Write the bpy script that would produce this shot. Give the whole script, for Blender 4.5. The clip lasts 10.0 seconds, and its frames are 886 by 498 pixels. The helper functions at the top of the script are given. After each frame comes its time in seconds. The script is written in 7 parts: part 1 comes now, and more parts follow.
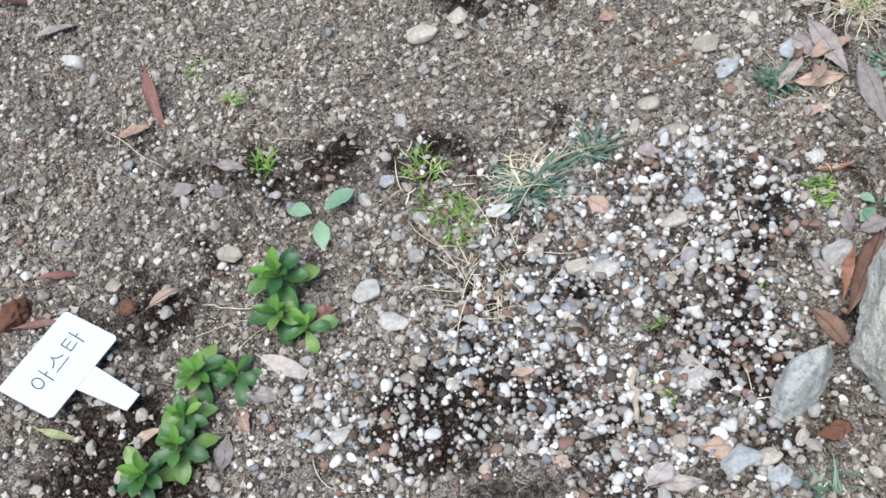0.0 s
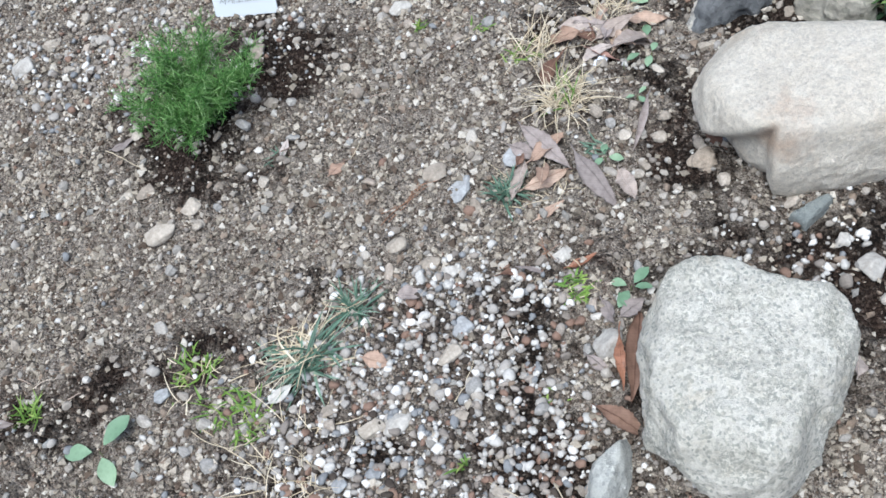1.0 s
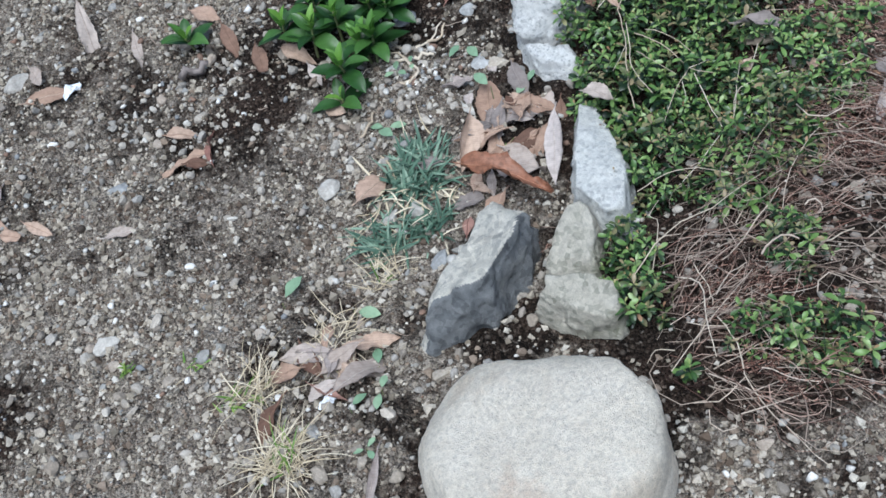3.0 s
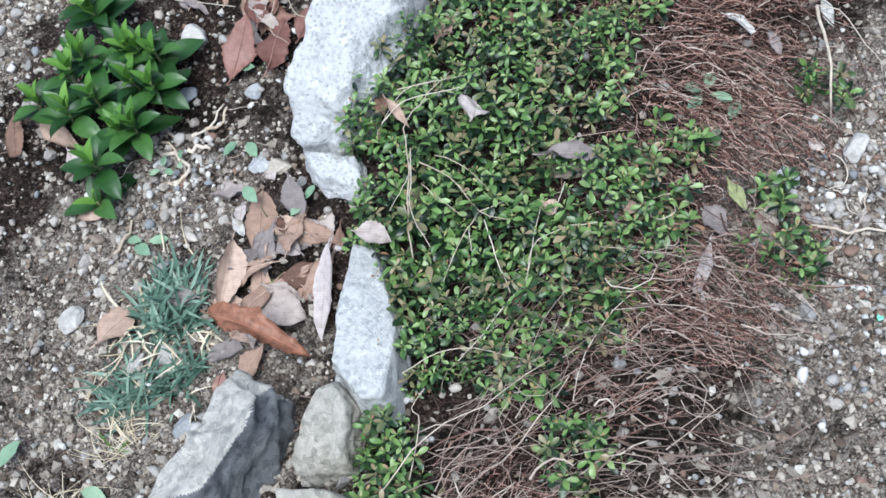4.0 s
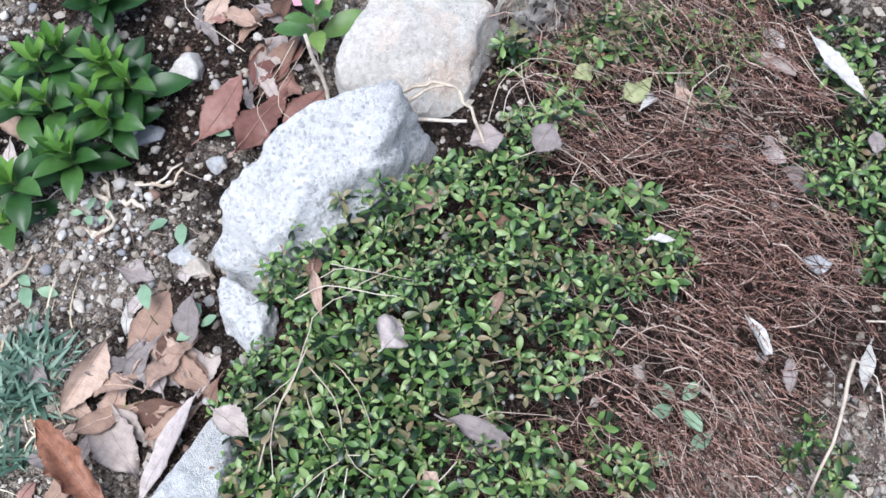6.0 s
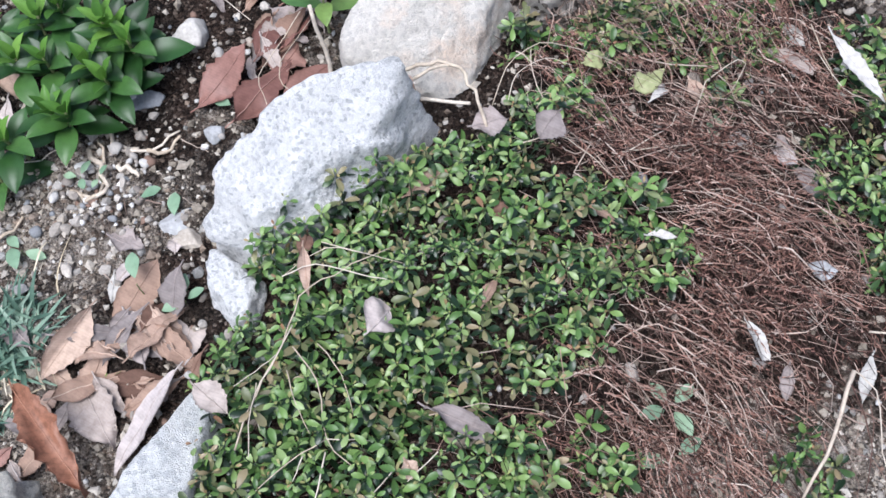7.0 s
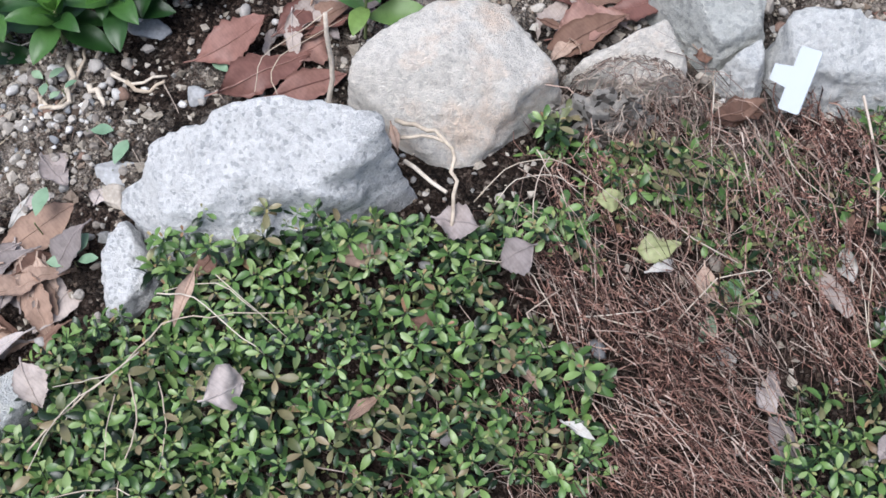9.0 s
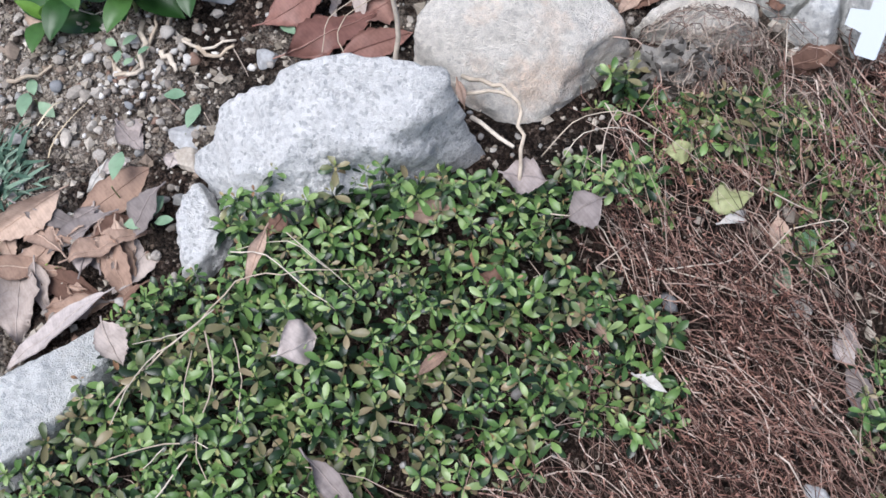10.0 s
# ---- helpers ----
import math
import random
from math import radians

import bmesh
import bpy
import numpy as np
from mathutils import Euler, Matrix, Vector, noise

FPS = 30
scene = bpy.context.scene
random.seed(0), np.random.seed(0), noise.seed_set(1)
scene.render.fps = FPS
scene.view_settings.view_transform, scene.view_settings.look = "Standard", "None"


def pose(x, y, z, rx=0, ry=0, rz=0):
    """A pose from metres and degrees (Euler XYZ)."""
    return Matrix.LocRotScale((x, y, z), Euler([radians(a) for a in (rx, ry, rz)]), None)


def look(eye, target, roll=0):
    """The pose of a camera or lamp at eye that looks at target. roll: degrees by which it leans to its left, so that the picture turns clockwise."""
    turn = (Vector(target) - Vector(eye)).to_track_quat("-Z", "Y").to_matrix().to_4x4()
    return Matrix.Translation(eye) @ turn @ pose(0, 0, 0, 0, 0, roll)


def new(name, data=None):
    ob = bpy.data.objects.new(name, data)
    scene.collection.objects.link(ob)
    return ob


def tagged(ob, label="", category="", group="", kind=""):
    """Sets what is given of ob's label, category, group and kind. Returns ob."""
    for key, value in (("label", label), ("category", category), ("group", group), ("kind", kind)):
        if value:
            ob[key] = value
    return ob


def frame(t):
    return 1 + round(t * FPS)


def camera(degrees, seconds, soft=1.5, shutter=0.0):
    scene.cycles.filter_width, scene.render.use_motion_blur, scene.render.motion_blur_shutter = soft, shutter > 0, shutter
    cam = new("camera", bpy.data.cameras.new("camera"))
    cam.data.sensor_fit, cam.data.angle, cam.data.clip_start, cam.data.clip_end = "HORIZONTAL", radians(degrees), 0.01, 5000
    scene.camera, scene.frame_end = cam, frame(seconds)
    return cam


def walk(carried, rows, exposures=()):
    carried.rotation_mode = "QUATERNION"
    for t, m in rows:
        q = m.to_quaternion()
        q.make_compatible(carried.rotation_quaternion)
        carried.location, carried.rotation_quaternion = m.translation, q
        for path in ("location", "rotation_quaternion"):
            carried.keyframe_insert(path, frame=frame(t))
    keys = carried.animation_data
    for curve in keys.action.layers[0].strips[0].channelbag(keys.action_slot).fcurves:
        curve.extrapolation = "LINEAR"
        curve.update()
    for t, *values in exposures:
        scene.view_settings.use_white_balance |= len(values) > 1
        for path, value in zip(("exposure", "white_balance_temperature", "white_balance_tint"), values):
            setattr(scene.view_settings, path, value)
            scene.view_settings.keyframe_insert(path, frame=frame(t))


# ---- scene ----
cam = camera(44.58, 10.0, soft=1.6)
PATH = [
    (0, (-1.0214, -1.0116, 1.0670), (-1.0494, -0.3503, 0.0660), -18.83),
    (0.3, (-0.9927, -1.0022, 1.0771), (-0.9422, -0.3314, 0.0834), -19.57),
    (0.5, (-0.9584, -0.9994, 1.0772), (-0.8611, -0.3250, 0.0894), -20.48),
    (0.8, (-0.9335, -0.9848, 1.0838), (-0.7692, -0.3225, 0.0967), -20.39),
    (1, (-0.9169, -0.9721, 1.0908), (-0.7350, -0.3057, 0.1096), -20.59),
    (1.2, (-0.9101, -0.9562, 1.0882), (-0.7196, -0.2842, 0.1124), -20.32),
    (1.5, (-0.8876, -0.9322, 1.0846), (-0.6881, -0.2561, 0.1134), -20.38),
    (1.8, (-0.8458, -0.9051, 1.0775), (-0.6266, -0.2232, 0.1147), -20.70),
    (2, (-0.7979, -0.8855, 1.0705), (-0.5667, -0.2056, 0.1091), -20.87),
    (2.2, (-0.7379, -0.8677, 1.0633), (-0.4878, -0.1847, 0.1089), -20.91),
    (2.5, (-0.6317, -0.8352, 1.0622), (-0.3593, -0.1467, 0.1179), -20.95),
    (2.7, (-0.5693, -0.8183, 1.0583), (-0.2845, -0.1290, 0.1181), -20.88),
    (3, (-0.4961, -0.8099, 1.0474), (-0.1889, -0.1328, 0.1055), -20.70),
    (3.2, (-0.4439, -0.8151, 1.0355), (-0.1255, -0.1407, 0.0954), -21.67),
    (4.3, (0.0277, -0.6094, 0.9668), (0.2575, -0.0451, -0.0670), -19.53),
    (4.5, (0.0664, -0.5719, 0.9620), (0.2908, -0.0158, -0.0775), -18.36),
    (4.8, (0.0993, -0.5481, 0.9619), (0.3249, 0.0003, -0.0814), -15.23),
    (5, (0.1378, -0.5403, 0.9602), (0.3495, 0.0127, -0.0835), -14.49),
    (5.3, (0.1800, -0.5246, 0.9584), (0.3744, 0.0357, -0.0848), -12.09),
    (5.5, (0.2050, -0.5071, 0.9599), (0.3672, 0.0667, -0.0815), -11.37),
    (5.7, (0.2373, -0.4763, 0.9657), (0.3556, 0.0898, -0.0857), -11.36),
    (6.8, (0.3009, -0.4320, 0.9326), (0.3489, 0.1201, -0.1318), -10.85),
    (7, (0.2945, -0.4414, 0.9355), (0.3492, 0.1065, -0.1307), -9.97),
    (7.2, (0.2735, -0.4434, 0.9390), (0.3317, 0.1012, -0.1287), -9.68),
    (7.4, (0.2773, -0.4327, 0.9393), (0.3380, 0.1089, -0.1298), -8.62),
    (7.5, (0.2981, -0.4224, 0.9305), (0.3542, 0.1178, -0.1396), -7.44),
    (7.7, (0.3434, -0.3844, 0.9141), (0.3894, 0.1490, -0.1598), -3.84),
    (7.9, (0.3961, -0.3472, 0.9020), (0.4161, 0.1840, -0.1738), -0.43),
    (8, (0.4171, -0.3270, 0.8943), (0.4238, 0.1978, -0.1849), 0.76),
    (8.2, (0.4414, -0.3047, 0.8874), (0.4179, 0.2178, -0.1927), 0.38),
    (8.4, (0.4530, -0.2848, 0.8889), (0.4116, 0.2260, -0.1961), 0.35),
    (8.5, (0.4572, -0.2802, 0.8866), (0.4111, 0.2298, -0.1986), 0.71),
    (8.7, (0.4574, -0.2735, 0.8803), (0.4014, 0.2329, -0.2062), 1.18),
    (9, (0.4565, -0.2680, 0.8715), (0.3846, 0.2224, -0.2214), 1.59),
    (9.3, (0.4632, -0.2713, 0.8682), (0.3786, 0.2170, -0.2247), 1.40),
    (9.5, (0.4545, -0.2721, 0.8774), (0.3540, 0.1979, -0.2221), -1.61),
    (9.7, (0.4526, -0.2829, 0.8829), (0.3262, 0.1819, -0.2162), -5.00),
    (10, (0.4638, -0.2788, 0.8680), (0.3149, 0.1675, -0.2359), -8.60),
]
walk(cam, [(t, look(eye, target, roll)) for t, eye, target, roll in PATH], [(0, 0.19, 5820, 5), (2, 0.18, 5620, 4), (3, -0.03, 5560, 3), (4.5, 0.36, 5540, 6), (7.5, 0.32, 5770, 11), (8, 0.29, 5780, 11), (8.5, 0.18, 5830, 10), (10, 0.12, 5870, 11)])

# ---- light: an open, evenly overcast sky ----
world = bpy.data.worlds.new("overcast_sky")
scene.world = world
world.use_nodes = True
wn = world.node_tree.nodes
sky = wn.new("ShaderNodeTexSky")
sky.sky_type, sky.sun_disc = "NISHITA", False
sky.sun_elevation, sky.sun_rotation = radians(72), radians(223)
sky.air_density, sky.dust_density, sky.ozone_density = 1.0, 5.0, 1.0
wn["Background"].inputs["Strength"].default_value = 0.125
world.node_tree.links.new(sky.outputs[0], wn["Background"].inputs["Color"])
sun = new("sun", bpy.data.lights.new("sun", "SUN"))
sun.data.energy, sun.data.angle, sun.data.color = 3.2, radians(42), (1.0, 0.97, 0.93)
sun.matrix_world = look((-0.28, -0.3, 1.3), (0, 0, 0))

# ---- noise ----
PERM = np.random.RandomState(7).permutation(1024)
GRAD = np.random.RandomState(8).normal(size=(1024, 3))
GRAD /= np.linalg.norm(GRAD, axis=1)[:, None]


def pnoise(p):
    """Gradient noise at rows of three coordinates, about -1 to 1."""
    p = np.asarray(p, float)
    i = np.floor(p).astype(int)
    d = p - i
    w = d * d * d * (d * (d * 6 - 15) + 10)
    total = 0.0
    for c in range(8):
        o = np.array([c & 1, c >> 1 & 1, c >> 2 & 1])
        q = i + o
        h = PERM[(PERM[(PERM[q[..., 0] % 1024] + q[..., 1]) % 1024] + q[..., 2]) % 1024]
        k = np.where(o == 1, w, 1 - w).prod(-1)
        total = total + k * (GRAD[h] * (d - o)).sum(-1)
    return total * 1.6


def pnoise2(x, y, scale, seed=0.0):
    x, y = np.broadcast_arrays(np.asarray(x, float), np.asarray(y, float))
    return pnoise(np.stack([x * scale, y * scale, np.full(x.shape, seed + 0.37)], -1))


def bump(x, y, cx, cy, r):
    return np.exp(-((x - cx) ** 2 + (y - cy) ** 2) / r**2)


def ground_z(x, y):
    """The bed's height: low swells, hollows, and crumbs of soil."""
    z = -0.026 * bump(x, y, -0.2, 0.1, 0.26) + 0.035 * bump(x, y, 0.33, 0.0, 0.24) + 0.02 * bump(x, y, 0.5, 0.16, 0.2)
    z = z - 0.03 * bump(x, y, 0.62, -0.36, 0.25)
    near = np.exp(-(np.hypot(x, y) / 3.0) ** 4)
    return z + near * (0.009 * pnoise2(x, y, 5.0) + 0.008 * pnoise2(x, y, 17.0, 3) + 0.010 * np.abs(pnoise2(x, y, 36.0, 6)) + 0.005 * pnoise2(x, y, 62.0, 9))


def gz(x, y):
    return float(ground_z(np.float64(x), np.float64(y)))


# ---- materials ----
def material(name, rough=0.8, spec=0.3):
    m = bpy.data.materials.new(name)
    m.use_nodes = True
    b = m.node_tree.nodes["Principled BSDF"]
    b.inputs["Roughness"].default_value = rough
    b.inputs["Specular IOR Level"].default_value = spec
    return m, m.node_tree.nodes, m.node_tree.links, b


def ramp_node(nodes, links, source, stops, constant=False):
    r = nodes.new("ShaderNodeValToRGB")
    r.color_ramp.interpolation = "CONSTANT" if constant else "LINEAR"
    e = r.color_ramp.elements
    while len(e) < len(stops):
        e.new(0.5)
    for k, (at, col) in zip(e, stops):
        k.position, k.color = at, (*col, 1)
    if source is not None:
        links.new(source, r.inputs[0])
    return r.outputs[0]


def noise_node(nodes, links, coord, scale, detail=4.0, rough=0.6):
    t = nodes.new("ShaderNodeTexNoise")
    t.inputs["Scale"].default_value, t.inputs["Detail"].default_value, t.inputs["Roughness"].default_value = scale, detail, rough
    links.new(coord, t.inputs["Vector"])
    return t.outputs["Fac"]


def mix_node(nodes, links, fac, a, b, blend="MIX"):
    m = nodes.new("ShaderNodeMix")
    m.data_type, m.blend_type = "RGBA", blend
    for socket, value in ((m.inputs[0], fac), (m.inputs[6], a), (m.inputs[7], b)):
        if isinstance(value, (int, float)):
            socket.default_value = value
        elif isinstance(value, tuple):
            socket.default_value = (*value, 1)
        else:
            links.new(value, socket)
    return m.outputs[2]


def bump_node(nodes, links, height, bsdf, strength=0.5, distance=0.002):
    b = nodes.new("ShaderNodeBump")
    b.inputs["Strength"].default_value, b.inputs["Distance"].default_value = strength, distance
    links.new(height, b.inputs["Height"])
    links.new(b.outputs[0], bsdf.inputs["Normal"])


def grain_node(n, l, coord, scale):
    """Packed grains: a number of its own for each grain, and how near its rim is."""
    w = n.new("ShaderNodeTexNoise")
    w.inputs["Scale"].default_value = scale * 0.6
    l.new(coord, w.inputs["Vector"])
    add = n.new("ShaderNodeVectorMath")
    add.operation = "MULTIPLY_ADD"
    add.inputs[1].default_value = (0.6 / scale,) * 3
    l.new(w.outputs["Color"], add.inputs[0])
    l.new(coord, add.inputs[2])
    v = n.new("ShaderNodeTexVoronoi")
    v.inputs["Scale"].default_value = scale
    l.new(add.outputs[0], v.inputs["Vector"])
    sep = n.new("ShaderNodeSeparateColor")
    l.new(v.outputs["Color"], sep.inputs[0])
    return sep.outputs[0], v.outputs["Distance"]


def soil_material():
    m, n, l, b = material("soil", 0.95, 0.15)
    co = n.new("ShaderNodeTexCoord").outputs["Object"]
    att = n.new("ShaderNodeAttribute")
    att.attribute_name = "humus_shade"
    fine, mid, big = noise_node(n, l, co, 500, 5), noise_node(n, l, co, 70, 5), noise_node(n, l, co, 9, 4)
    g1, d1 = grain_node(n, l, co, 300)
    g2, d2 = grain_node(n, l, co, 125)
    sand = ramp_node(n, l, g1, [(0.0, (0.1039, 0.0856, 0.0692)), (0.3, (0.255, 0.2179, 0.1835)), (0.6, (0.4131, 0.3671, 0.3125)), (0.82, (0.164, 0.1207, 0.0955)), (1.0, (0.6093, 0.564, 0.5088))])
    sand2 = ramp_node(n, l, g2, [(0.0, (0.1123, 0.0914, 0.0749)), (0.5, (0.2931, 0.255, 0.2179)), (1.0, (0.4763, 0.4287, 0.3721))])
    sand = mix_node(n, l, ramp_node(n, l, g2, [(0.55, (0, 0, 0)), (0.62, (1, 1, 1))]), sand, sand2)
    # dark and red soil, deepened to hold the shade in gaps under the mats
    dark = ramp_node(n, l, g1, [(0.0, (0.0092, 0.0069, 0.0053)), (0.45, (0.0262, 0.0192, 0.0153)), (0.75, (0.0515, 0.0388, 0.0309)), (0.95, (0.0872, 0.0708, 0.0587)), (1.0, (0.255, 0.2271, 0.1997))])
    red = ramp_node(n, l, g1, [(0.0, (0.0169, 0.0115, 0.0092)), (0.6, (0.0627, 0.0419, 0.0324)), (0.9, (0.1123, 0.0831, 0.0668)), (1.0, (0.2739, 0.2179, 0.1817))])
    sub = n.new("ShaderNodeMath")
    sub.operation, sub.inputs[1].default_value = "SUBTRACT", 0.5
    l.new(mid, sub.inputs[0])
    add = n.new("ShaderNodeMath")
    add.operation = "ADD"
    l.new(att.outputs["Fac"], add.inputs[0])
    l.new(sub.outputs[0], add.inputs[1])
    fac = ramp_node(n, l, add.outputs[0], [(0.4, (0, 0, 0)), (0.77, (1, 1, 1))])
    redf = ramp_node(n, l, big, [(0.44, (0, 0, 0)), (0.58, (1, 1, 1))])
    col = mix_node(n, l, fac, sand, mix_node(n, l, redf, dark, red))
    # fine noise darkens the colour, in place of shade between grains
    crevice_shade = ramp_node(n, l, fine, [(0.34, (0.4, 0.37, 0.35)), (0.6, (1.1, 1.09, 1.08))])
    l.new(mix_node(n, l, 1.0, col, crevice_shade, "MULTIPLY"), b.inputs["Base Color"])
    h = n.new("ShaderNodeMath")
    h.operation, h.inputs[1].default_value = "MULTIPLY_ADD", 2.2
    l.new(d2, h.inputs[0])
    l.new(d1, h.inputs[2])
    inv = n.new("ShaderNodeMath")
    inv.operation, inv.inputs[1].default_value = "MULTIPLY", -1.0
    l.new(h.outputs[0], inv.inputs[0])
    b1 = n.new("ShaderNodeBump")
    b1.inputs["Strength"].default_value, b1.inputs["Distance"].default_value = 1.0, 0.008
    l.new(inv.outputs[0], b1.inputs["Height"])
    b2 = n.new("ShaderNodeBump")
    b2.inputs["Strength"].default_value, b2.inputs["Distance"].default_value = 0.6, 0.0015
    l.new(fine, b2.inputs["Height"])
    l.new(b1.outputs[0], b2.inputs["Normal"])
    l.new(b2.outputs[0], b.inputs["Normal"])
    return m


def island_material(name, stops, rough=0.75, spec=0.35, grain=600, amount=0.35):
    """Each loose piece of a mesh takes a colour of its own from the stops."""
    m, n, l, b = material(name, rough, spec)
    co = n.new("ShaderNodeTexCoord").outputs["Object"]
    isl = n.new("ShaderNodeNewGeometry").outputs["Random Per Island"]
    col = ramp_node(n, l, isl, stops, True)
    f = noise_node(n, l, co, grain, 4)
    shade = ramp_node(n, l, f, [(0.3, (0.55, 0.53, 0.5)), (0.7, (1.15, 1.13, 1.1))])
    l.new(mix_node(n, l, amount, col, mix_node(n, l, 1.0, col, shade, "MULTIPLY")), b.inputs["Base Color"])
    bump_node(n, l, f, b, 0.4, 0.0006)
    return m


def object_material(name, stops, rough=0.75, spec=0.35, grain=400, amount=0.6):
    """Each object takes a colour of its own from the stops."""
    m, n, l, b = material(name, rough, spec)
    co = n.new("ShaderNodeTexCoord").outputs["Object"]
    col = ramp_node(n, l, n.new("ShaderNodeObjectInfo").outputs["Random"], stops, False)
    f, g = noise_node(n, l, co, grain, 5), noise_node(n, l, co, grain * 0.2, 3)
    shade = ramp_node(n, l, f, [(0.3, (0.6, 0.58, 0.55)), (0.7, (1.2, 1.18, 1.15))])
    blot = ramp_node(n, l, g, [(0.35, (0.7, 0.68, 0.66)), (0.65, (1.1, 1.1, 1.1))])
    c2 = mix_node(n, l, amount, col, mix_node(n, l, 1.0, col, shade, "MULTIPLY"))
    l.new(mix_node(n, l, 0.7, c2, mix_node(n, l, 1.0, c2, blot, "MULTIPLY")), b.inputs["Base Color"])
    bump_node(n, l, f, b, 0.5, 0.0008)
    return m


def rock_material(name, base, light, dark, stain, speck=300, amount=0.7, stain_at=0.6, rough=0.85, mark=None, cracks=0.0):
    """Stone: mineral grains, each of its own shade, under cloudy patches, stains and a rough skin."""
    m, n, l, b = material(name, rough, 0.25)
    co = n.new("ShaderNodeTexCoord").outputs["Object"]
    cloud, st, fine, mid = noise_node(n, l, co, 30, 6, 0.7), noise_node(n, l, co, 13, 6), noise_node(n, l, co, 800, 3), noise_node(n, l, co, 150, 5, 0.7)
    g1, _ = grain_node(n, l, co, speck)
    g2, _ = grain_node(n, l, co, speck * 0.45)
    col = ramp_node(n, l, cloud, [(0.35, base), (0.62, light)])
    midc = tuple(0.5 * (p + q) for p, q in zip(base, dark))
    k1 = ramp_node(n, l, g1, [(0.0, dark), (0.06, dark), (0.08, midc), (0.19, midc), (0.23, base), (0.45, light), (1.0, light)])
    k2 = ramp_node(n, l, g2, [(0.0, dark), (0.03, dark), (0.05, midc), (0.12, base), (0.4, light), (1.0, light)])
    col = mix_node(n, l, amount, col, k1)
    col = mix_node(n, l, amount * 0.14, col, k2)
    col = mix_node(n, l, ramp_node(n, l, st, [(stain_at, (0, 0, 0)), (stain_at + 0.14, (0.7, 0.7, 0.7))]), col, stain)
    if cracks:
        # thin wandering lines between the mineral clumps
        c1, c2 = noise_node(n, l, co, 75, 5, 0.75), noise_node(n, l, co, 22, 3)
        line = ramp_node(n, l, c1, [(0.465, (0, 0, 0)), (0.492, (1, 1, 1)), (0.508, (1, 1, 1)), (0.535, (0, 0, 0))])
        some = ramp_node(n, l, c2, [(0.42, (0, 0, 0)), (0.6, (cracks, cracks, cracks))])
        col = mix_node(n, l, mix_node(n, l, 1.0, line, some, "MULTIPLY"), col, midc)
    if mark:
        # one rusty mark at a place of its own, with a ragged edge
        far = n.new("ShaderNodeVectorMath")
        far.operation, far.inputs[1].default_value = "DISTANCE", mark[0]
        l.new(co, far.inputs[0])
        rag = n.new("ShaderNodeMath")
        rag.operation, rag.inputs[1].default_value = "MULTIPLY_ADD", 0.04
        l.new(cloud, rag.inputs[0])
        l.new(far.outputs["Value"], rag.inputs[2])
        col = mix_node(n, l, ramp_node(n, l, rag.outputs[0], [(mark[1], (0.75, 0.75, 0.75)), (mark[1] + 0.022, (0, 0, 0))]), col, mark[2])
    col = mix_node(n, l, 0.5, col, mix_node(n, l, 1.0, col, ramp_node(n, l, mid, [(0.3, (0.6, 0.6, 0.6)), (0.55, (1.1, 1.1, 1.1))]), "MULTIPLY"))
    l.new(mix_node(n, l, 0.3, col, mix_node(n, l, 1.0, col, ramp_node(n, l, fine, [(0.3, (0.5, 0.5, 0.5)), (0.7, (1.25, 1.25, 1.25))]), "MULTIPLY")), b.inputs["Base Color"])
    mixh = n.new("ShaderNodeMath")
    mixh.operation = "ADD"
    l.new(mid, mixh.inputs[0])
    l.new(fine, mixh.inputs[1])
    pits = n.new("ShaderNodeMath")
    pits.operation, pits.inputs[1].default_value = "MULTIPLY_ADD", 0.35 * amount
    l.new(g1, pits.inputs[0])
    l.new(mixh.outputs[0], pits.inputs[2])
    bump_node(n, l, pits.outputs[0], b, 1.0, 0.0045)
    return m


SOIL = soil_material()
GRIT_TAN = island_material("tan_grit", [(0.0, (0.2271, 0.1997, 0.164)), (0.14, (0.3223, 0.2883, 0.241)), (0.34, (0.4131, 0.3721, 0.3174)), (0.56, (0.1123, 0.0856, 0.0676)), (0.66, (0.4979, 0.455, 0.3976)), (0.8, (0.2456, 0.1952, 0.1552)), (0.89, (0.5865, 0.5528, 0.4979)), (0.96, (0.3027, 0.2979, 0.2835))], 0.9, 0.15, 400, 0.7)
CRUMB = island_material("stone_crumbs", [(0.0, (0.255, 0.2271, 0.1997)), (0.2, (0.352, 0.3223, 0.2883)), (0.45, (0.4235, 0.3925, 0.357)), (0.65, (0.3027, 0.2883, 0.2692)), (0.78, (0.4979, 0.4656, 0.4235)), (0.88, (0.2644, 0.2133, 0.1728)), (0.94, (0.3027, 0.3027, 0.2979)), (0.97, (0.5865, 0.564, 0.5307))], 0.85, 0.25, 500, 0.6)
GRIT_WHITE = island_material("white_gravel", [(0.0, (0.53, 0.52, 0.505)), (0.16, (0.38, 0.36, 0.34)), (0.36, (0.235, 0.21, 0.19)), (0.5, (0.23, 0.24, 0.255)), (0.59, (0.22, 0.145, 0.112)), (0.69, (0.74, 0.73, 0.715)), (0.81, (0.06, 0.048, 0.04)), (0.92, (0.33, 0.295, 0.265))], 0.75, 0.3, 500, 0.5)
PEBBLE = object_material("pebble_stone", [(0.0, (0.3, 0.26, 0.22)), (0.3, (0.45, 0.41, 0.36)), (0.55, (0.32, 0.32, 0.32)), (0.8, (0.5, 0.46, 0.41)), (1.0, (0.4, 0.34, 0.29))])
GRANITE = rock_material("white_granite", (0.88, 0.88, 0.87), (0.985, 0.985, 0.975), (0.36, 0.375, 0.39), (0.76, 0.76, 0.75), 330, 0.6, 0.64, cracks=0.75)
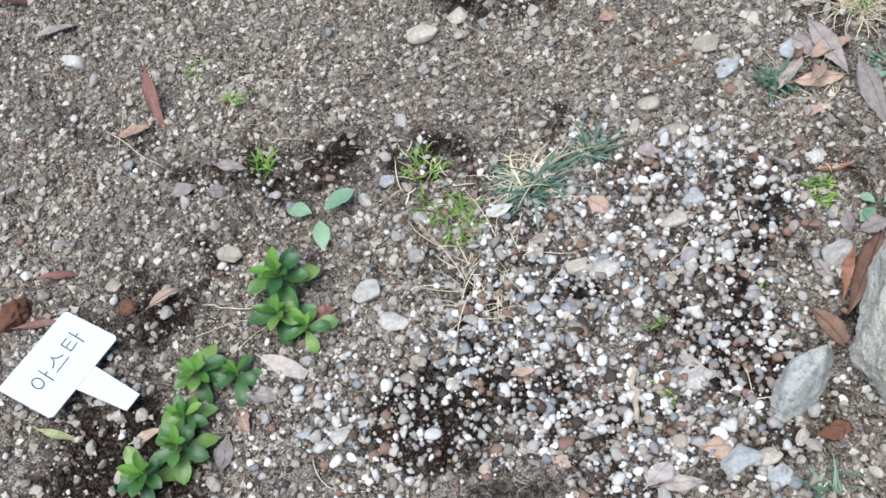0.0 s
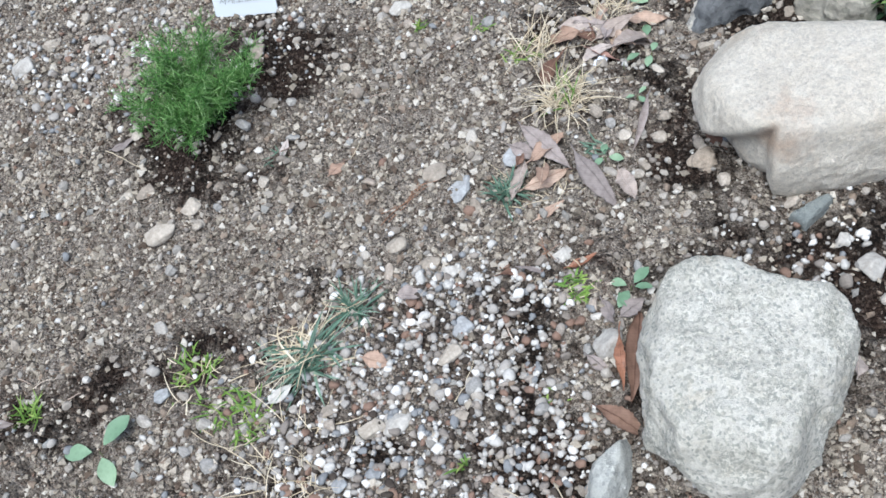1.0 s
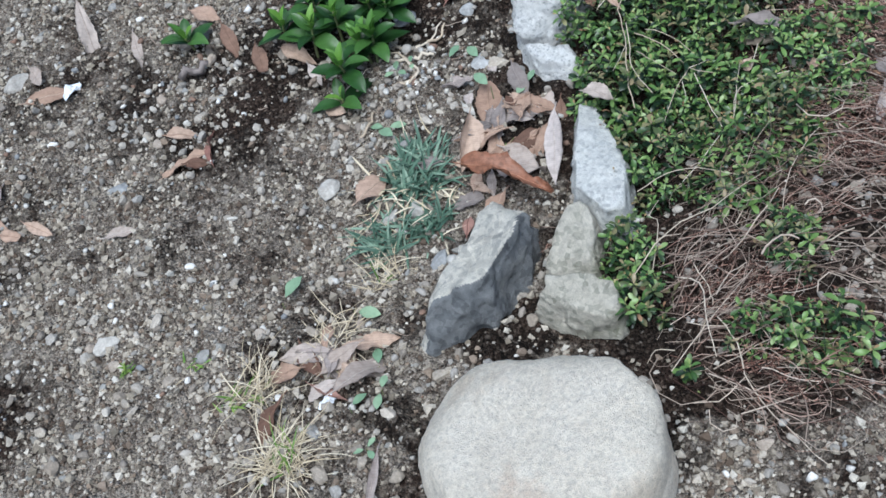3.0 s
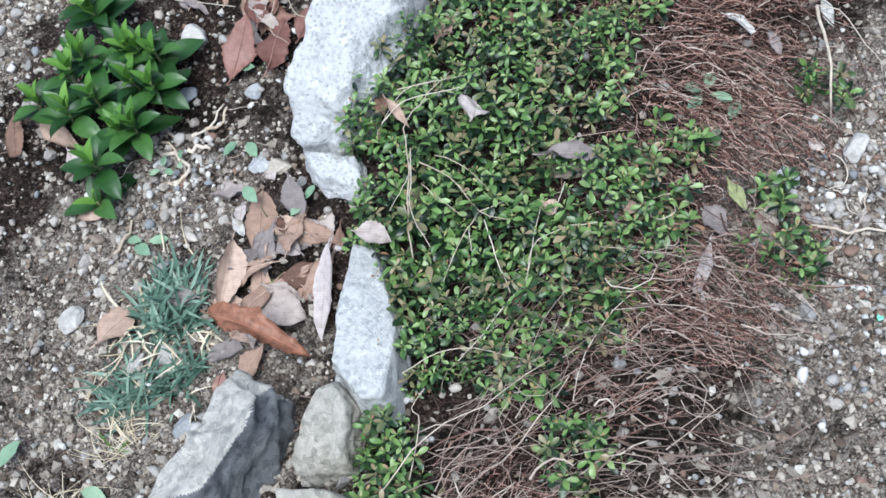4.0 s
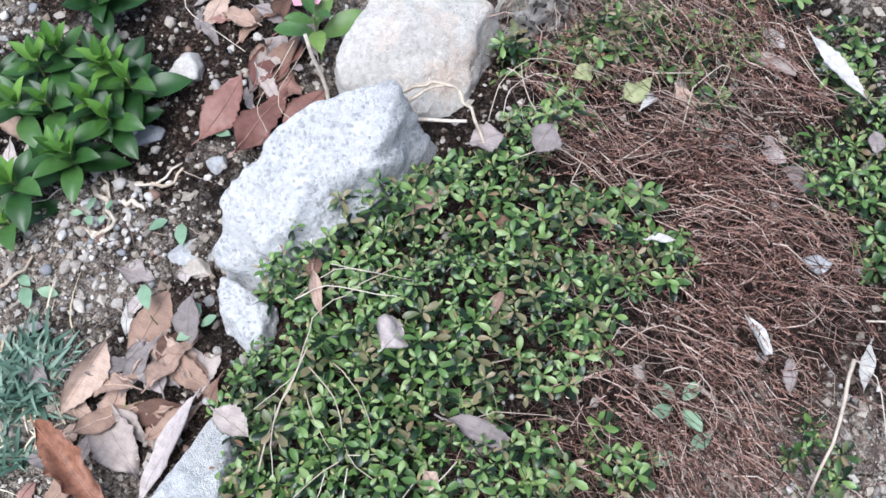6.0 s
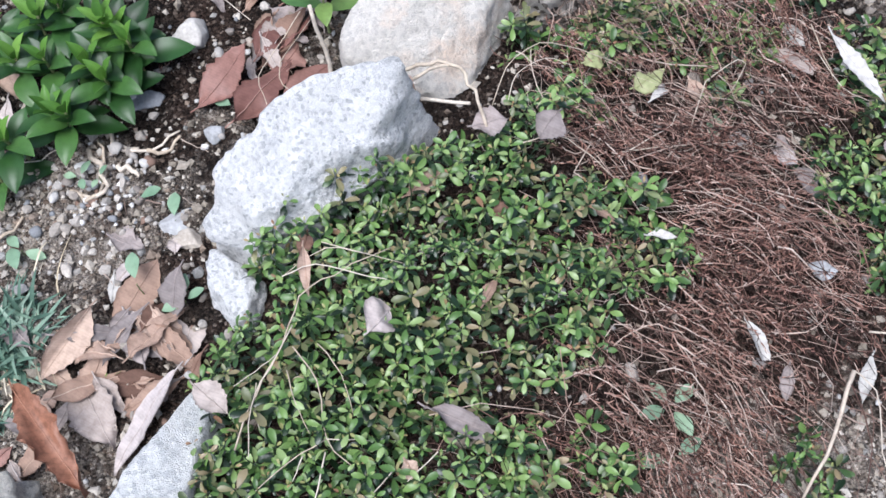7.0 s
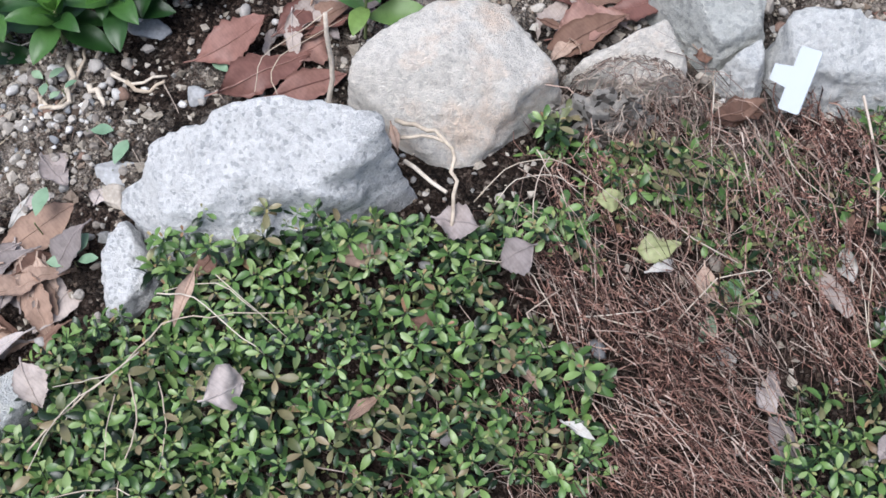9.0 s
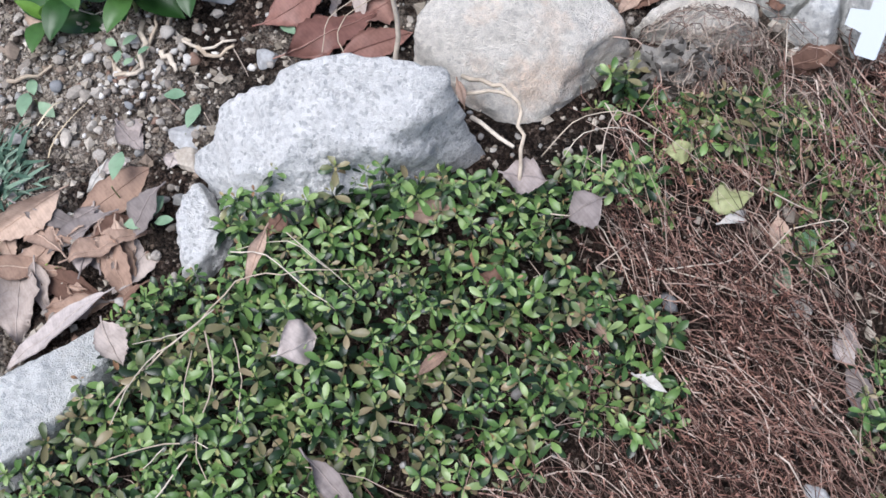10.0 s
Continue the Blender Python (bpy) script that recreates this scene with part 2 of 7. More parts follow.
GRANITE_WARM = rock_material("pale_granite", (0.72, 0.685, 0.585), (0.96, 0.93, 0.845), (0.22, 0.245, 0.215), (0.72, 0.62, 0.45), 330, 0.55, 0.58, cracks=0.95)
CREAM = rock_material("cream_stone", (0.87, 0.79, 0.67), (0.95, 0.885, 0.78), (0.42, 0.4, 0.36), (0.8, 0.69, 0.56), 420, 0.25, 0.54, mark=((-0.052, -0.022, 0.056), 0.043, (0.62, 0.42, 0.29)), cracks=0.45)
TAN = rock_material("tan_stone", (0.86, 0.81, 0.73), (0.95, 0.9, 0.82), (0.42, 0.39, 0.36), (0.9, 0.7, 0.54), 300, 0.3, 0.49, cracks=0.35)
# one rock's two sides: stone colour with light and shade painted in
SLATE = rock_material("shaded_dark_stone", (0.15, 0.16, 0.175), (0.3, 0.31, 0.32), (0.07, 0.075, 0.085), (0.5, 0.5, 0.48), 130, 0.45, 0.56)
SLATE_LIT = rock_material("lit_grey_stone", (0.54, 0.53, 0.49), (0.9, 0.855, 0.76), (0.2, 0.21, 0.225), (0.58, 0.5, 0.4), 130, 0.35, 0.55, cracks=0.6)
SLAB = rock_material("pale_blue_grey_stone", (0.74, 0.755, 0.74), (0.91, 0.91, 0.885), (0.28, 0.3, 0.32), (0.62, 0.6, 0.54), 240, 0.4, 0.58, cracks=0.5)
OLIVE = rock_material("mossy_stone", (0.55, 0.525, 0.445), (0.76, 0.715, 0.625), (0.17, 0.18, 0.13), (0.19, 0.2, 0.11), 160, 0.45, 0.54, cracks=0.5)
SLATE_GREEN = rock_material("slate_green_stone", (0.27, 0.3, 0.295), (0.4, 0.43, 0.415), (0.14, 0.16, 0.16), (0.36, 0.37, 0.35), 200, 0.3, 0.6)
ROOT_CLOD = rock_material("root_clod", (0.12, 0.1, 0.085), (0.46, 0.43, 0.39), (0.015, 0.011, 0.009), (0.2, 0.17, 0.145), 170, 1.0, 0.56, 0.95)
BLUEGREY = rock_material("blue_grey_stone", (0.56, 0.575, 0.55), (0.76, 0.765, 0.72), (0.24, 0.25, 0.26), (0.54, 0.53, 0.5), 250, 0.4, 0.6)



# ---- making ----
def mesh_of(name, verts, faces, mat, smooth=False):
    me = bpy.data.meshes.new(name)
    me.from_pydata([tuple(v) for v in np.asarray(verts, float)], [], [tuple(int(i) for i in f) for f in faces])
    me.materials.append(mat)
    if smooth:
        me.polygons.foreach_set("use_smooth", np.ones(len(me.polygons), bool))
    me.update()
    return me


def thing(name, me, label, category, group="", kind=""):
    return tagged(new(name, me), label, category, group, kind)


def part(name, me, parent, label="", m=None):
    ob = new(name, me)
    ob.parent = parent
    if m is not None:
        ob.matrix_basis = m
    return tagged(ob, label)


def ico(level):
    b = bmesh.new()
    bmesh.ops.create_icosphere(b, subdivisions=level, radius=1.0)
    b.verts.ensure_lookup_table()
    v = np.array([tuple(k.co) for k in b.verts])
    f = np.array([[k.index for k in q.verts] for q in b.faces])
    b.free()
    return v, f


ICO = {k: ico(k) for k in (1, 2, 3, 4, 5, 6)}


def grid_axis(lo, hi, step, far):
    inner = np.arange(lo, hi + step / 2, step)
    out, d, p = [], step, 0.0
    while p < far:
        d *= 1.25
        p += d
        out.append(p)
    out = np.array(out)
    return np.concatenate([lo - out[::-1], inner, hi + out])


def humus_shade_at(x, y):
    """How dark the soil is, 0 to 1: moist planting holes and drifts, and shade painted under the mats."""
    near = np.exp(-(np.hypot(x, y) / 2.2) ** 6)
    h = 0.36 + near * (0.36 * pnoise2(x, y, 4.2, 21) + 0.34 * pnoise2(x, y, 13.0, 24) + 0.2 * pnoise2(x, y, 40.0, 27))
    for cx, cy, r, a in HUMUS_SHADE:
        h = h + 0.62 * a * bump(x, y, cx, cy, r)
    return np.clip(h, 0, 1)


HUMUS_SHADE = [
    (-0.894, 0.217, 0.105, 0.6), (-0.387, -0.265, 0.075, 0.6), (-0.381, -0.42, 0.071, 0.6), (-0.347, -0.589, 0.088, 0.8), (-0.332, -0.197, 0.047, 0.6), (-0.637, 0.124, 0.067, 0.4), (-0.75, 0.193, 0.093, 0.6), (-1.009, -0.053, 0.06, 0.3), (-1.232, -0.445, 0.071, 0.4), (-1.115, -0.511, 0.056, 0.5), (-1.255, -0.086, 0.06, 0.4), (-0.717, -0.418, 0.053, 0.35),
    (-0.696, 0.169, 0.073, 0.6), (-0.95, 0.159, 0.072, 0.5), (-1.13, -0.115, 0.073, 0.15), (-1.32, 0.12, 0.16, -0.5), (-1.46, -0.1, 0.12, -0.35), (-1.15, 0.1, 0.12, -0.35), (-1.28, -0.02, 0.08, -0.3), (-1.405, -0.447, 0.106, 0.35), (-1.48, 0.052, 0.091, 0.3),
    (-0.402, -0.307, 0.056, 0.5), (-0.201, -0.18, 0.047, 0.6), (-0.405, -0.602, 0.052, 0.6), (-0.996, 0.438, 0.137, -0.3), (-0.618, 0.013, 0.092, -0.35), (-1.096, 0.017, 0.129, -0.35),
    # the strongest entries paint shade on the soil beneath the shrub
    (-0.284, 0.164, 0.102, 0.35), (0.069, 0.256, 0.075, 0.5), (0.114, 0.357, 0.065, 0.4), (0.515, 0.013, 0.233, 1.7), (0.224, -0.024, 0.161, 1.7), (0.376, 0.023, 0.137, 1.2), (0.185, -0.229, 0.108, 1.2), (0.036, 0.416, 0.108, 1.0), (0.199, 0.347, 0.084, 0.8), (0.063, -0.328, 0.201, 1.3), (0.0, -0.42, 0.11, 0.6), (-0.227, 0.506, 0.223, 0.5), (-0.2, 0.34, 0.12, 0.35), (-0.016, 0.027, 0.089, 0.4), (0.401, -0.278, 0.118, 0.35), (-1.459, -0.253, 0.144, 0.3), (0.377, 0.192, 0.065, 0.5), (0.709, 0.257, 0.174, 0.5), (0.5, -0.43, 0.11, -1.5), (0.41, -0.43, 0.09, -0.9), (0.6, -0.33, 0.09, -0.9), (0.52, -0.36, 0.07, -0.5), (-0.583, 0.067, 0.095, -0.3), (-0.156, -0.522, 0.057, -0.3),
    (-0.88, -0.41, 0.12, 0.35), (-0.95, -0.52, 0.11, 0.3), (-0.75, -0.33, 0.07, 0.3), (-0.8, -0.58, 0.09, 0.5), (-1.05, -0.56, 0.09, 0.15), (-0.72, -0.36, 0.06, 0.4),
    (-1.504, 0.083, 0.06, 0.4), (-1.403, 0.001, 0.06, 0.45), (-1.309, -0.084, 0.06, 0.4), (-1.525, -0.444, 0.08, 0.6), (-1.146, -0.473, 0.06, 0.3), (-1.058, -0.459, 0.045, 0.4), (-1.128, -0.567, 0.07, 0.2), (-0.784, -0.522, 0.06, 0.6), (-0.648, -0.362, 0.05, 0.5), (-1.202, 0.172, 0.06, 0.5), (-1.369, -0.293, 0.07, 0.5),
    (-0.912, -0.093, 0.08, -0.5), (-0.763, -0.103, 0.08, -0.5), (-1.041, 0.013, 0.09, -0.5), (-1.163, -0.042, 0.05, -0.4), (-0.698, -0.228, 0.07, -0.4), (-1.526, -0.098, 0.07, -0.4), (-1.184, -0.402, 0.05, -0.4), (-1.135, -0.258, 0.06, -0.4), (-1.347, 0.164, 0.09, -0.4), (-0.557, -0.148, 0.05, -0.4),
    (-0.619, 0.153, 0.05, -0.5), (-0.606, 0.028, 0.08, -0.5), (-0.475, 0.064, 0.07, -0.4), (-0.606, 0.261, 0.07, -0.3), (-0.155, -0.358, 0.06, 0.5), (-0.651, 0.071, 0.06, -0.5), (-0.572, -0.029, 0.07, -0.5), (-0.779, -0.074, 0.07, -0.4), (-1.073, 0.314, 0.1, -0.4), (-0.899, -0.053, 0.07, -0.4), (-0.608, 0.163, 0.04, 0.4), (-0.757, 0.032, 0.05, 0.4), (-0.858, -0.154, 0.04, 0.5), (-0.415, -0.365, 0.06, 0.2), (-0.366, -0.23, 0.06, 0.15), (-0.349, -0.546, 0.06, 0.4), (-0.177, -0.519, 0.06, -0.6), (-0.103, -0.478, 0.05, -0.6), (-0.444, -0.328, 0.05, 0.2), (-0.198, -0.198, 0.05, 0.6),
]


def build_ground():
    xs, ys = grid_axis(-1.75, 1.15, 0.0062, 60.0), grid_axis(-0.95, 1.15, 0.0062, 60.0)
    X, Y = np.meshgrid(xs, ys)
    Z = ground_z(X, Y)
    nx, ny = len(xs), len(ys)
    me = bpy.data.meshes.new("ground")
    me.vertices.add(nx * ny)
    me.vertices.foreach_set("co", np.stack([X, Y, Z], -1).astype(np.float32).ravel())
    i = (np.arange(ny - 1)[:, None] * nx + np.arange(nx - 1)[None]).ravel()
    quads = np.stack([i, i + 1, i + nx + 1, i + nx], -1)
    me.loops.add(quads.size)
    me.polygons.add(len(quads))
    me.loops.foreach_set("vertex_index", quads.astype(np.int32).ravel())
    me.polygons.foreach_set("loop_start", np.arange(0, quads.size, 4, dtype=np.int32))
    me.polygons.foreach_set("use_smooth", np.ones(len(quads), bool))
    a = me.attributes.new("humus_shade", "FLOAT", "POINT")
    a.data.foreach_set("value", humus_shade_at(X, Y).astype(np.float32).ravel())
    me.materials.append(SOIL)
    me.update()
    me.validate()
    thing("ground", me, "crumbly tan sand and dark brown garden soil", "soil", kind="structure")


build_ground()


def rotations(rng, n):
    q = rng.normal(size=(n, 4))
    q /= np.linalg.norm(q, axis=1)[:, None]
    w, x, y, z = q.T
    return np.stack([1 - 2 * (y * y + z * z), 2 * (x * y - w * z), 2 * (x * z + w * y), 2 * (x * y + w * z), 1 - 2 * (x * x + z * z), 2 * (y * z - w * x), 2 * (x * z - w * y), 2 * (y * z + w * x), 1 - 2 * (x * x + y * y)], -1).reshape(n, 3, 3)


def joined(name, verts, faces, mat, smooth):
    """One object of many loose pieces: verts (n, k, 3) and the faces of one piece."""
    n, k, _ = verts.shape
    me = bpy.data.meshes.new(name)
    me.vertices.add(n * k)
    me.vertices.foreach_set("co", verts.astype(np.float32).ravel())
    f = (faces[None] + (np.arange(n) * k)[:, None, None]).reshape(-1, faces.shape[1])
    me.loops.add(f.size)
    me.polygons.add(len(f))
    me.loops.foreach_set("vertex_index", f.astype(np.int32).ravel())
    me.polygons.foreach_set("loop_start", np.arange(0, f.size, faces.shape[1], dtype=np.int32))
    me.polygons.foreach_set("use_smooth", np.full(len(f), smooth))
    me.materials.append(mat)
    me.update()
    me.validate()
    return me


def scatter(rng, n, box, chance):
    x, y = rng.uniform(box[0], box[1], n), rng.uniform(box[2], box[3], n)
    keep = rng.uniform(size=n) < chance(x, y)
    return x[keep], y[keep]


def stones(rng, x, y, size, level, flat=0.7, sink=0.3):
    """Loose pebbles: lumpy, flattened, turned anyhow, part sunk in the soil."""
    v, f = ICO[level]
    n = len(x)
    lump = 1 + 0.22 * rng.normal(size=(n, len(v)))[..., None] * (0.85 if level == 1 else 0.4)
    s = size[:, None] * np.stack([rng.uniform(0.85, 1.3, n), rng.uniform(0.7, 1.0, n), rng.uniform(flat - 0.15, flat + 0.15, n)], -1)
    p = v[None] * lump
    if level > 1:
        for _ in range(7):
            d = rng.normal(size=(n, 3))
            d /= np.linalg.norm(d, axis=1)[:, None]
            over = np.maximum(np.einsum("nkj,nj->nk", p, d) - rng.uniform(0.5, 0.85, n)[:, None], 0)
            p = p - over[..., None] * d[:, None]
    p = p * s[:, None]
    p = np.einsum("nij,nkj->nki", rotations(rng, n), p) * np.array([1, 1, 0.85])
    z = ground_z(x, y) + size * (0.5 - sink)
    return p + np.stack([x, y, z], -1)[:, None], f


OCTA = np.array([[1, 0, 0], [-1, 0, 0], [0, 1, 0], [0, -1, 0], [0, 0, 1], [0, 0, -1]], float)
OCTA_FACES = np.array([[0, 2, 4], [2, 1, 4], [1, 3, 4], [3, 0, 4], [2, 0, 5], [1, 2, 5], [3, 1, 5], [0, 3, 5]])


def crumbs(rng, x, y, size):
    """Angular grit, each crumb of eight uneven facets."""
    n = len(x)
    p = OCTA[None] * rng.uniform(0.75, 1.3, (n, 6, 1)) + 0.16 * rng.normal(size=(n, 6, 3))
    p = np.einsum("nij,nkj->nki", rotations(rng, n), p * size[:, None, None]) * np.array([1, 1, 0.85])
    return p + np.stack([x, y, ground_z(x, y) + size * 0.3], -1)[:, None], OCTA_FACES


WHITE_PATCH = [(-0.876, -0.401, 0.129, 1.0), (-0.953, -0.48, 0.106, 0.9), (-0.871, -0.522, 0.118, 0.9), (-0.748, -0.325, 0.075, 0.7), (-0.935, -0.582, 0.078, 0.7), (-0.749, -0.348, 0.071, 0.7), (-0.701, 0.233, 0.05, 0.3), (-1.214, -0.493, 0.082, 0.4), (-0.376, -0.488, 0.06, 0.3), (-0.981, 0.425, 0.109, 0.3), (0.02, 0.204, 0.041, 0.5), (0.52, -0.43, 0.1, 0.2), (0.4, -0.5, 0.08, 0.2), (0.56, -0.36, 0.09, 0.15)]


def white_at(x, y):
    h = 0.012 + 0 * x
    for cx, cy, r, a in WHITE_PATCH:
        h = h + a * bump(x, y, cx, cy, r)
    return np.clip(h + 0.25 * pnoise2(x, y, 9.0, 31) * (h > 0.1), 0, 1)


SHRUB = [(0.231, 0.049, 0.057, 1), (0.309, 0.062, 0.058, 1), (0.392, 0.068, 0.042, 0.9), (0.258, -0.037, 0.086, 1), (0.363, -0.034, 0.076, 1), (0.422, -0.081, 0.045, 0.9), (0.169, -0.084, 0.076, 1), (0.274, -0.115, 0.069, 1), (0.11, -0.135, 0.055, 1), (0.201, -0.171, 0.073, 1), (0.382, -0.126, 0.03, 0.8), (0.479, -0.052, 0.036, 1), (0.514, -0.027, 0.026, 0.9), (0.44, -0.039, 0.036, 1), (0.433, 0.005, 0.031, 0.9), (0.53, 0.006, 0.021, 0.8), (0.532, -0.053, 0.031, 0.9), (0.45, 0.115, 0.03, 0.8), (0.477, 0.01, 0.026, 0.6)]
SHRUB += [(0.096, -0.14, 0.023, 1), (0.066, -0.192, 0.025, 1), (0.1, -0.107, 0.013, 0.9), (0.164, -0.138, 0.074, 1), (0.207, -0.236, 0.056, 1), (0.088, -0.188, 0.057, 1), (0.212, -0.292, 0.036, 0.9), (0.135, -0.259, 0.056, 1), (0.348, -0.26, 0.029, 0.8), (0.436, -0.22, 0.025, 0.7), (0.14, -0.221, 0.076, 1), (0.222, -0.254, 0.063, 0.9), (0.097, -0.378, 0.039, 0.8), (-0.068, -0.298, 0.035, 0.9), (0.023, -0.459, 0.04, 0.9), (-0.018, -0.251, 0.033, 0.7), (0.398, -0.375, 0.032, 0.7)]
SHRUB += [(0.03, -0.48, 0.042, 0.8), (-0.05, -0.285, 0.04, 0.9), (0.1, -0.365, 0.042, 0.7), (-0.02, -0.25, 0.034, 0.8), (-0.11, -0.405, 0.022, 0.8), (-0.01, -0.415, 0.03, 0.7)]
SHRUB += [(0.214, 0.072, 0.021, 1), (0.259, 0.082, 0.021, 1), (0.304, 0.095, 0.021, 1), (0.335, 0.105, 0.017, 0.9), (0.182, 0.053, 0.019, 1), (0.573, 0.207, 0.023, 0.8), (0.619, 0.212, 0.037, 0.8), (0.685, 0.244, 0.027, 0.6), (0.745, 0.222, 0.032, 0.7), (0.792, 0.311, 0.028, 0.9), (0.72, -0.022, 0.045, 1), (0.771, 0.014, 0.047, 1), (0.802, 0.109, 0.037, 0.9), (0.743, -0.041, 0.045, 1), (0.749, -0.093, 0.045, 1), (0.715, 0.025, 0.02, 0.7), (0.833, 0.297, 0.054, 0.9), (0.534, 0.187, 0.031, 0.55), (0.64, 0.2, 0.065, 0.4), (0.721, 0.219, 0.05, 0.3), (0.79, -0.097, 0.07, 1), (0.645, 0.101, 0.023, 0.8), (0.586, -0.267, 0.035, 0.5), (0.329, -0.211, 0.052, 0.9), (0.43, -0.206, 0.03, 0.8), (0.249, -0.245, 0.061, 0.9), (0.365, -0.359, 0.031, 0.7), (0.439, -0.317, 0.024, 0.6), (0.324, -0.276, 0.036, 0.8), (0.475, 0.126, 0.028, 0.8), (0.515, 0.129, 0.024, 0.5), (0.423, 0.084, 0.032, 0.9), (0.469, 0.033, 0.027, 0.6), (0.553, 0.177, 0.035, 0.55), (0.649, 0.204, 0.052, 0.5), (0.485, 0.227, 0.026, 0.7), (0.698, 0.18, 0.042, 0.5), (0.767, 0.21, 0.032, 0.6)]
DEAD = [(0.615, -0.008, 0.082, 1), (0.609, 0.052, 0.083, 1), (0.569, -0.134, 0.105, 0.9), (0.453, -0.166, 0.076, 0.8), (0.654, -0.159, 0.064, 0.7), (0.606, -0.094, 0.08, 0.9), (0.287, -0.334, 0.078, 0.8), (0.194, -0.302, 0.057, 0.5), (0.035, -0.352, 0.085, 0.5), (0.16, -0.288, 0.09, 0.45), (-0.009, -0.478, 0.081, 0.5), (0.597, 0.004, 0.083, 1), (0.64, -0.067, 0.083, 1), (0.666, 0.2, 0.108, 0.6), (0.746, 0.117, 0.064, 0.6), (0.577, 0.242, 0.037, 0.5), (-0.069, -0.402, 0.038, 0.35), (0.548, -0.137, 0.115, 0.9), (0.409, -0.225, 0.091, 0.8), (0.522, -0.253, 0.067, 0.6), (0.314, -0.265, 0.104, 0.9), (0.376, -0.332, 0.079, 0.8), (0.601, -0.227, 0.058, 0.5), (0.503, 0.101, 0.048, 0.9), (0.523, 0.174, 0.05, 0.8), (0.456, -0.014, 0.051, 0.6), (0.598, 0.198, 0.077, 0.9), (0.699, 0.226, 0.08, 0.9), (0.748, 0.124, 0.062, 0.8), (0.734, 0.302, 0.055, 0.6)]


def cover(table, x, y, lo=0.0):
    h = 0 * np.asarray(x, float) + lo
    for cx, cy, r, a in table:
        h = np.maximum(h, a * np.exp(-(((x - cx) ** 2 + (y - cy) ** 2) / r**2) ** 2))
    return h


def in_reach(x, y):
    """The stretch of bed that the walk goes over."""
    return (y > -0.8) & (y < 1.02) & (y < 0.72 - 0.55 * (x + 1.0).clip(-1, 0) + 1.0 * (x > -1.0)) & ~((x > 0.1) & (y > 0.66)) & ~((x < -1.05) & (y > 0.66)) & ~((x > -0.2) & (y < -0.66)) & ~((x < -1.0) & (y < -0.6)) & (y > -0.8 + 0.55 * (x - 0.05).clip(0, 2))


STONY = [(-0.047, 0.186, 0.084, 1.0), (0.025, 0.147, 0.05, 0.9), (-0.036, 0.162, 0.055, 1.0), (0.036, 0.155, 0.051, 0.8), (-0.637, 0.445, 0.13, 0.5), (-0.57, -0.126, 0.08, 0.5), (-0.126, -0.475, 0.064, 0.5), (0.55, -0.42, 0.1, 0.5), (-0.779, -0.165, 0.084, 0.5), (-0.462, -0.33, 0.056, 0.6), (-0.877, 0.371, 0.106, 0.5), (-1.409, -0.076, 0.115, 0.5), (-0.333, 0.445, 0.133, 0.5)]


def build_gravel():
    rng = np.random.RandomState(11)
    box = (-1.7, 0.98, -0.8, 1.02)
    bare = lambda x, y: in_reach(x, y) * (1 - 0.8 * np.clip(cover(SHRUB, x, y) + cover(DEAD, x, y), 0, 1))  # noqa: E731
    # crumbs of grit, packed close where the soil is sandy and thin on dark soil
    x, y = scatter(rng, 290000, box, lambda x, y: bare(x, y) * (0.52 + 0.3 * pnoise2(x, y, 6, 41) + 0.45 * pnoise2(x, y, 24, 45) + 0.3 * pnoise2(x, y, 60, 47)).clip(0.06, 1) * (1.0 - 0.85 * np.clip(1.6 * humus_shade_at(x, y) - 0.3, 0, 1)) * (1 - 0.5 * white_at(x, y)))
    v, f = crumbs(rng, x, y, rng.gamma(3.2, 0.00074, len(x)).clip(0.0011, 0.0068))
    thing("tan_grit", joined("tan_grit", v, f, GRIT_TAN, False), "fine tan and brown grit strewn over the soil", "grit", kind="stuff")
    x, y = scatter(rng, 180000, box, lambda x, y: np.minimum(1, 1.7 * white_at(x, y)) * bare(x, y) * (0.8 + 0.5 * pnoise2(x, y, 26, 33)).clip(0.1, 1))
    size = rng.gamma(5.0, 0.00073, len(x)).clip(0.0016, 0.0088)
    for k, level in ((size < 0.0055, 1), (size >= 0.0055, 2)):
        v, f = stones(rng, x[k], y[k], size[k], level, 0.8, 0.0)
        thing("white_gravel", joined("white_gravel", v, f, GRIT_WHITE, True), "small rounded white, grey and rust gravel on soil", "gravel", kind="stuff")
    x, y = scatter(rng, 30000, box, lambda x, y: 0.62 * bare(x, y) * (0.42 + 0.7 * pnoise2(x, y, 5, 43) + 1.1 * cover(STONY, x, y)).clip(0.08, 1.5))
    size = rng.gamma(3.4, 0.00125, len(x)).clip(0.0022, 0.0105)
    small = size < 0.0056
    v, f = stones(rng, x[small], y[small], size[small], 1, 0.72, 0.1)
    thing("loose_stones", joined("loose_stones", v, f, CRUMB, False), "little rough tan and grey stones lying loose", "gravel", kind="stuff")
    x, y, size = x[~small], y[~small], size[~small]
    v, f = stones(rng, x, y, size, 2, 0.72, 0.15)
    big = np.argsort(-size)[:220]
    for k in big:
        c = v[k].mean(0)
        ob = thing("pebble", mesh_of("pebble", v[k] - c, f, PEBBLE, False), "small rough stone lying loose on soil", "stone", "loose stones")
        ob.location = c
    v = np.delete(v, big, 0)
    thing("loose_stones", joined("loose_stones", v, f, CRUMB, False), "small rough tan and grey stones lying loose", "gravel", kind="stuff")


build_gravel()


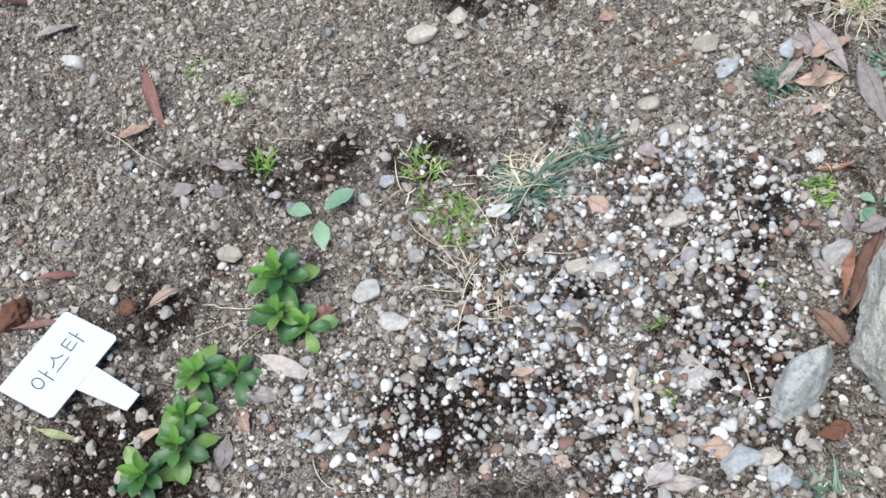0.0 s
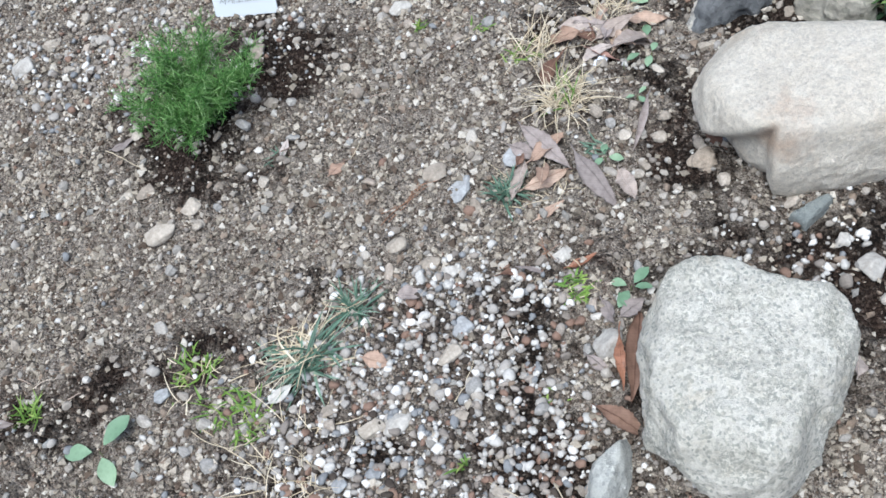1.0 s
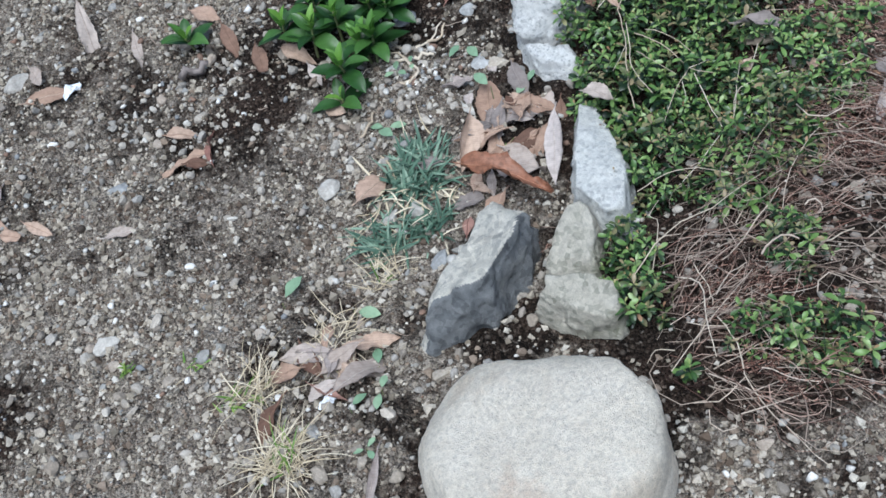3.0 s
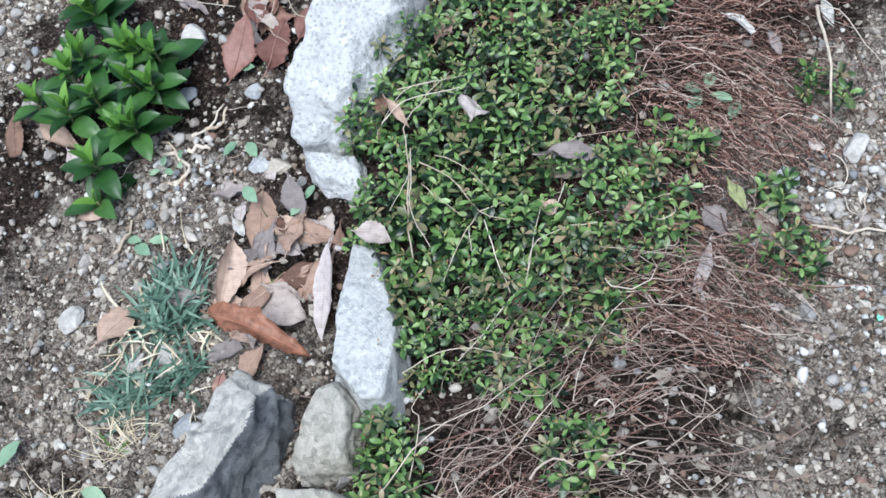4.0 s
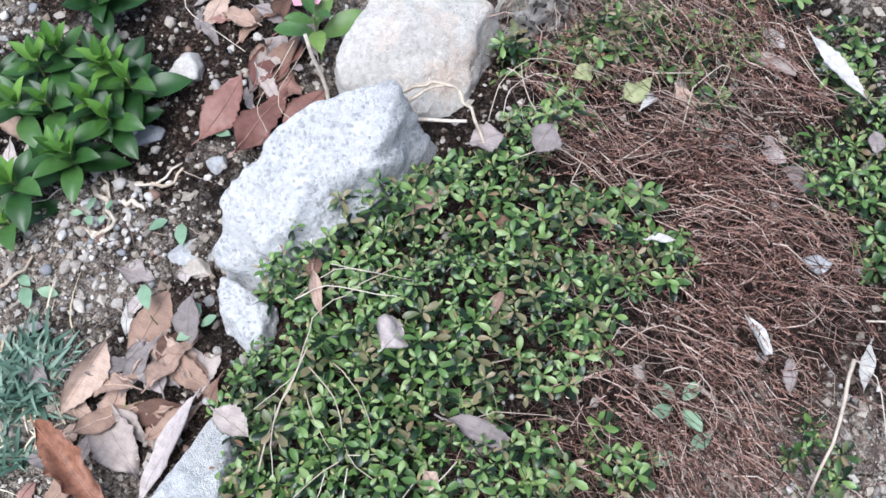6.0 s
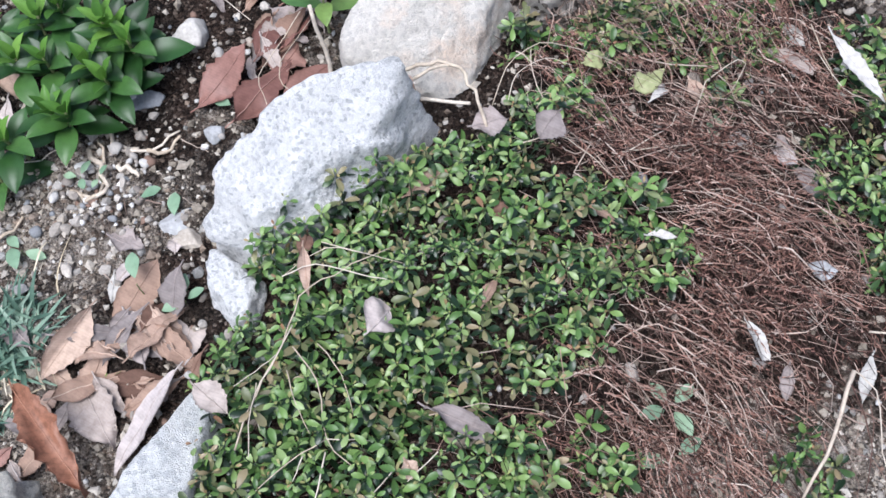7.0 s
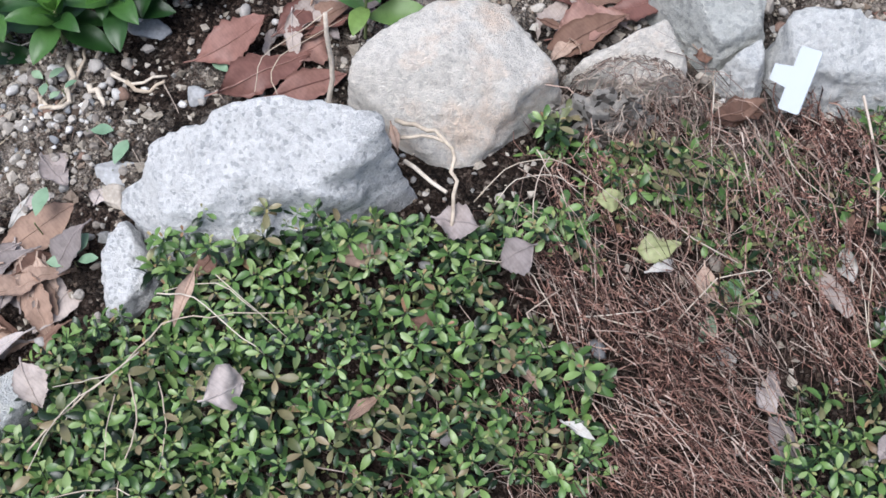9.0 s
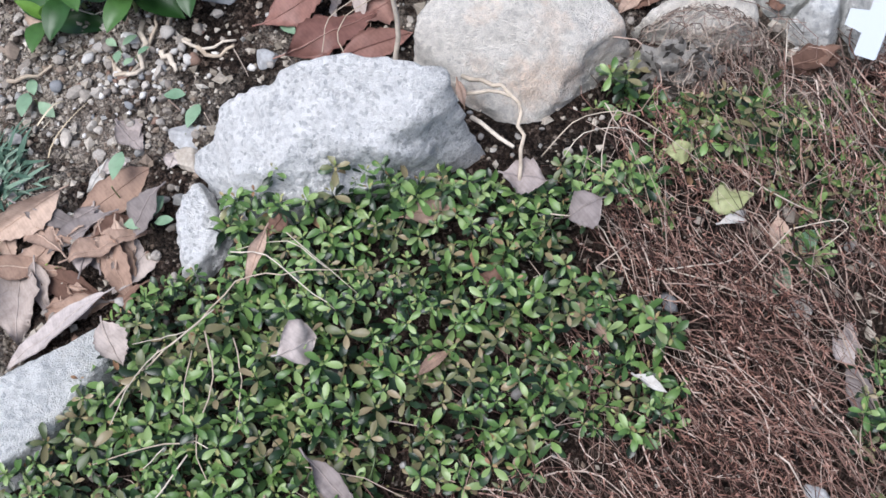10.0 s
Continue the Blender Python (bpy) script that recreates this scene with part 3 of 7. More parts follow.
def rock(name, label, cx, cy, sides, base, height, mat, planes=(), grow=1.0, under=0.0, lean=14, power=14, lumps=0.06, rough=0.012, level=6, seed=0, dents=(), chips=0, broken=None, dark_way=0.0, ledge=(), category="rock", grain=1.0):
    """A stone bounded by side and top planes (direction, tilt, distance from its middle), with softened edges and a weathered skin."""
    v, f = ICO[level]
    sides = [(a, d * grow) for a, d in sides]
    size = max(d for _, d in sides)
    mid = height * 0.35
    reach = [d for _, d in sides]
    for turn in range(4):
        faces = [(a, lean, q * math.cos(radians(lean))) for (a, _), q in zip(sides, reach)] + [(0, 90, height - mid), (0, -90, mid + 0.03)] + list(planes)
        if under:
            faces += [(a, -under, q * math.cos(radians(under)) + 0.12 * height * math.sin(radians(under))) for (a, _), q in zip(sides, reach)]
        inv = (np.linalg.norm(v / np.array([size * 1.6, size * 1.6, height * 1.4]), axis=1)) ** power
        for a, e, d in faces:
            n = np.array([math.cos(radians(a)) * math.cos(radians(e)), math.sin(radians(a)) * math.cos(radians(e)), math.sin(radians(e))])
            inv = inv + (np.maximum(v @ n, 1e-6) / d) ** power
        r = inv ** (-1.0 / power)
        for a, e, wide, deep in dents:
            n = np.array([math.cos(radians(a)) * math.cos(radians(e)), math.sin(radians(a)) * math.cos(radians(e)), math.sin(radians(e))])
            r = r * (1 - deep * np.exp(-((np.arccos(np.clip(v @ n, -1, 1)) / radians(wide)) ** 2)))
        if ledge:
            # an overhanging lip: the stone below it is set back, between two directions
            a0, a1, low, high, deep = ledge
            az, el = np.degrees(np.arctan2(v[:, 1], v[:, 0])) % 360, np.degrees(np.arcsin(v[:, 2]))
            lip = low + (high - low) * np.clip((az - a0) / (a1 - a0), 0, 1)
            back = np.clip((az - a0 + 40) / 40, 0, 1) * np.clip((a1 + 6 - az) / 13, 0, 1)
            r = r * (1 - deep * back / (1 + np.exp(np.clip((el - lip) / 1.1, -30, 30))))
        p = v * r[:, None]
        above = p[:, 2] > -mid
        reach = [q * min(1.25, max(0.8, d / float((p[above] @ np.array([math.cos(radians(a)), math.sin(radians(a)), 0])).max()))) for (a, d), q in zip(sides, reach)]
    rng = np.random.RandomState(4000 + seed)
    for k in range(chips):
        n = rng.normal(size=3) * np.array([1, 1, 0.6]) + np.array([0, 0, 0.35])
        n /= np.linalg.norm(n)
        reach_n = (p @ n).max()
        over = np.maximum(p @ n - reach_n * (1 - rng.uniform(0.04, 0.11)), 0)
        p = p - 0.92 * over[:, None] * n
    o = np.array([seed * 3.1, seed * 1.7, seed * 0.9])
    big, mid_n, fine = pnoise(p / (size * 0.8) + o), 0.35 - 1.6 * np.abs(pnoise(p / (size * 0.42) + o + 5)) + 0.5 * pnoise(p / (size * 0.2) + o + 7), pnoise(p / 0.011 + o + 9)
    tiny = pnoise(p / 0.004 + o + 13)
    p = p + v * (lumps * size * big + rough * size * (1.6 * mid_n) + grain * (0.0014 * fine + 0.0008 * tiny))[:, None]
    me = mesh_of(name, p, f, mat, True)
    if broken:
        # faces turned one way get darker stone, with their shade in its colour
        me.materials.append(broken)
        ns = [np.array([math.cos(radians(a)) * math.cos(radians(e)), math.sin(radians(a)) * math.cos(radians(e)), math.sin(radians(e))]) / d for a, e, d in faces]
        dark = np.array([abs((a - dark_way + 180) % 360 - 180) < 78 and 0 < e < 64 for a, e, d in faces])
        load = np.stack([v @ n for n in ns], -1) * r[:, None] + 0.1 * (big + 0.6 * mid_n + 0.3 * fine)[:, None] * dark
        own = dark[load.argmax(1)]
        tri = np.array(f)
        me.polygons.foreach_set("material_index", (own[tri].sum(1) >= 2).astype(np.int32))
    ob = thing(name, me, label, category)
    ob.location = (cx, cy, base + mid)
    return ob


rock("boulder", "rounded pale speckled granite boulder half sunk in soil", -0.568, -0.602, [(-150, 0.125), (-130, 0.126), (-66, 0.095), (-46, 0.109), (-18, 0.125), (20, 0.12), (41, 0.11), (72, 0.127), (131, 0.099), (151, 0.105), (173, 0.113)], -0.015, 0.145, GRANITE_WARM, lean=9, power=9, grow=1.03, under=28, seed=1, dents=((24, 28, 15, 0.09), (156, 12, 12, 0.1)), lumps=0.07, rough=0.03, chips=4, grain=1.8)
rock("boulder", "big cream-coloured rounded boulder with a rusty notch", -0.283, -0.389, [(-165, 0.094), (-124, 0.084), (-101, 0.1), (-70, 0.117), (-40, 0.126), (-12, 0.138), (6, 0.148), (48, 0.134), (98, 0.147), (125, 0.142), (158, 0.12)], -0.015, 0.135, CREAM, lean=9, power=11, under=26, planes=((48, 40, 0.124), (98, 50, 0.125)), seed=2, level=6, lumps=0.05, rough=0.016, ledge=(148, 198, 2, 46, 0.25), chips=2)
rock("rock", "angular grey rock, pale on top, dark on one side", -0.164, -0.136, [(-165, 0.116), (-109, 0.063), (-70, 0.053), (-50, 0.066), (4, 0.111), (58, 0.1), (110, 0.034), (160, 0.11)], -0.03, 0.145, SLATE_LIT, lean=8, power=70, seed=3, level=6, planes=((-132, 32, 0.066), (109, 69, 0.043), (67, 76, 0.056), (126, 40, 0.053)), rough=0.055, lumps=0.04, chips=10, broken=SLATE, dark_way=-86)
rock("rock", "upright olive-tan rock among leaves", -0.063, -0.197, [(-123, 0.033), (-50, 0.033), (-7, 0.05), (70, 0.053), (114, 0.029), (168, 0.042)], -0.02, 0.095, OLIVE, lean=10, power=50, rough=0.05, lumps=0.05, seed=4, level=5, planes=((-147, 64, 0.026), (-147, 65, 0.026)), chips=7, grow=1.07)
rock("rock", "low mossy tan rock at the shrub's foot", -0.109, -0.262, [(-164, 0.027), (-98, 0.044), (-38, 0.043), (26, 0.029), (44, 0.028), (120, 0.055)], -0.02, 0.095, OLIVE, lean=8, power=50, rough=0.04, lumps=0.05, seed=5, planes=((-134, 62, 0.04), (-146, 1, 0.023)), level=5, chips=6, grow=1.07)
rock("rock", "long pale grey slab of rock under shrub sprigs", 0.049, -0.137, [(47, 0.096), (-25, 0.034), (-45, 0.039), (-125, 0.1), (180, 0.071), (135, 0.042)], -0.02, 0.076, SLAB, lean=10, power=70, seed=6, level=6, rough=0.028, lumps=0.03, planes=((-22, 68, 0.044),), chips=3, grow=1.02)
rock("boulder", "white and grey speckled granite boulder edged by shrub", 0.239, 0.114, [(-163, 0.108), (-118, 0.074), (-71, 0.042), (-48, 0.064), (-8, 0.122), (50, 0.109), (89, 0.057), (108, 0.05), (146, 0.082)], -0.01, 0.2, GRANITE, lean=6, power=30, seed=7, planes=((-90, 50, 0.056), (-81, 17, 0.04), (-146, 45, 0.07)), rough=0.05, lumps=0.04, chips=0, grow=1.05, grain=2.0)
rock("rock", "small white granite stone under the shrub's edge", 0.141, 0.043, [(-159, 0.024), (-115, 0.039), (-29, 0.032), (37, 0.025), (68, 0.039), (165, 0.03)], -0.012, 0.055, GRANITE, lean=12, power=24, seed=8, level=5, rough=0.04, lumps=0.08, chips=4, grow=1.14, grain=1.6)
rock("boulder", "smooth tan boulder with a weathered rim", 0.384, 0.251, [(178, 0.088), (-111, 0.062), (-40, 0.064), (22, 0.094), (54, 0.078), (97, 0.068), (136, 0.069)], -0.01, 0.184, TAN, lean=6, power=22, seed=9, planes=((-85, 40, 0.04), (167, 75, 0.064), (-1, 69, 0.059)), rough=0.014, lumps=0.035, grow=1.08, chips=0)
rock("rock", "wedge-shaped tan rock behind a clod of roots", 0.544, 0.318, [(-110, 0.042), (-90, 0.025), (-68, 0.023), (-9, 0.049), (48, 0.04), (125, 0.022)], -0.01, 0.11, TAN, lean=6, power=50, seed=10, level=5, rough=0.025, lumps=0.03, planes=((-76, 47, 0.023),), chips=3, grow=1.06)
rock("rock", "lumpy clod of dark soil, grit and dead roots", 0.519, 0.252, [(-150, 0.042), (-93, 0.027), (-68, 0.027), (-15, 0.045), (57, 0.039), (99, 0.023), (115, 0.031)], -0.005, 0.098, ROOT_CLOD, lean=14, power=5, seed=11, level=6, lumps=0.14, rough=0.16, chips=0, grow=1.2, grain=3.2, category="soil clod")
rock("rock", "blue-grey rock behind a small wedged stone", 0.619, 0.371, [(-135, 0.028), (-112, 0.029), (-58, 0.027), (2, 0.042), (97, 0.045)], -0.01, 0.1, BLUEGREY, lean=8, power=40, seed=12, level=5, rough=0.035, planes=((-79, 56, 0.037),), chips=5, grow=1.06)
rock("rock", "small pale stone wedged between larger rocks", 0.648, 0.34, [(-152, 0.027), (-107, 0.028), (-21, 0.023), (6, 0.022), (81, 0.033), (138, 0.022)], -0.01, 0.065, SLAB, lean=12, power=30, seed=15, level=5, rough=0.04, chips=6, grow=1.06)
rock("rock", "pale blue-grey rock behind a white plant label", 0.735, 0.352, [(-174, 0.067), (-153, 0.064), (-85, 0.037), (-70, 0.044), (7, 0.073), (62, 0.055), (88, 0.038), (151, 0.07)], -0.01, 0.12, SLAB, lean=8, power=40, seed=13, level=5, rough=0.035, planes=((-80, 60, 0.033), (-82, 14, 0.025)), chips=5, grow=1.05)
rock("rock", "blue-grey stone lying on gravel", -0.734, -0.596, [(-109, 0.039), (-63, 0.023), (-44, 0.023), (-13, 0.036), (98, 0.026), (136, 0.025), (173, 0.036)], -0.01, 0.055, BLUEGREY, lean=14, power=24, seed=14, level=5, rough=0.03, chips=6, grow=1.07)


# ---- leaves, stems and blades ----
def leaf_material(name, stops, rough=0.5, spec=0.4, vein=0.0, by_object=True, spots=0.5, sheen=0.12):
    """Leaf: a colour of its own for each, blotches and faint side veins; a little light shines through."""
    m, n, l, b = material(name, rough, spec)
    co = n.new("ShaderNodeTexCoord").outputs["Object"]
    isl = n.new("ShaderNodeNewGeometry").outputs["Random Per Island"]
    src = isl
    if by_object:
        add = n.new("ShaderNodeMath")
        add.operation, add.inputs[1].default_value = "MULTIPLY", 0.999
        l.new(n.new("ShaderNodeObjectInfo").outputs["Random"], add.inputs[0])
        src = add.outputs[0]
    col = ramp_node(n, l, src, stops)
    f, g = noise_node(n, l, co, 900, 3), noise_node(n, l, co, 130, 4)
    blot = ramp_node(n, l, g, [(0.34, (0.55, 0.52, 0.5)), (0.55, (1, 1, 1)), (0.75, (1.18, 1.16, 1.12))])
    col = mix_node(n, l, spots, col, mix_node(n, l, 1.0, col, blot, "MULTIPLY"))
    if vein:
        w = n.new("ShaderNodeTexWave")
        w.bands_direction = "DIAGONAL"
        w.inputs["Scale"].default_value, w.inputs["Distortion"].default_value = vein, 1.2
        l.new(co, w.inputs["Vector"])
        vf = ramp_node(n, l, w.outputs["Fac"], [(0.0, (0.8, 0.8, 0.8)), (0.22, (1, 1, 1))])
        col = mix_node(n, l, 0.45, col, vf, "MULTIPLY")
    l.new(col, b.inputs["Base Color"])
    bump_node(n, l, f, b, 0.25, 0.0005)
    tr = n.new("ShaderNodeBsdfTranslucent")
    l.new(col, tr.inputs["Color"])
    ms = n.new("ShaderNodeMixShader")
    ms.inputs[0].default_value = sheen
    l.new(b.outputs[0], ms.inputs[1])
    l.new(tr.outputs[0], ms.inputs[2])
    l.new(ms.outputs[0], n["Material Output"].inputs["Surface"])
    return m


LEAF_TAN = leaf_material("dry_tan_leaf", [(0.0, (0.352, 0.2363, 0.1773)), (0.5, (0.455, 0.3223, 0.2503)), (1.0, (0.564, 0.4287, 0.342))], 0.7, 0.25, 130)
LEAF_RED = leaf_material("dry_red_leaf", [(0.0, (0.164, 0.0749, 0.0611)), (0.5, (0.2644, 0.1336, 0.1081)), (1.0, (0.3823, 0.2271, 0.1862))], 0.5, 0.4, 130)
LEAF_PALE = leaf_material("bleached_leaf", [(0.0, (0.42, 0.35, 0.31)), (0.5, (0.5, 0.43, 0.39)), (1.0, (0.55, 0.49, 0.47))], 0.7, 0.25, 130)
LEAF_BROWN = leaf_material("dark_brown_leaf", [(0.0, (0.1199, 0.0676, 0.0491)), (0.5, (0.1907, 0.1106, 0.0815)), (1.0, (0.2541, 0.1605, 0.1199))], 0.7, 0.25, 130)
LEAF_GREY = leaf_material("grey_brown_leaf", [(0.0, (0.2419, 0.2115, 0.2015)), (0.5, (0.3154, 0.273, 0.2625)), (1.0, (0.3925, 0.3371, 0.3154))], 0.75, 0.2, 130)
LEAF_ORANGE = leaf_material("orange_leaf", [(0.0, (0.3, 0.135, 0.082)), (1.0, (0.4, 0.205, 0.13))], 0.5, 0.4, 130, True, 0.9)
LEAF_WHITE = leaf_material("white_leaf", [(0.0, (0.54, 0.52, 0.48)), (1.0, (0.64, 0.62, 0.59))], 0.7, 0.25)
LEAF_OLIVE = leaf_material("yellow_green_leaf", [(0.0, (0.3, 0.33, 0.14)), (1.0, (0.42, 0.44, 0.24))], 0.5, 0.4)
# older low leaves darkened for shade, young upper ones brightened as if lit
GREEN_SHRUB_SHADED = leaf_material("shaded_shrub_green", [(0.0, (0.0069, 0.0169, 0.0069)), (0.4, (0.0184, 0.0419, 0.0169)), (0.7, (0.0356, 0.0741, 0.0277)), (0.88, (0.0749, 0.1336, 0.0467)), (0.95, (0.1817, 0.2456, 0.1123)), (1.0, (0.2835, 0.164, 0.0955))], 0.3, 0.5, 0, False, 0.35, 0.07)
GREEN_YOUNG_LIT = leaf_material("lit_young_shrub_leaf", [(0.0, (0.04, 0.088, 0.024)), (0.4, (0.096, 0.182, 0.05)), (0.75, (0.175, 0.285, 0.08)), (1.0, (0.27, 0.36, 0.15))], 0.34, 0.45, 0, False, 0.3, 0.08)
GREEN_BRONZE = leaf_material("bronzed_shrub_leaf", [(0.0, (0.06, 0.09, 0.035)), (0.5, (0.15, 0.165, 0.075)), (1.0, (0.32, 0.25, 0.15))], 0.35, 0.45, 0, False, 0.3, 0.15)
GREEN_TIP = leaf_material("shrub_tip", [(0.0, (0.2, 0.33, 0.1)), (0.45, (0.3, 0.34, 0.13)), (0.7, (0.34, 0.27, 0.13)), (1.0, (0.33, 0.18, 0.11))], 0.45, 0.4, 0, False, 0.2, 0.15)
GREEN_LILY = leaf_material("lush_green", [(0.0, (0.018, 0.055, 0.013)), (0.5, (0.036, 0.1, 0.024)), (1.0, (0.08, 0.18, 0.042))], 0.36, 0.5, 0, True, 0.3, 0.2)
PETAL = leaf_material("pink_petal", [(0.0, (0.72, 0.36, 0.46)), (1.0, (0.8, 0.48, 0.56))], 0.5, 0.3, 0, True, 0.2, 0.25)
GREEN_FRESH = leaf_material("fresh_yellow_green", [(0.0, (0.07, 0.17, 0.03)), (0.5, (0.12, 0.26, 0.045)), (1.0, (0.2, 0.37, 0.07))], 0.36, 0.5, 0, True, 0.2, 0.2)
GREEN_ASTER = leaf_material("aster_green", [(0.0, (0.035, 0.1, 0.035)), (0.5, (0.075, 0.17, 0.05)), (1.0, (0.2, 0.31, 0.08))], 0.42, 0.45, 0, True, 0.35, 0.18)
GREEN_BLUE = leaf_material("blue_green_blade", [(0.0, (0.0627, 0.1207, 0.0872)), (0.6, (0.1293, 0.2179, 0.1552)), (1.0, (0.2835, 0.3823, 0.2931))], 0.55, 0.35, 0, False, 0.2)
GREEN_GRASS = leaf_material("fresh_green_blade", [(0.0, (0.1, 0.2, 0.04)), (0.6, (0.19, 0.31, 0.06)), (1.0, (0.32, 0.4, 0.12))], 0.5, 0.35, 0, False, 0.2)
GREEN_FERN = leaf_material("feathery_green", [(0.0, (0.06, 0.17, 0.035)), (0.5, (0.13, 0.3, 0.07)), (0.85, (0.25, 0.44, 0.15)), (1.0, (0.42, 0.56, 0.3))], 0.5, 0.35, 0, False, 0.2)
GREEN_PALE = leaf_material("pale_green_leaf", [(0.0, (0.16, 0.27, 0.17)), (0.5, (0.22, 0.34, 0.22)), (1.0, (0.28, 0.4, 0.26))], 0.5, 0.35, 0, True, 0.3)
STRAW = leaf_material("straw", [(0.0, (0.46, 0.38, 0.26)), (0.5, (0.64, 0.55, 0.4)), (1.0, (0.78, 0.71, 0.57))], 0.7, 0.25, 0, False, 0.2)
TWIG_PALE = leaf_material("pale_twig", [(0.0, (0.46, 0.38, 0.29)), (1.0, (0.66, 0.59, 0.5))], 0.8, 0.2, 0, True, 0.6, 0.0)
TWIG_RED = leaf_material("red_needle", [(0.0, (0.22, 0.1, 0.06)), (1.0, (0.33, 0.17, 0.1))], 0.7, 0.3, 0, True, 0.4, 0.0)
STEM_DEAD = leaf_material("dead_stem", [(0.0, (0.01346, 0.008712, 0.007392)), (0.33, (0.05878, 0.03274, 0.02719)), (0.58, (0.2244, 0.1328, 0.1062)), (0.82, (0.4191, 0.2836, 0.2285)), (1.0, (0.6317, 0.5362, 0.4573))], 0.8, 0.2, 0, False, 0.4, 0.0)
LEAFLET_DEAD = leaf_material("dead_leaflet", [(0.0, (0.02079, 0.01035, 0.00891)), (0.33, (0.1241, 0.06228, 0.04923)), (0.65, (0.3168, 0.1676, 0.128)), (0.88, (0.4875, 0.3034, 0.238)), (1.0, (0.6111, 0.4975, 0.4287))], 0.8, 0.2, 0, False, 0.3, 0.0)
STEM_GREY = leaf_material("grey_vine", [(0.0, (0.1039, 0.0708, 0.0587)), (0.5, (0.3125, 0.2363, 0.1952)), (1.0, (0.6323, 0.5417, 0.455))], 0.85, 0.2, 0, False, 0.5, 0.0)
STEM_GREEN = leaf_material("green_stem", [(0.0, (0.16, 0.2, 0.09)), (1.0, (0.24, 0.26, 0.12))], 0.6, 0.3, 0, True, 0.3, 0.0)


def blade(rng, L, W, nu=8, nv=2, peak=0.45, point=0.9, fold=0.2, bend=0.3, twist=0.0, serr=0.0, wave=0.0, thick=0.0, teeth=9, tip=1.0, crumple=0.0):
    """A leaf along +x from its base: outline, fold along the midrib, bend, twist, ragged edge; vertices and faces."""
    u = np.linspace(0, 1, nu + 1)
    p = math.log(0.5) / math.log(peak)
    half = W / 2 * np.sin(np.pi * np.clip(u * tip, 0.004, 0.996) ** p) ** point
    ang = -bend * u
    cx, cz = np.cumsum(np.r_[0, np.cos(ang[:-1])]) * L / nu, np.cumsum(np.r_[0, np.sin(ang[:-1])]) * L / nu
    sv = np.linspace(-1, 1, 2 * nv + 1)
    edge = 1 - serr * ((u * teeth) % 1.0) - serr * 0.5 * rng.rand(nu + 1)
    ph = rng.rand(4) * 7
    lop = 1 + 0.14 * rng.randn() * (crumple > 0)
    V = np.zeros((nu + 1, 2 * nv + 1, 3))
    for j, s in enumerate(sv):
        w = half * (edge if abs(s) > 0.99 else 1)
        off = s * w
        lift = np.abs(off) * fold + wave * W * (0.5 * np.sin(u * 7 + ph[0] + 1.5 * s) + 0.35 * np.sin(u * 15 + ph[1] + 3 * s)) * abs(s)
        t = twist * (u - 0.5)
        dy, dz = off * np.cos(t) - lift * np.sin(t), off * np.sin(t) + lift * np.cos(t)
        dy = dy * (lop if s < 0 else 2 - lop)
        V[:, j] = np.stack([cx - dz * np.sin(ang), dy, cz + dz * np.cos(ang)], -1)
    k = 2 * nv + 1
    idx = np.arange((nu + 1) * k).reshape(nu + 1, k)
    F = np.stack([idx[:-1, :-1], idx[1:, :-1], idx[1:, 1:], idx[:-1, 1:]], -1).reshape(-1, 4)
    V = V.reshape(-1, 3)
    if crumple:
        q = V / (0.3 * L) + ph[:3]
        V = V + crumple * W * np.stack([0.12 * pnoise(q + 9), 0.15 * pnoise(q + 5), pnoise(q)], -1) + 0.4 * crumple * W * np.stack([0 * V[:, 0], 0.5 * pnoise(q * 3 + 2), pnoise(q * 3)], -1)
    if thick:
        n0 = len(V)
        ring = np.r_[idx[0, :], idx[1:, -1], idx[-1, -2::-1], idx[-2:0:-1, 0]]
        side = np.stack([ring, ring + n0, np.roll(ring, -1) + n0, np.roll(ring, -1)], -1)
        F = np.concatenate([F, F[:, ::-1] + n0, side])
        V = np.concatenate([V, V - np.array([0, 0, thick])])
    return V, F


def tube(points, r0, r1, sides=5):
    """A tapering stem along a polyline, closed at both ends."""
    P = np.asarray(points, float)
    n = len(P)
    T = np.gradient(P, axis=0)
    T /= np.linalg.norm(T, axis=1)[:, None] + 1e-9
    A = np.cross(T, [0.31, 0.2, 0.93])
    A /= np.linalg.norm(A, axis=1)[:, None] + 1e-9
    B = np.cross(T, A)
    th = np.arange(sides) * 2 * np.pi / sides
    r = np.linspace(r0, r1, n)[:, None, None]
    V = P[:, None] + r * (np.cos(th)[None, :, None] * A[:, None] + np.sin(th)[None, :, None] * B[:, None])
    idx = np.arange(n * sides).reshape(n, sides)
    nxt = np.roll(idx, -1, 1)
    F = np.stack([idx[:-1], nxt[:-1], nxt[1:], idx[1:]], -1).reshape(-1, 4)
    V = np.concatenate([V.reshape(-1, 3), P[:1], P[-1:]])
    caps = [(n * sides, nxt[0, i], idx[0, i]) for i in range(sides)] + [(n * sides + 1, idx[-1, i], nxt[-1, i]) for i in range(sides)]
    return V, [tuple(f) for f in F] + caps


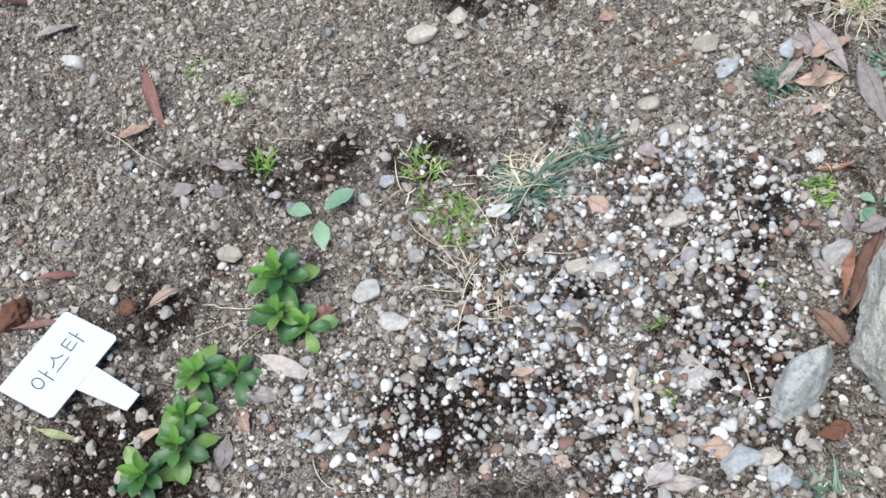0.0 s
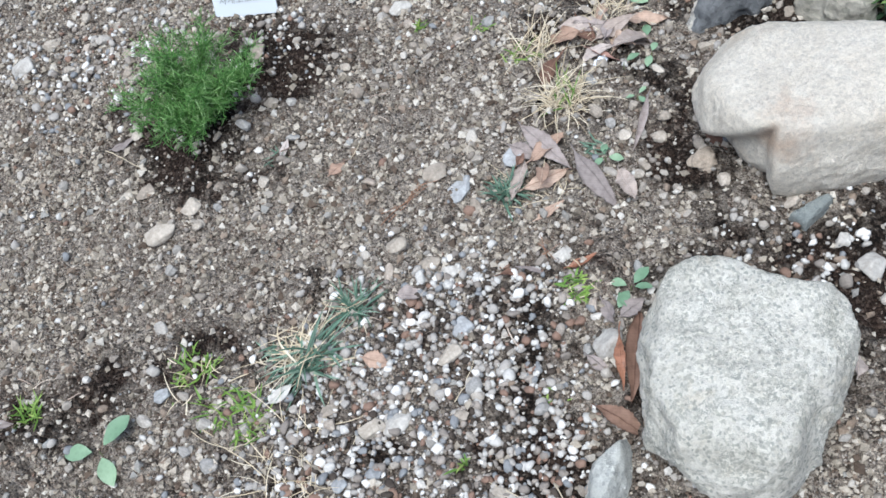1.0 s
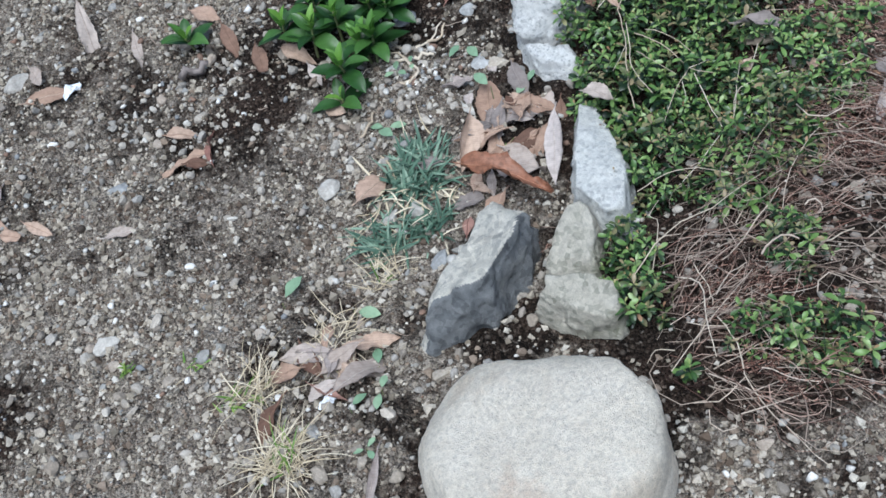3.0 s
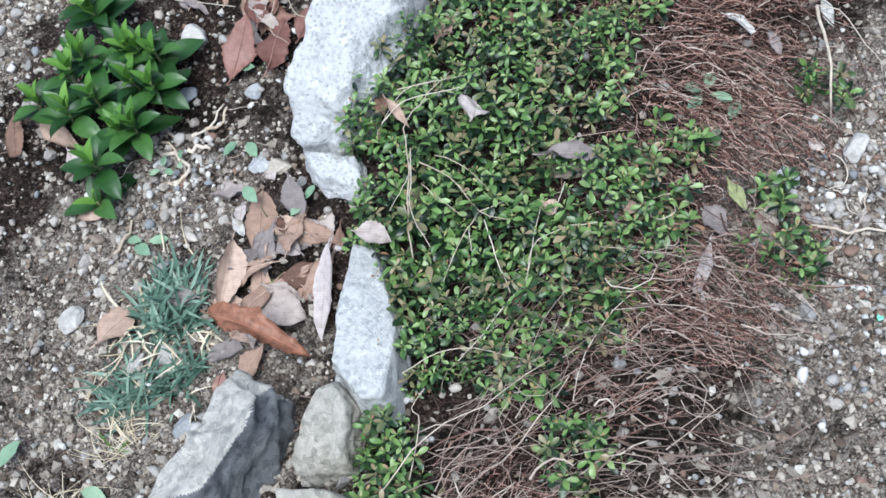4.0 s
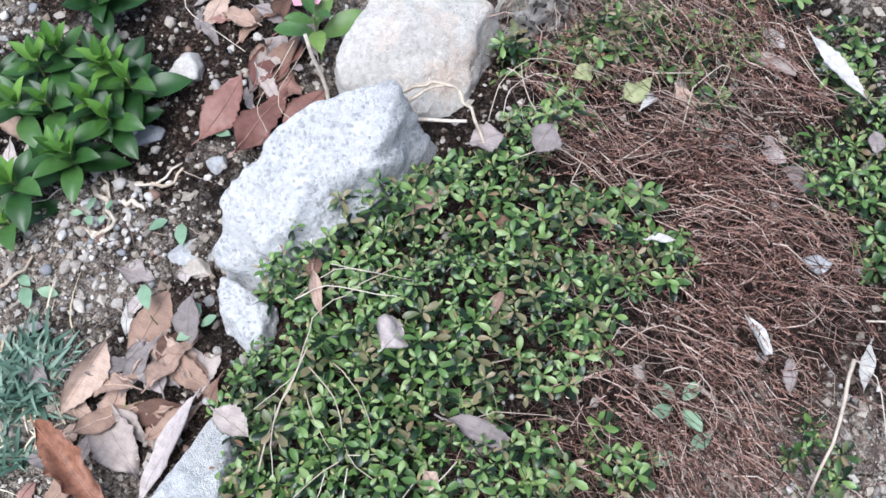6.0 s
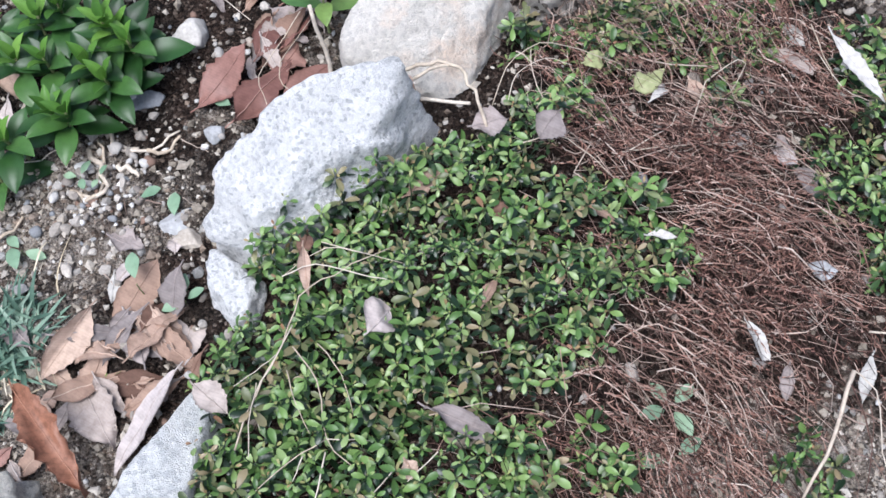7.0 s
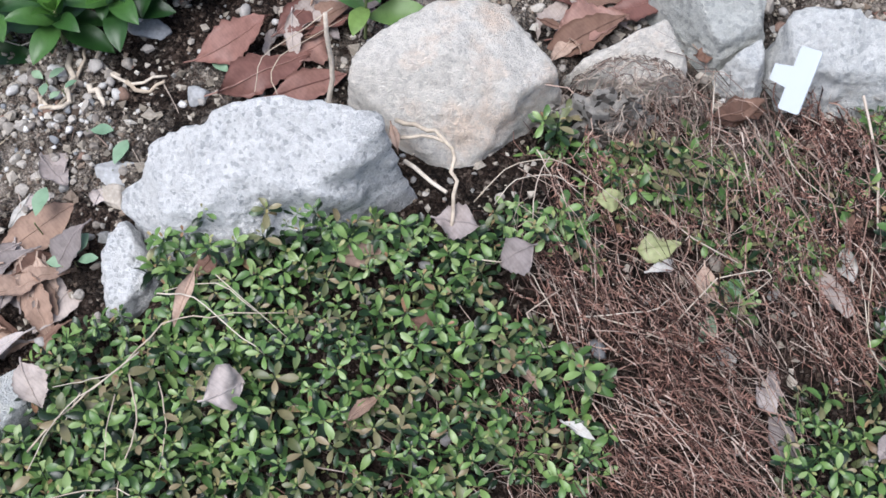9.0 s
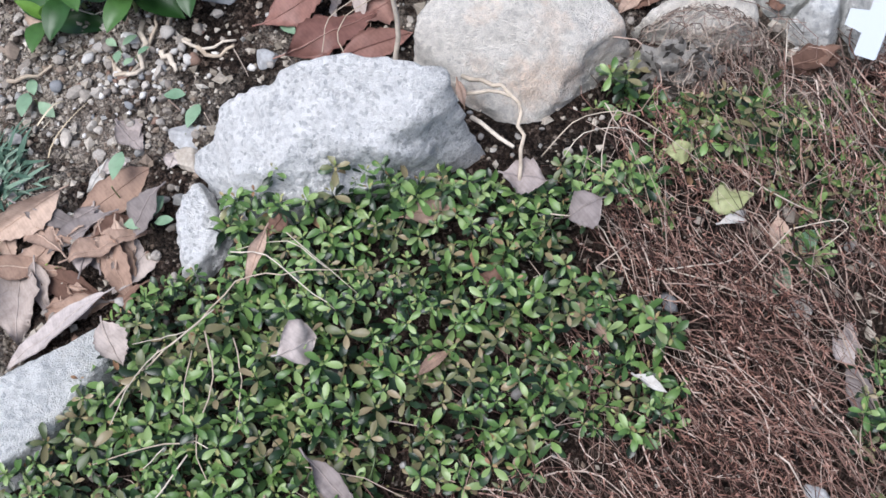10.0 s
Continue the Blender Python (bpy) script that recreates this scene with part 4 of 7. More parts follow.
def smooth_line(points, per=6):
    """A Catmull-Rom line through a few points."""
    P = np.asarray(points, float)
    if len(P) < 3:
        k = np.linspace(0, 1, per + 1)[:, None]
        return P[0] * (1 - k) + P[-1] * k
    Q = np.concatenate([2 * P[:1] - P[1:2], P, 2 * P[-1:] - P[-2:-1]])
    out = []
    for i in range(1, len(Q) - 2):
        for t in np.arange(per) / per:
            a, b, c, d = Q[i - 1 : i + 3]
            out.append(0.5 * (2 * b + (c - a) * t + (2 * a - 5 * b + 4 * c - d) * t * t + (3 * b - a - 3 * c + d) * t**3))
    return np.array(out + [P[-1]])


def merged(pieces):
    V, F, n = [], [], 0
    for v, f in pieces:
        V.append(v)
        F += [tuple(int(i) + n for i in q) for q in f]
        n += len(v)
    return np.concatenate(V), F


def rot(rz=0, ry=0, rx=0):
    return np.array(Euler((radians(rx), radians(ry), radians(rz))).to_matrix())


LEAF_COUNT = [0]


def leaf(x, y, L, heading, W, mat, label, on=None, bend=0.35, fold=0.15, pitch=0.0, roll=0.0, serr=0.1, wave=0.1, peak=0.45, lift=0.0):
    """A fallen leaf: blade and midrib with a short stalk. It rests on the soil, or at the height on."""
    LEAF_COUNT[0] += 1
    rng = np.random.RandomState(100 + LEAF_COUNT[0])
    V, F = blade(rng, L, W, 20, 3, peak, 1.05, fold + 0.1 * rng.randn(), bend + 0.35 * rng.randn(), 0.9 * rng.randn(), serr + 0.05, wave, 0.0005, 9, 0.8 if rng.rand() < 0.12 else 1.0, 0.13 if W < 0.03 else 0.08)
    V = V - np.array([L / 2, 0, 0])
    R = rot(heading, -pitch + 6 * rng.randn(), roll + 13 * rng.randn())
    rib = V[3 : 21 * 7 : 7]
    stalk = np.concatenate([rib[:1] + np.array([[-0.1 * L, 0.02 * L, 0.0]]), rib[:-1]]) + np.array([0, 0, 0.0003])
    S, G = tube(stalk, 0.0009, 0.0004, 5)
    V, S = V @ R.T, S @ R.T
    base = gz(x, y)
    if on is None:
        z = max(float(ground_z(V[k, 0] + x, V[k, 1] + y) - V[k, 2]) for k in range(0, len(V), 5)) - 0.25 * abs(V[:, 2]).max() + 0.002 + lift
        z = min(z, base + 0.03 + lift)
    else:
        z = on + (min(base, 0.0) if on < 0.04 else 0.0) - V[:, 2].mean()
    ob = thing("fallen_leaf", mesh_of("fallen_leaf", V, F, mat, True), label, "leaf", "fallen leaves")
    ob.location = (x, y, z)
    part("midrib", mesh_of("midrib", S, G, mat, True), ob)
    return ob


def twig(points, r, mat=None, label="thin bleached dead twig", r1=None, name="twig", category="twig", group="twigs", per=3):
    P = smooth_line(points, per)
    low = P[:, 2] < 0.013
    P[low, 2] += ground_z(P[low, 0], P[low, 1])
    rng = np.random.RandomState(int(abs(P[0, 0] * 9000 + P[-1, 1] * 7000)) % 100000)
    P[1:-1] += rng.normal(size=P[1:-1].shape) * r * 0.55
    c = P.mean(0)
    k = 0.6 if r < 0.002 else 0.9
    V, F = tube(P - c, r * k, (r1 or r * 0.6) * k, 6)
    ob = thing(name, mesh_of(name, V, F, mat or TWIG_PALE, True), label, category, group)
    ob.location = c
    return ob


def crown(name, label, x, y, h, mat, n=11, L=0.045, W=0.02, seed=0, base_z=None, lean=(0, 0), low=8, high=62, peak=0.5, category="plant", group="", fold=0.22, stem=0.002, young=None, blunt=0.85, wild=9):
    """A leafy shoot: a stem, with leaves in whorls that stand steeper towards the tip."""
    rng = np.random.RandomState(500 + seed)
    ob = tagged(new(name), label, category, group)
    ob.location = (x, y, gz(x, y) if base_z is None else base_z)
    tip = np.array([lean[0], lean[1], h])
    line = smooth_line([(0, 0, -0.006), tip * 0.5 + np.array([0, 0, 0.002]), tip])
    part("stem", mesh_of("stem", *tube(line, stem, stem * 0.6), STEM_GREEN, True), ob)
    kinds = []
    for k in range(3):
        V, F = blade(rng, L, W, 8, 2, peak, blunt, fold, 0.5 + 0.3 * k, 0.2 * rng.randn() * wild / 9, 0.03, 0.006 * wild)
        kinds.append(mesh_of("leaf", V, F, mat, True))
    fresh = mesh_of("leaf", *blade(rng, L, W * 0.8, 8, 2, peak, blunt, fold + 0.2, 0.4, 0.1, 0.03, 0.05), young or mat, True)
    for k in range(n):
        t = k / max(n - 1, 1)
        at = tip * (0.45 + 0.55 * t)
        e = low + (high - low) * t + rng.uniform(-wild, wild)
        s = (1.05 - 0.5 * t) * rng.uniform(0.97 - 0.013 * wild, 1.12)
        m = Matrix.Translation(at) @ Euler((radians(rng.uniform(-14, 14)), radians(-e), radians(k * 137.5 + rng.uniform(-14, 14)))).to_matrix().to_4x4() @ Matrix.Scale(s, 4)
        part("leaf", fresh if young and t > 0.62 else kinds[k % 3], ob, m=m)
    return ob


def tuft_mesh(rng, n, L, W, spread, up, droop, mat, name, r0=0.012, kink=0.25):
    """Grass blades from one foot: narrow, arching, each its own way."""
    pieces, bias = [], rng.uniform(0, 2 * np.pi)
    for _ in range(n):
        a, e = bias + rng.vonmises(0, 0.7), np.clip(rng.normal(up, spread), 4, 88)
        l = L * rng.uniform(0.5, 1.15)
        V, F = blade(rng, l, W * rng.uniform(0.7, 1.2), 6, 1, 0.3, 0.5, 0.35, droop * rng.uniform(0.3, 1.5), rng.normal() * 0.8)
        V[:, 1] += kink * l * (V[:, 0] / l) ** 2 * rng.normal() * 0.6
        R = rot(math.degrees(a), -e, rng.uniform(-40, 40))
        b = r0 * np.sqrt(rng.rand())
        c = rng.uniform(0, 2 * np.pi)
        V = V @ R.T + np.array([b * math.cos(c), b * math.sin(c), -0.002])
        V[:, 2] = np.maximum(V[:, 2], 0.0008 + 0.002 * rng.rand())
        pieces.append((V, F))
    return mesh_of(name, *merged(pieces), mat, True)


def tuft(x, y, label, seed, fresh=0, dry=0, L=0.06, W=0.0028, up=45, spread=18, droop=0.8, mat=None, dry_up=25, dry_L=None, name="grass_tuft", group="grass tufts", r0=0.014, stretch=1.0, turn=0):
    rng = np.random.RandomState(900 + seed)
    ob = tagged(new(name), label, "grass", group)
    ob.location = (x, y, gz(x, y))
    ob.rotation_euler, ob.scale = (0, 0, radians(turn)), (stretch, 1, 1)
    if fresh:
        part("green_foliage", tuft_mesh(rng, fresh, L, W, spread, up, droop, mat or GREEN_BLUE, "green_foliage", r0), ob)
    if dry:
        part("dry_foliage", tuft_mesh(rng, int(dry * 1.15), (dry_L or L) * 1.1, W * 0.6, 24, dry_up - 6, 1.6, STRAW, "dry_foliage", r0 * 1.9, 1.0), ob, "bleached straw-coloured dry blades")
    return ob


def seedling(x, y, size, seed, n=2, label="young seedling with rounded pale green leaves", mat=None, on=0.004, heading=0):
    rng = np.random.RandomState(1500 + seed)
    ob = tagged(new("seedling"), label, "seedling", "seedlings")
    ob.location = (x, y, gz(x, y) + on)
    part("stem", mesh_of("stem", *tube(smooth_line([(0, 0, -0.008 - on), (0, 0, 0.003), (0.001, 0, 0.007)], 3), 0.0008, 0.0006), STEM_GREEN, True), ob)
    V, F = blade(rng, size * 1.12, size * 0.6, 8, 2, 0.52, 0.85, 0.16, 0.55, 0.15, 0.0, 0.08)
    V = V + np.array([size * 0.25, 0, 0])
    me = mesh_of("leaf", V, F, mat or GREEN_PALE, True)
    for k in range(n):
        m = Matrix.Translation((0, 0, 0.006)) @ Euler((radians(rng.uniform(-15, 15)), radians(rng.uniform(-25, -2)), radians(heading + k * 360 / n + rng.uniform(-20, 20)))).to_matrix().to_4x4() @ Matrix.Scale(rng.uniform(0.85, 1.1), 4)
        part("leaf", me, ob, m=m)
    return ob


# ---- the creeping shrub and its dead stems ----
def canopy(x, y, c):
    climb = 0.034 * np.exp(-(((y - 0.068 - 0.2 * (x - 0.25)) / 0.028) ** 2) - ((x - 0.26) / 0.1) ** 4)  # shoots against the white boulder
    return ground_z(x, y) + 0.012 + (0.052 + climb) * np.clip(c, 0, 1) ** 0.7 * (0.8 + 0.35 * pnoise2(x, y, 16, 51)) * np.where(np.asarray(x) > 0.6, 0.6, 1.0)


def sprig_mesh(seed):
    """One shoot: a stem with opposite pairs of small blunt leaves, crossed, and a tuft of young ones at the tip."""
    rng = np.random.RandomState(2000 + seed)
    h = 0.03
    pieces = [tube(smooth_line([(0, 0, -h), (0.002 * rng.randn(), 0.002 * rng.randn(), -h / 2), (0, 0, 0)], 2), 0.0007, 0.0005, 4)]
    turn = rng.uniform(0, 90)
    for k in range(6):
        z, size, e = -0.021 + 0.0042 * k, [0.01, 0.012, 0.014, 0.0145, 0.0118, 0.0062][k] * rng.uniform(0.85, 1.15), [-14, -2, 8, 16, 30, 58][k]
        for s in (0, 180):
            V, F = blade(rng, size * 1.12, size * 0.47, 5, 1, 0.64, 0.55, 0.32, 0.7 * rng.uniform(0.2, 1.4), 0.5 * rng.randn(), tip=0.985)
            R = rot(turn + 90 * k + s + rng.uniform(-12, 12), -e + rng.uniform(-10, 10), rng.uniform(-14, 14))
            pieces.append(((V + np.array([0.0012, 0, 0])) @ R.T + np.array([0, 0, z]), F))
    V, F = merged(pieces)
    me = mesh_of("sprig", V, F, GREEN_SHRUB_SHADED, True)
    me.materials.append(GREEN_TIP)
    me.materials.append(GREEN_BRONZE if seed >= 8 else GREEN_YOUNG_LIT)
    # upper pairs take the lighter colour; the rest keep the painted shade
    idx = np.zeros(len(F), np.int32)
    idx[-60:], idx[-20:] = 2, 1
    me.polygons.foreach_set("material_index", idx)
    return me


SPRIGS = [sprig_mesh(k) for k in range(11)]


def spaced(rng, n, box, chance, gap):
    """Points kept at least gap apart."""
    x, y = scatter(rng, n, box, chance)
    cells, keep = {}, []
    for i in range(len(x)):
        a, b = int(x[i] // gap), int(y[i] // gap)
        if all((x[i] - x[j]) ** 2 + (y[i] - y[j]) ** 2 > gap * gap for da in (-1, 0, 1) for db in (-1, 0, 1) for j in cells.get((a + da, b + db), ())):
            cells.setdefault((a, b), []).append(i)
            keep.append(i)
    return x[keep], y[keep]


ROCKS = [o for o in scene.objects if o.get("category") in ("rock", "soil clod")]
STONE_SPOTS = [(o.location.x, o.location.y, (0.18 if "slab" in o["label"] or "edged by shrub" in o["label"] else 0.3) * (o.dimensions.x + o.dimensions.y) / 2) for o in ROCKS]


def off_stones(x, y):
    ok = np.ones(np.shape(x))
    for cx, cy, r in STONE_SPOTS:
        ok = ok * (np.hypot(x - cx, y - cy) > r)
    return ok


def build_shrub(name, label, table, box, seed, count):
    rng = np.random.RandomState(seed)
    ob = tagged(new(name), label, "shrub")
    ob.location = (0.5 * (box[0] + box[1]), 0.5 * (box[2] + box[3]), 0.0)
    o = np.array(ob.location)
    chance = lambda x, y: np.clip(1.5 * cover(table, x, y) - 0.3 + 0.7 * pnoise2(x, y, 15, 55) + 0.7 * pnoise2(x, y, 38, 56), 0, 1) * (cover(table, x, y) > 0.14) * off_stones(x, y)  # noqa: E731
    x, y = spaced(rng, 50000, box, chance, 0.0112)
    c = cover(table, x, y)
    z = canopy(x, y, c) + 0.016 * pnoise2(x, y, 30, 58) + rng.uniform(-0.034, 0.014, len(x))
    pn = pnoise2(x, y, 9, 57)
    order = np.argsort((x - o[0]) ** 2 + (y - o[1]) ** 2)
    rest = []
    for k, i in enumerate(order):
        m = Matrix.Translation((x[i] - o[0], y[i] - o[1], z[i])) @ Euler((radians(rng.normal() * 15 + 6), radians(rng.normal() * 15), rng.uniform(0, 6.28))).to_matrix().to_4x4() @ Matrix.Scale(float(np.clip(0.74 + 0.26 * pn[i] + 0.14 * rng.normal(), 0.45, 1.1)), 4)
        bronze = rng.rand() < 0.16 + 1.0 * max(0.0, pnoise2(x[i], y[i], 12, 59) - 0.12)
        me = SPRIGS[8 + rng.randint(3) if bronze else rng.randint(8)]
        if k < count:
            part("sprig", me, ob, m=m)
        else:
            rest.append((me, m))
    # lower, half-hidden shoots that fill the mat
    x2, y2 = spaced(rng, 12000, box, lambda x, y: 0.4 * chance(x, y), 0.024)
    z2 = ground_z(x2, y2) + 0.022 + (canopy(x2, y2, cover(table, x2, y2)) - ground_z(x2, y2)) * rng.uniform(0.05, 0.45, len(x2))
    for i in range(len(x2)):
        m = Matrix.Translation((x2[i] - o[0], y2[i] - o[1], z2[i])) @ Euler((radians(rng.normal() * 32), radians(rng.normal() * 32), rng.uniform(0, 6.28))).to_matrix().to_4x4()
        rest.append((SPRIGS[rng.randint(8)], m))
    V, F, M, n = [], [], [], 0
    cache = {}
    for me, m in rest:
        if me.name not in cache:
            v = np.empty(len(me.vertices) * 3)
            me.vertices.foreach_get("co", v)
            late = me.materials[2].name == GREEN_BRONZE.name
            cache[me.name] = (v.reshape(-1, 3), [tuple(p.vertices) for p in me.polygons], [3 if late and p.material_index == 2 else p.material_index for p in me.polygons])
        v, f, mi = cache[me.name]
        A = np.array(m)
        V.append(v @ A[:3, :3].T + A[:3, 3])
        F += [tuple(i + n for i in q) for q in f]
        M += mi
        n += len(v)
    me = mesh_of("undergrowth", np.concatenate(V), F, GREEN_SHRUB_SHADED, True)
    me.materials.append(GREEN_TIP)
    me.materials.append(GREEN_YOUNG_LIT)
    me.materials.append(GREEN_BRONZE)
    me.polygons.foreach_set("material_index", np.array(M, np.int32))
    tagged(part("undergrowth", me, ob), kind="stuff")


build_shrub("creeping_shrub", "low mat of creeping evergreen shrub with small glossy leaves", [b for b in SHRUB if b[0] < 0.6], (-0.1, 0.66, -0.55, 0.4), 61, 300)
build_shrub("creeping_shrub", "smaller mat of creeping evergreen shrub beside dead stems", [b for b in SHRUB if b[0] >= 0.6], (0.5, 1.0, -0.35, 0.5), 62, 250)


def root_tangle(cx, cy, base, spread, n, seed):
    """Fine dead roots that hang over the clod and spill to its foot."""
    rng = np.random.RandomState(seed)
    pieces = []
    for _ in range(n):
        a, q = rng.uniform(0, 6.28), spread * math.sqrt(rng.rand())
        x, y, way, turn = cx + 1.25 * q * math.cos(a), cy + q * math.sin(a), rng.uniform(0, 6.28), rng.normal() * 5
        line = []
        for k in range(7):
            d = math.hypot((x - cx) / 1.25, y - cy) / spread
            line.append((x, y, base + 0.086 * max(0.0, 1 - 0.8 * d * d) ** 0.6 + 0.012 * rng.rand()))
            way += turn * 0.12 + 0.35 * rng.normal()
            x, y = x + 0.007 * math.cos(way), y + 0.007 * math.sin(way)
        pieces.append(tube(np.array(line), rng.uniform(0.0003, 0.0008), 0.0003, 3))
    thing("dead_roots", mesh_of("dead_roots", *merged(pieces), STEM_GREY, True), "matted grey-brown dead roots on a soil clod", "roots", kind="stuff")


root_tangle(0.547, 0.272, 0.0, 0.05, 170, 83)
VINES = [(0.651, 0.257, 0.077, 0.9), (0.569, 0.298, 0.044, 0.8), (0.757, 0.282, 0.063, 0.9), (0.295, -0.34, 0.08, 1.0), (0.216, -0.313, 0.063, 1.0), (0.139, -0.264, 0.077, 1.0), (0.08, -0.409, 0.079, 0.9), (0.53, 0.149, 0.062, 0.5), (0.608, 0.09, 0.056, 0.5), (0.475, -0.182, 0.062, 0.5), (0.037, -0.334, 0.053, 0.8), (0.03, -0.33, 0.07, 1), (-0.03, -0.37, 0.06, 1), (0.03, -0.43, 0.08, 1), (-0.05, -0.46, 0.055, 0.9), (0.1, -0.3, 0.06, 1), (0.11, -0.44, 0.08, 0.9), (0.0, -0.53, 0.06, 0.6), (0.2, -0.4, 0.08, 0.9), (0.32, -0.4, 0.06, 0.7), (0.6, 0.2, 0.09, 0.7), (0.7, 0.15, 0.09, 0.6), (0.64, 0.06, 0.09, 0.4), (0.5, 0.15, 0.05, 0.6), (0.72, 0.24, 0.07, 0.7)]


def build_dead_stems(name, label, table, mat, seed, many, inside, long, thick, pile, box=(-0.14, 0.98, -0.62, 0.5)):
    rng = np.random.RandomState(seed)
    x, y = scatter(rng, many, box, lambda x, y: np.clip(1.3 * cover(table, x, y) - 0.12, 0, 1) * off_stones(x, y))
    x3, y3 = scatter(rng, inside, box, lambda x, y: np.clip(cover(SHRUB, x, y) - 0.2, 0, 1) * off_stones(x, y))
    low = np.r_[np.zeros(len(x)), np.ones(len(x3))]
    x, y = np.r_[x, x3], np.r_[y, y3]
    n, k = len(x), 6
    flow = -0.8 + 1.3 * pnoise2(x, y, 3.5, 73) + rng.normal(size=n) * 0.42
    L = rng.gamma(4, 0.011 * long, n).clip(0.015, 0.13 * long)
    t = np.linspace(-0.5, 0.5, k)
    curl = rng.normal(size=n) * 0.6 * long
    ang = flow[:, None] + curl[:, None] * t * 2
    step = L[:, None] / (k - 1)
    px = x[:, None] + np.cumsum(np.cos(ang) * step, 1) - L[:, None] / 2 * np.cos(flow)[:, None]
    py = y[:, None] + np.cumsum(np.sin(ang) * step, 1) - L[:, None] / 2 * np.sin(flow)[:, None]
    deep = np.clip(cover(table, x, y), 0, 1) * pile * (0.6 + 0.9 * pnoise2(x, y, 14, 75)) + 0.004
    h = deep * rng.uniform(0, 1, n) ** 0.8 * np.where(low > 0, 0.9, 1)
    tilt = rng.normal(size=n) * 0.22
    pz = ground_z(px, py) + 0.001 + h[:, None] + (t[None] * L[:, None] * tilt[:, None]) + 0.25 * L[:, None] * 0.3 * (0.25 - t[None] ** 2)
    pz = np.maximum(pz, ground_z(px, py) + 0.0006)
    P = np.stack([px, py, pz], -1)
    r = thick * rng.gamma(2.5, 0.00021, n).clip(0.0002, 0.0018)
    T = np.gradient(P, axis=1)
    T /= np.linalg.norm(T, axis=2)[..., None] + 1e-9
    A = np.cross(T, np.array([0.1, 0.05, 1.0]))
    A /= np.linalg.norm(A, axis=2)[..., None] + 1e-9
    B = np.cross(T, A)
    th = np.arange(3) * 2 * np.pi / 3
    taper = np.linspace(1, 0.6, k)[None, :, None, None]
    V = P[:, :, None] + r[:, None, None, None] * taper * (np.cos(th)[None, None, :, None] * A[:, :, None] + np.sin(th)[None, None, :, None] * B[:, :, None])
    V = V.reshape(n, k * 3, 3)
    idx = np.arange(k * 3).reshape(k, 3)
    nxt = np.roll(idx, -1, 1)
    F = np.stack([idx[:-1], nxt[:-1], nxt[1:], idx[1:]], -1).reshape(-1, 4)
    thing(name, joined(name, V, F, mat, True), label, "dead stems", kind="stuff")


build_dead_stems("dead_stems", "tangled reddish-brown dead stems matted over the soil", DEAD, STEM_DEAD, 71, 17000, 1100, 1.7, 0.58, 0.06)


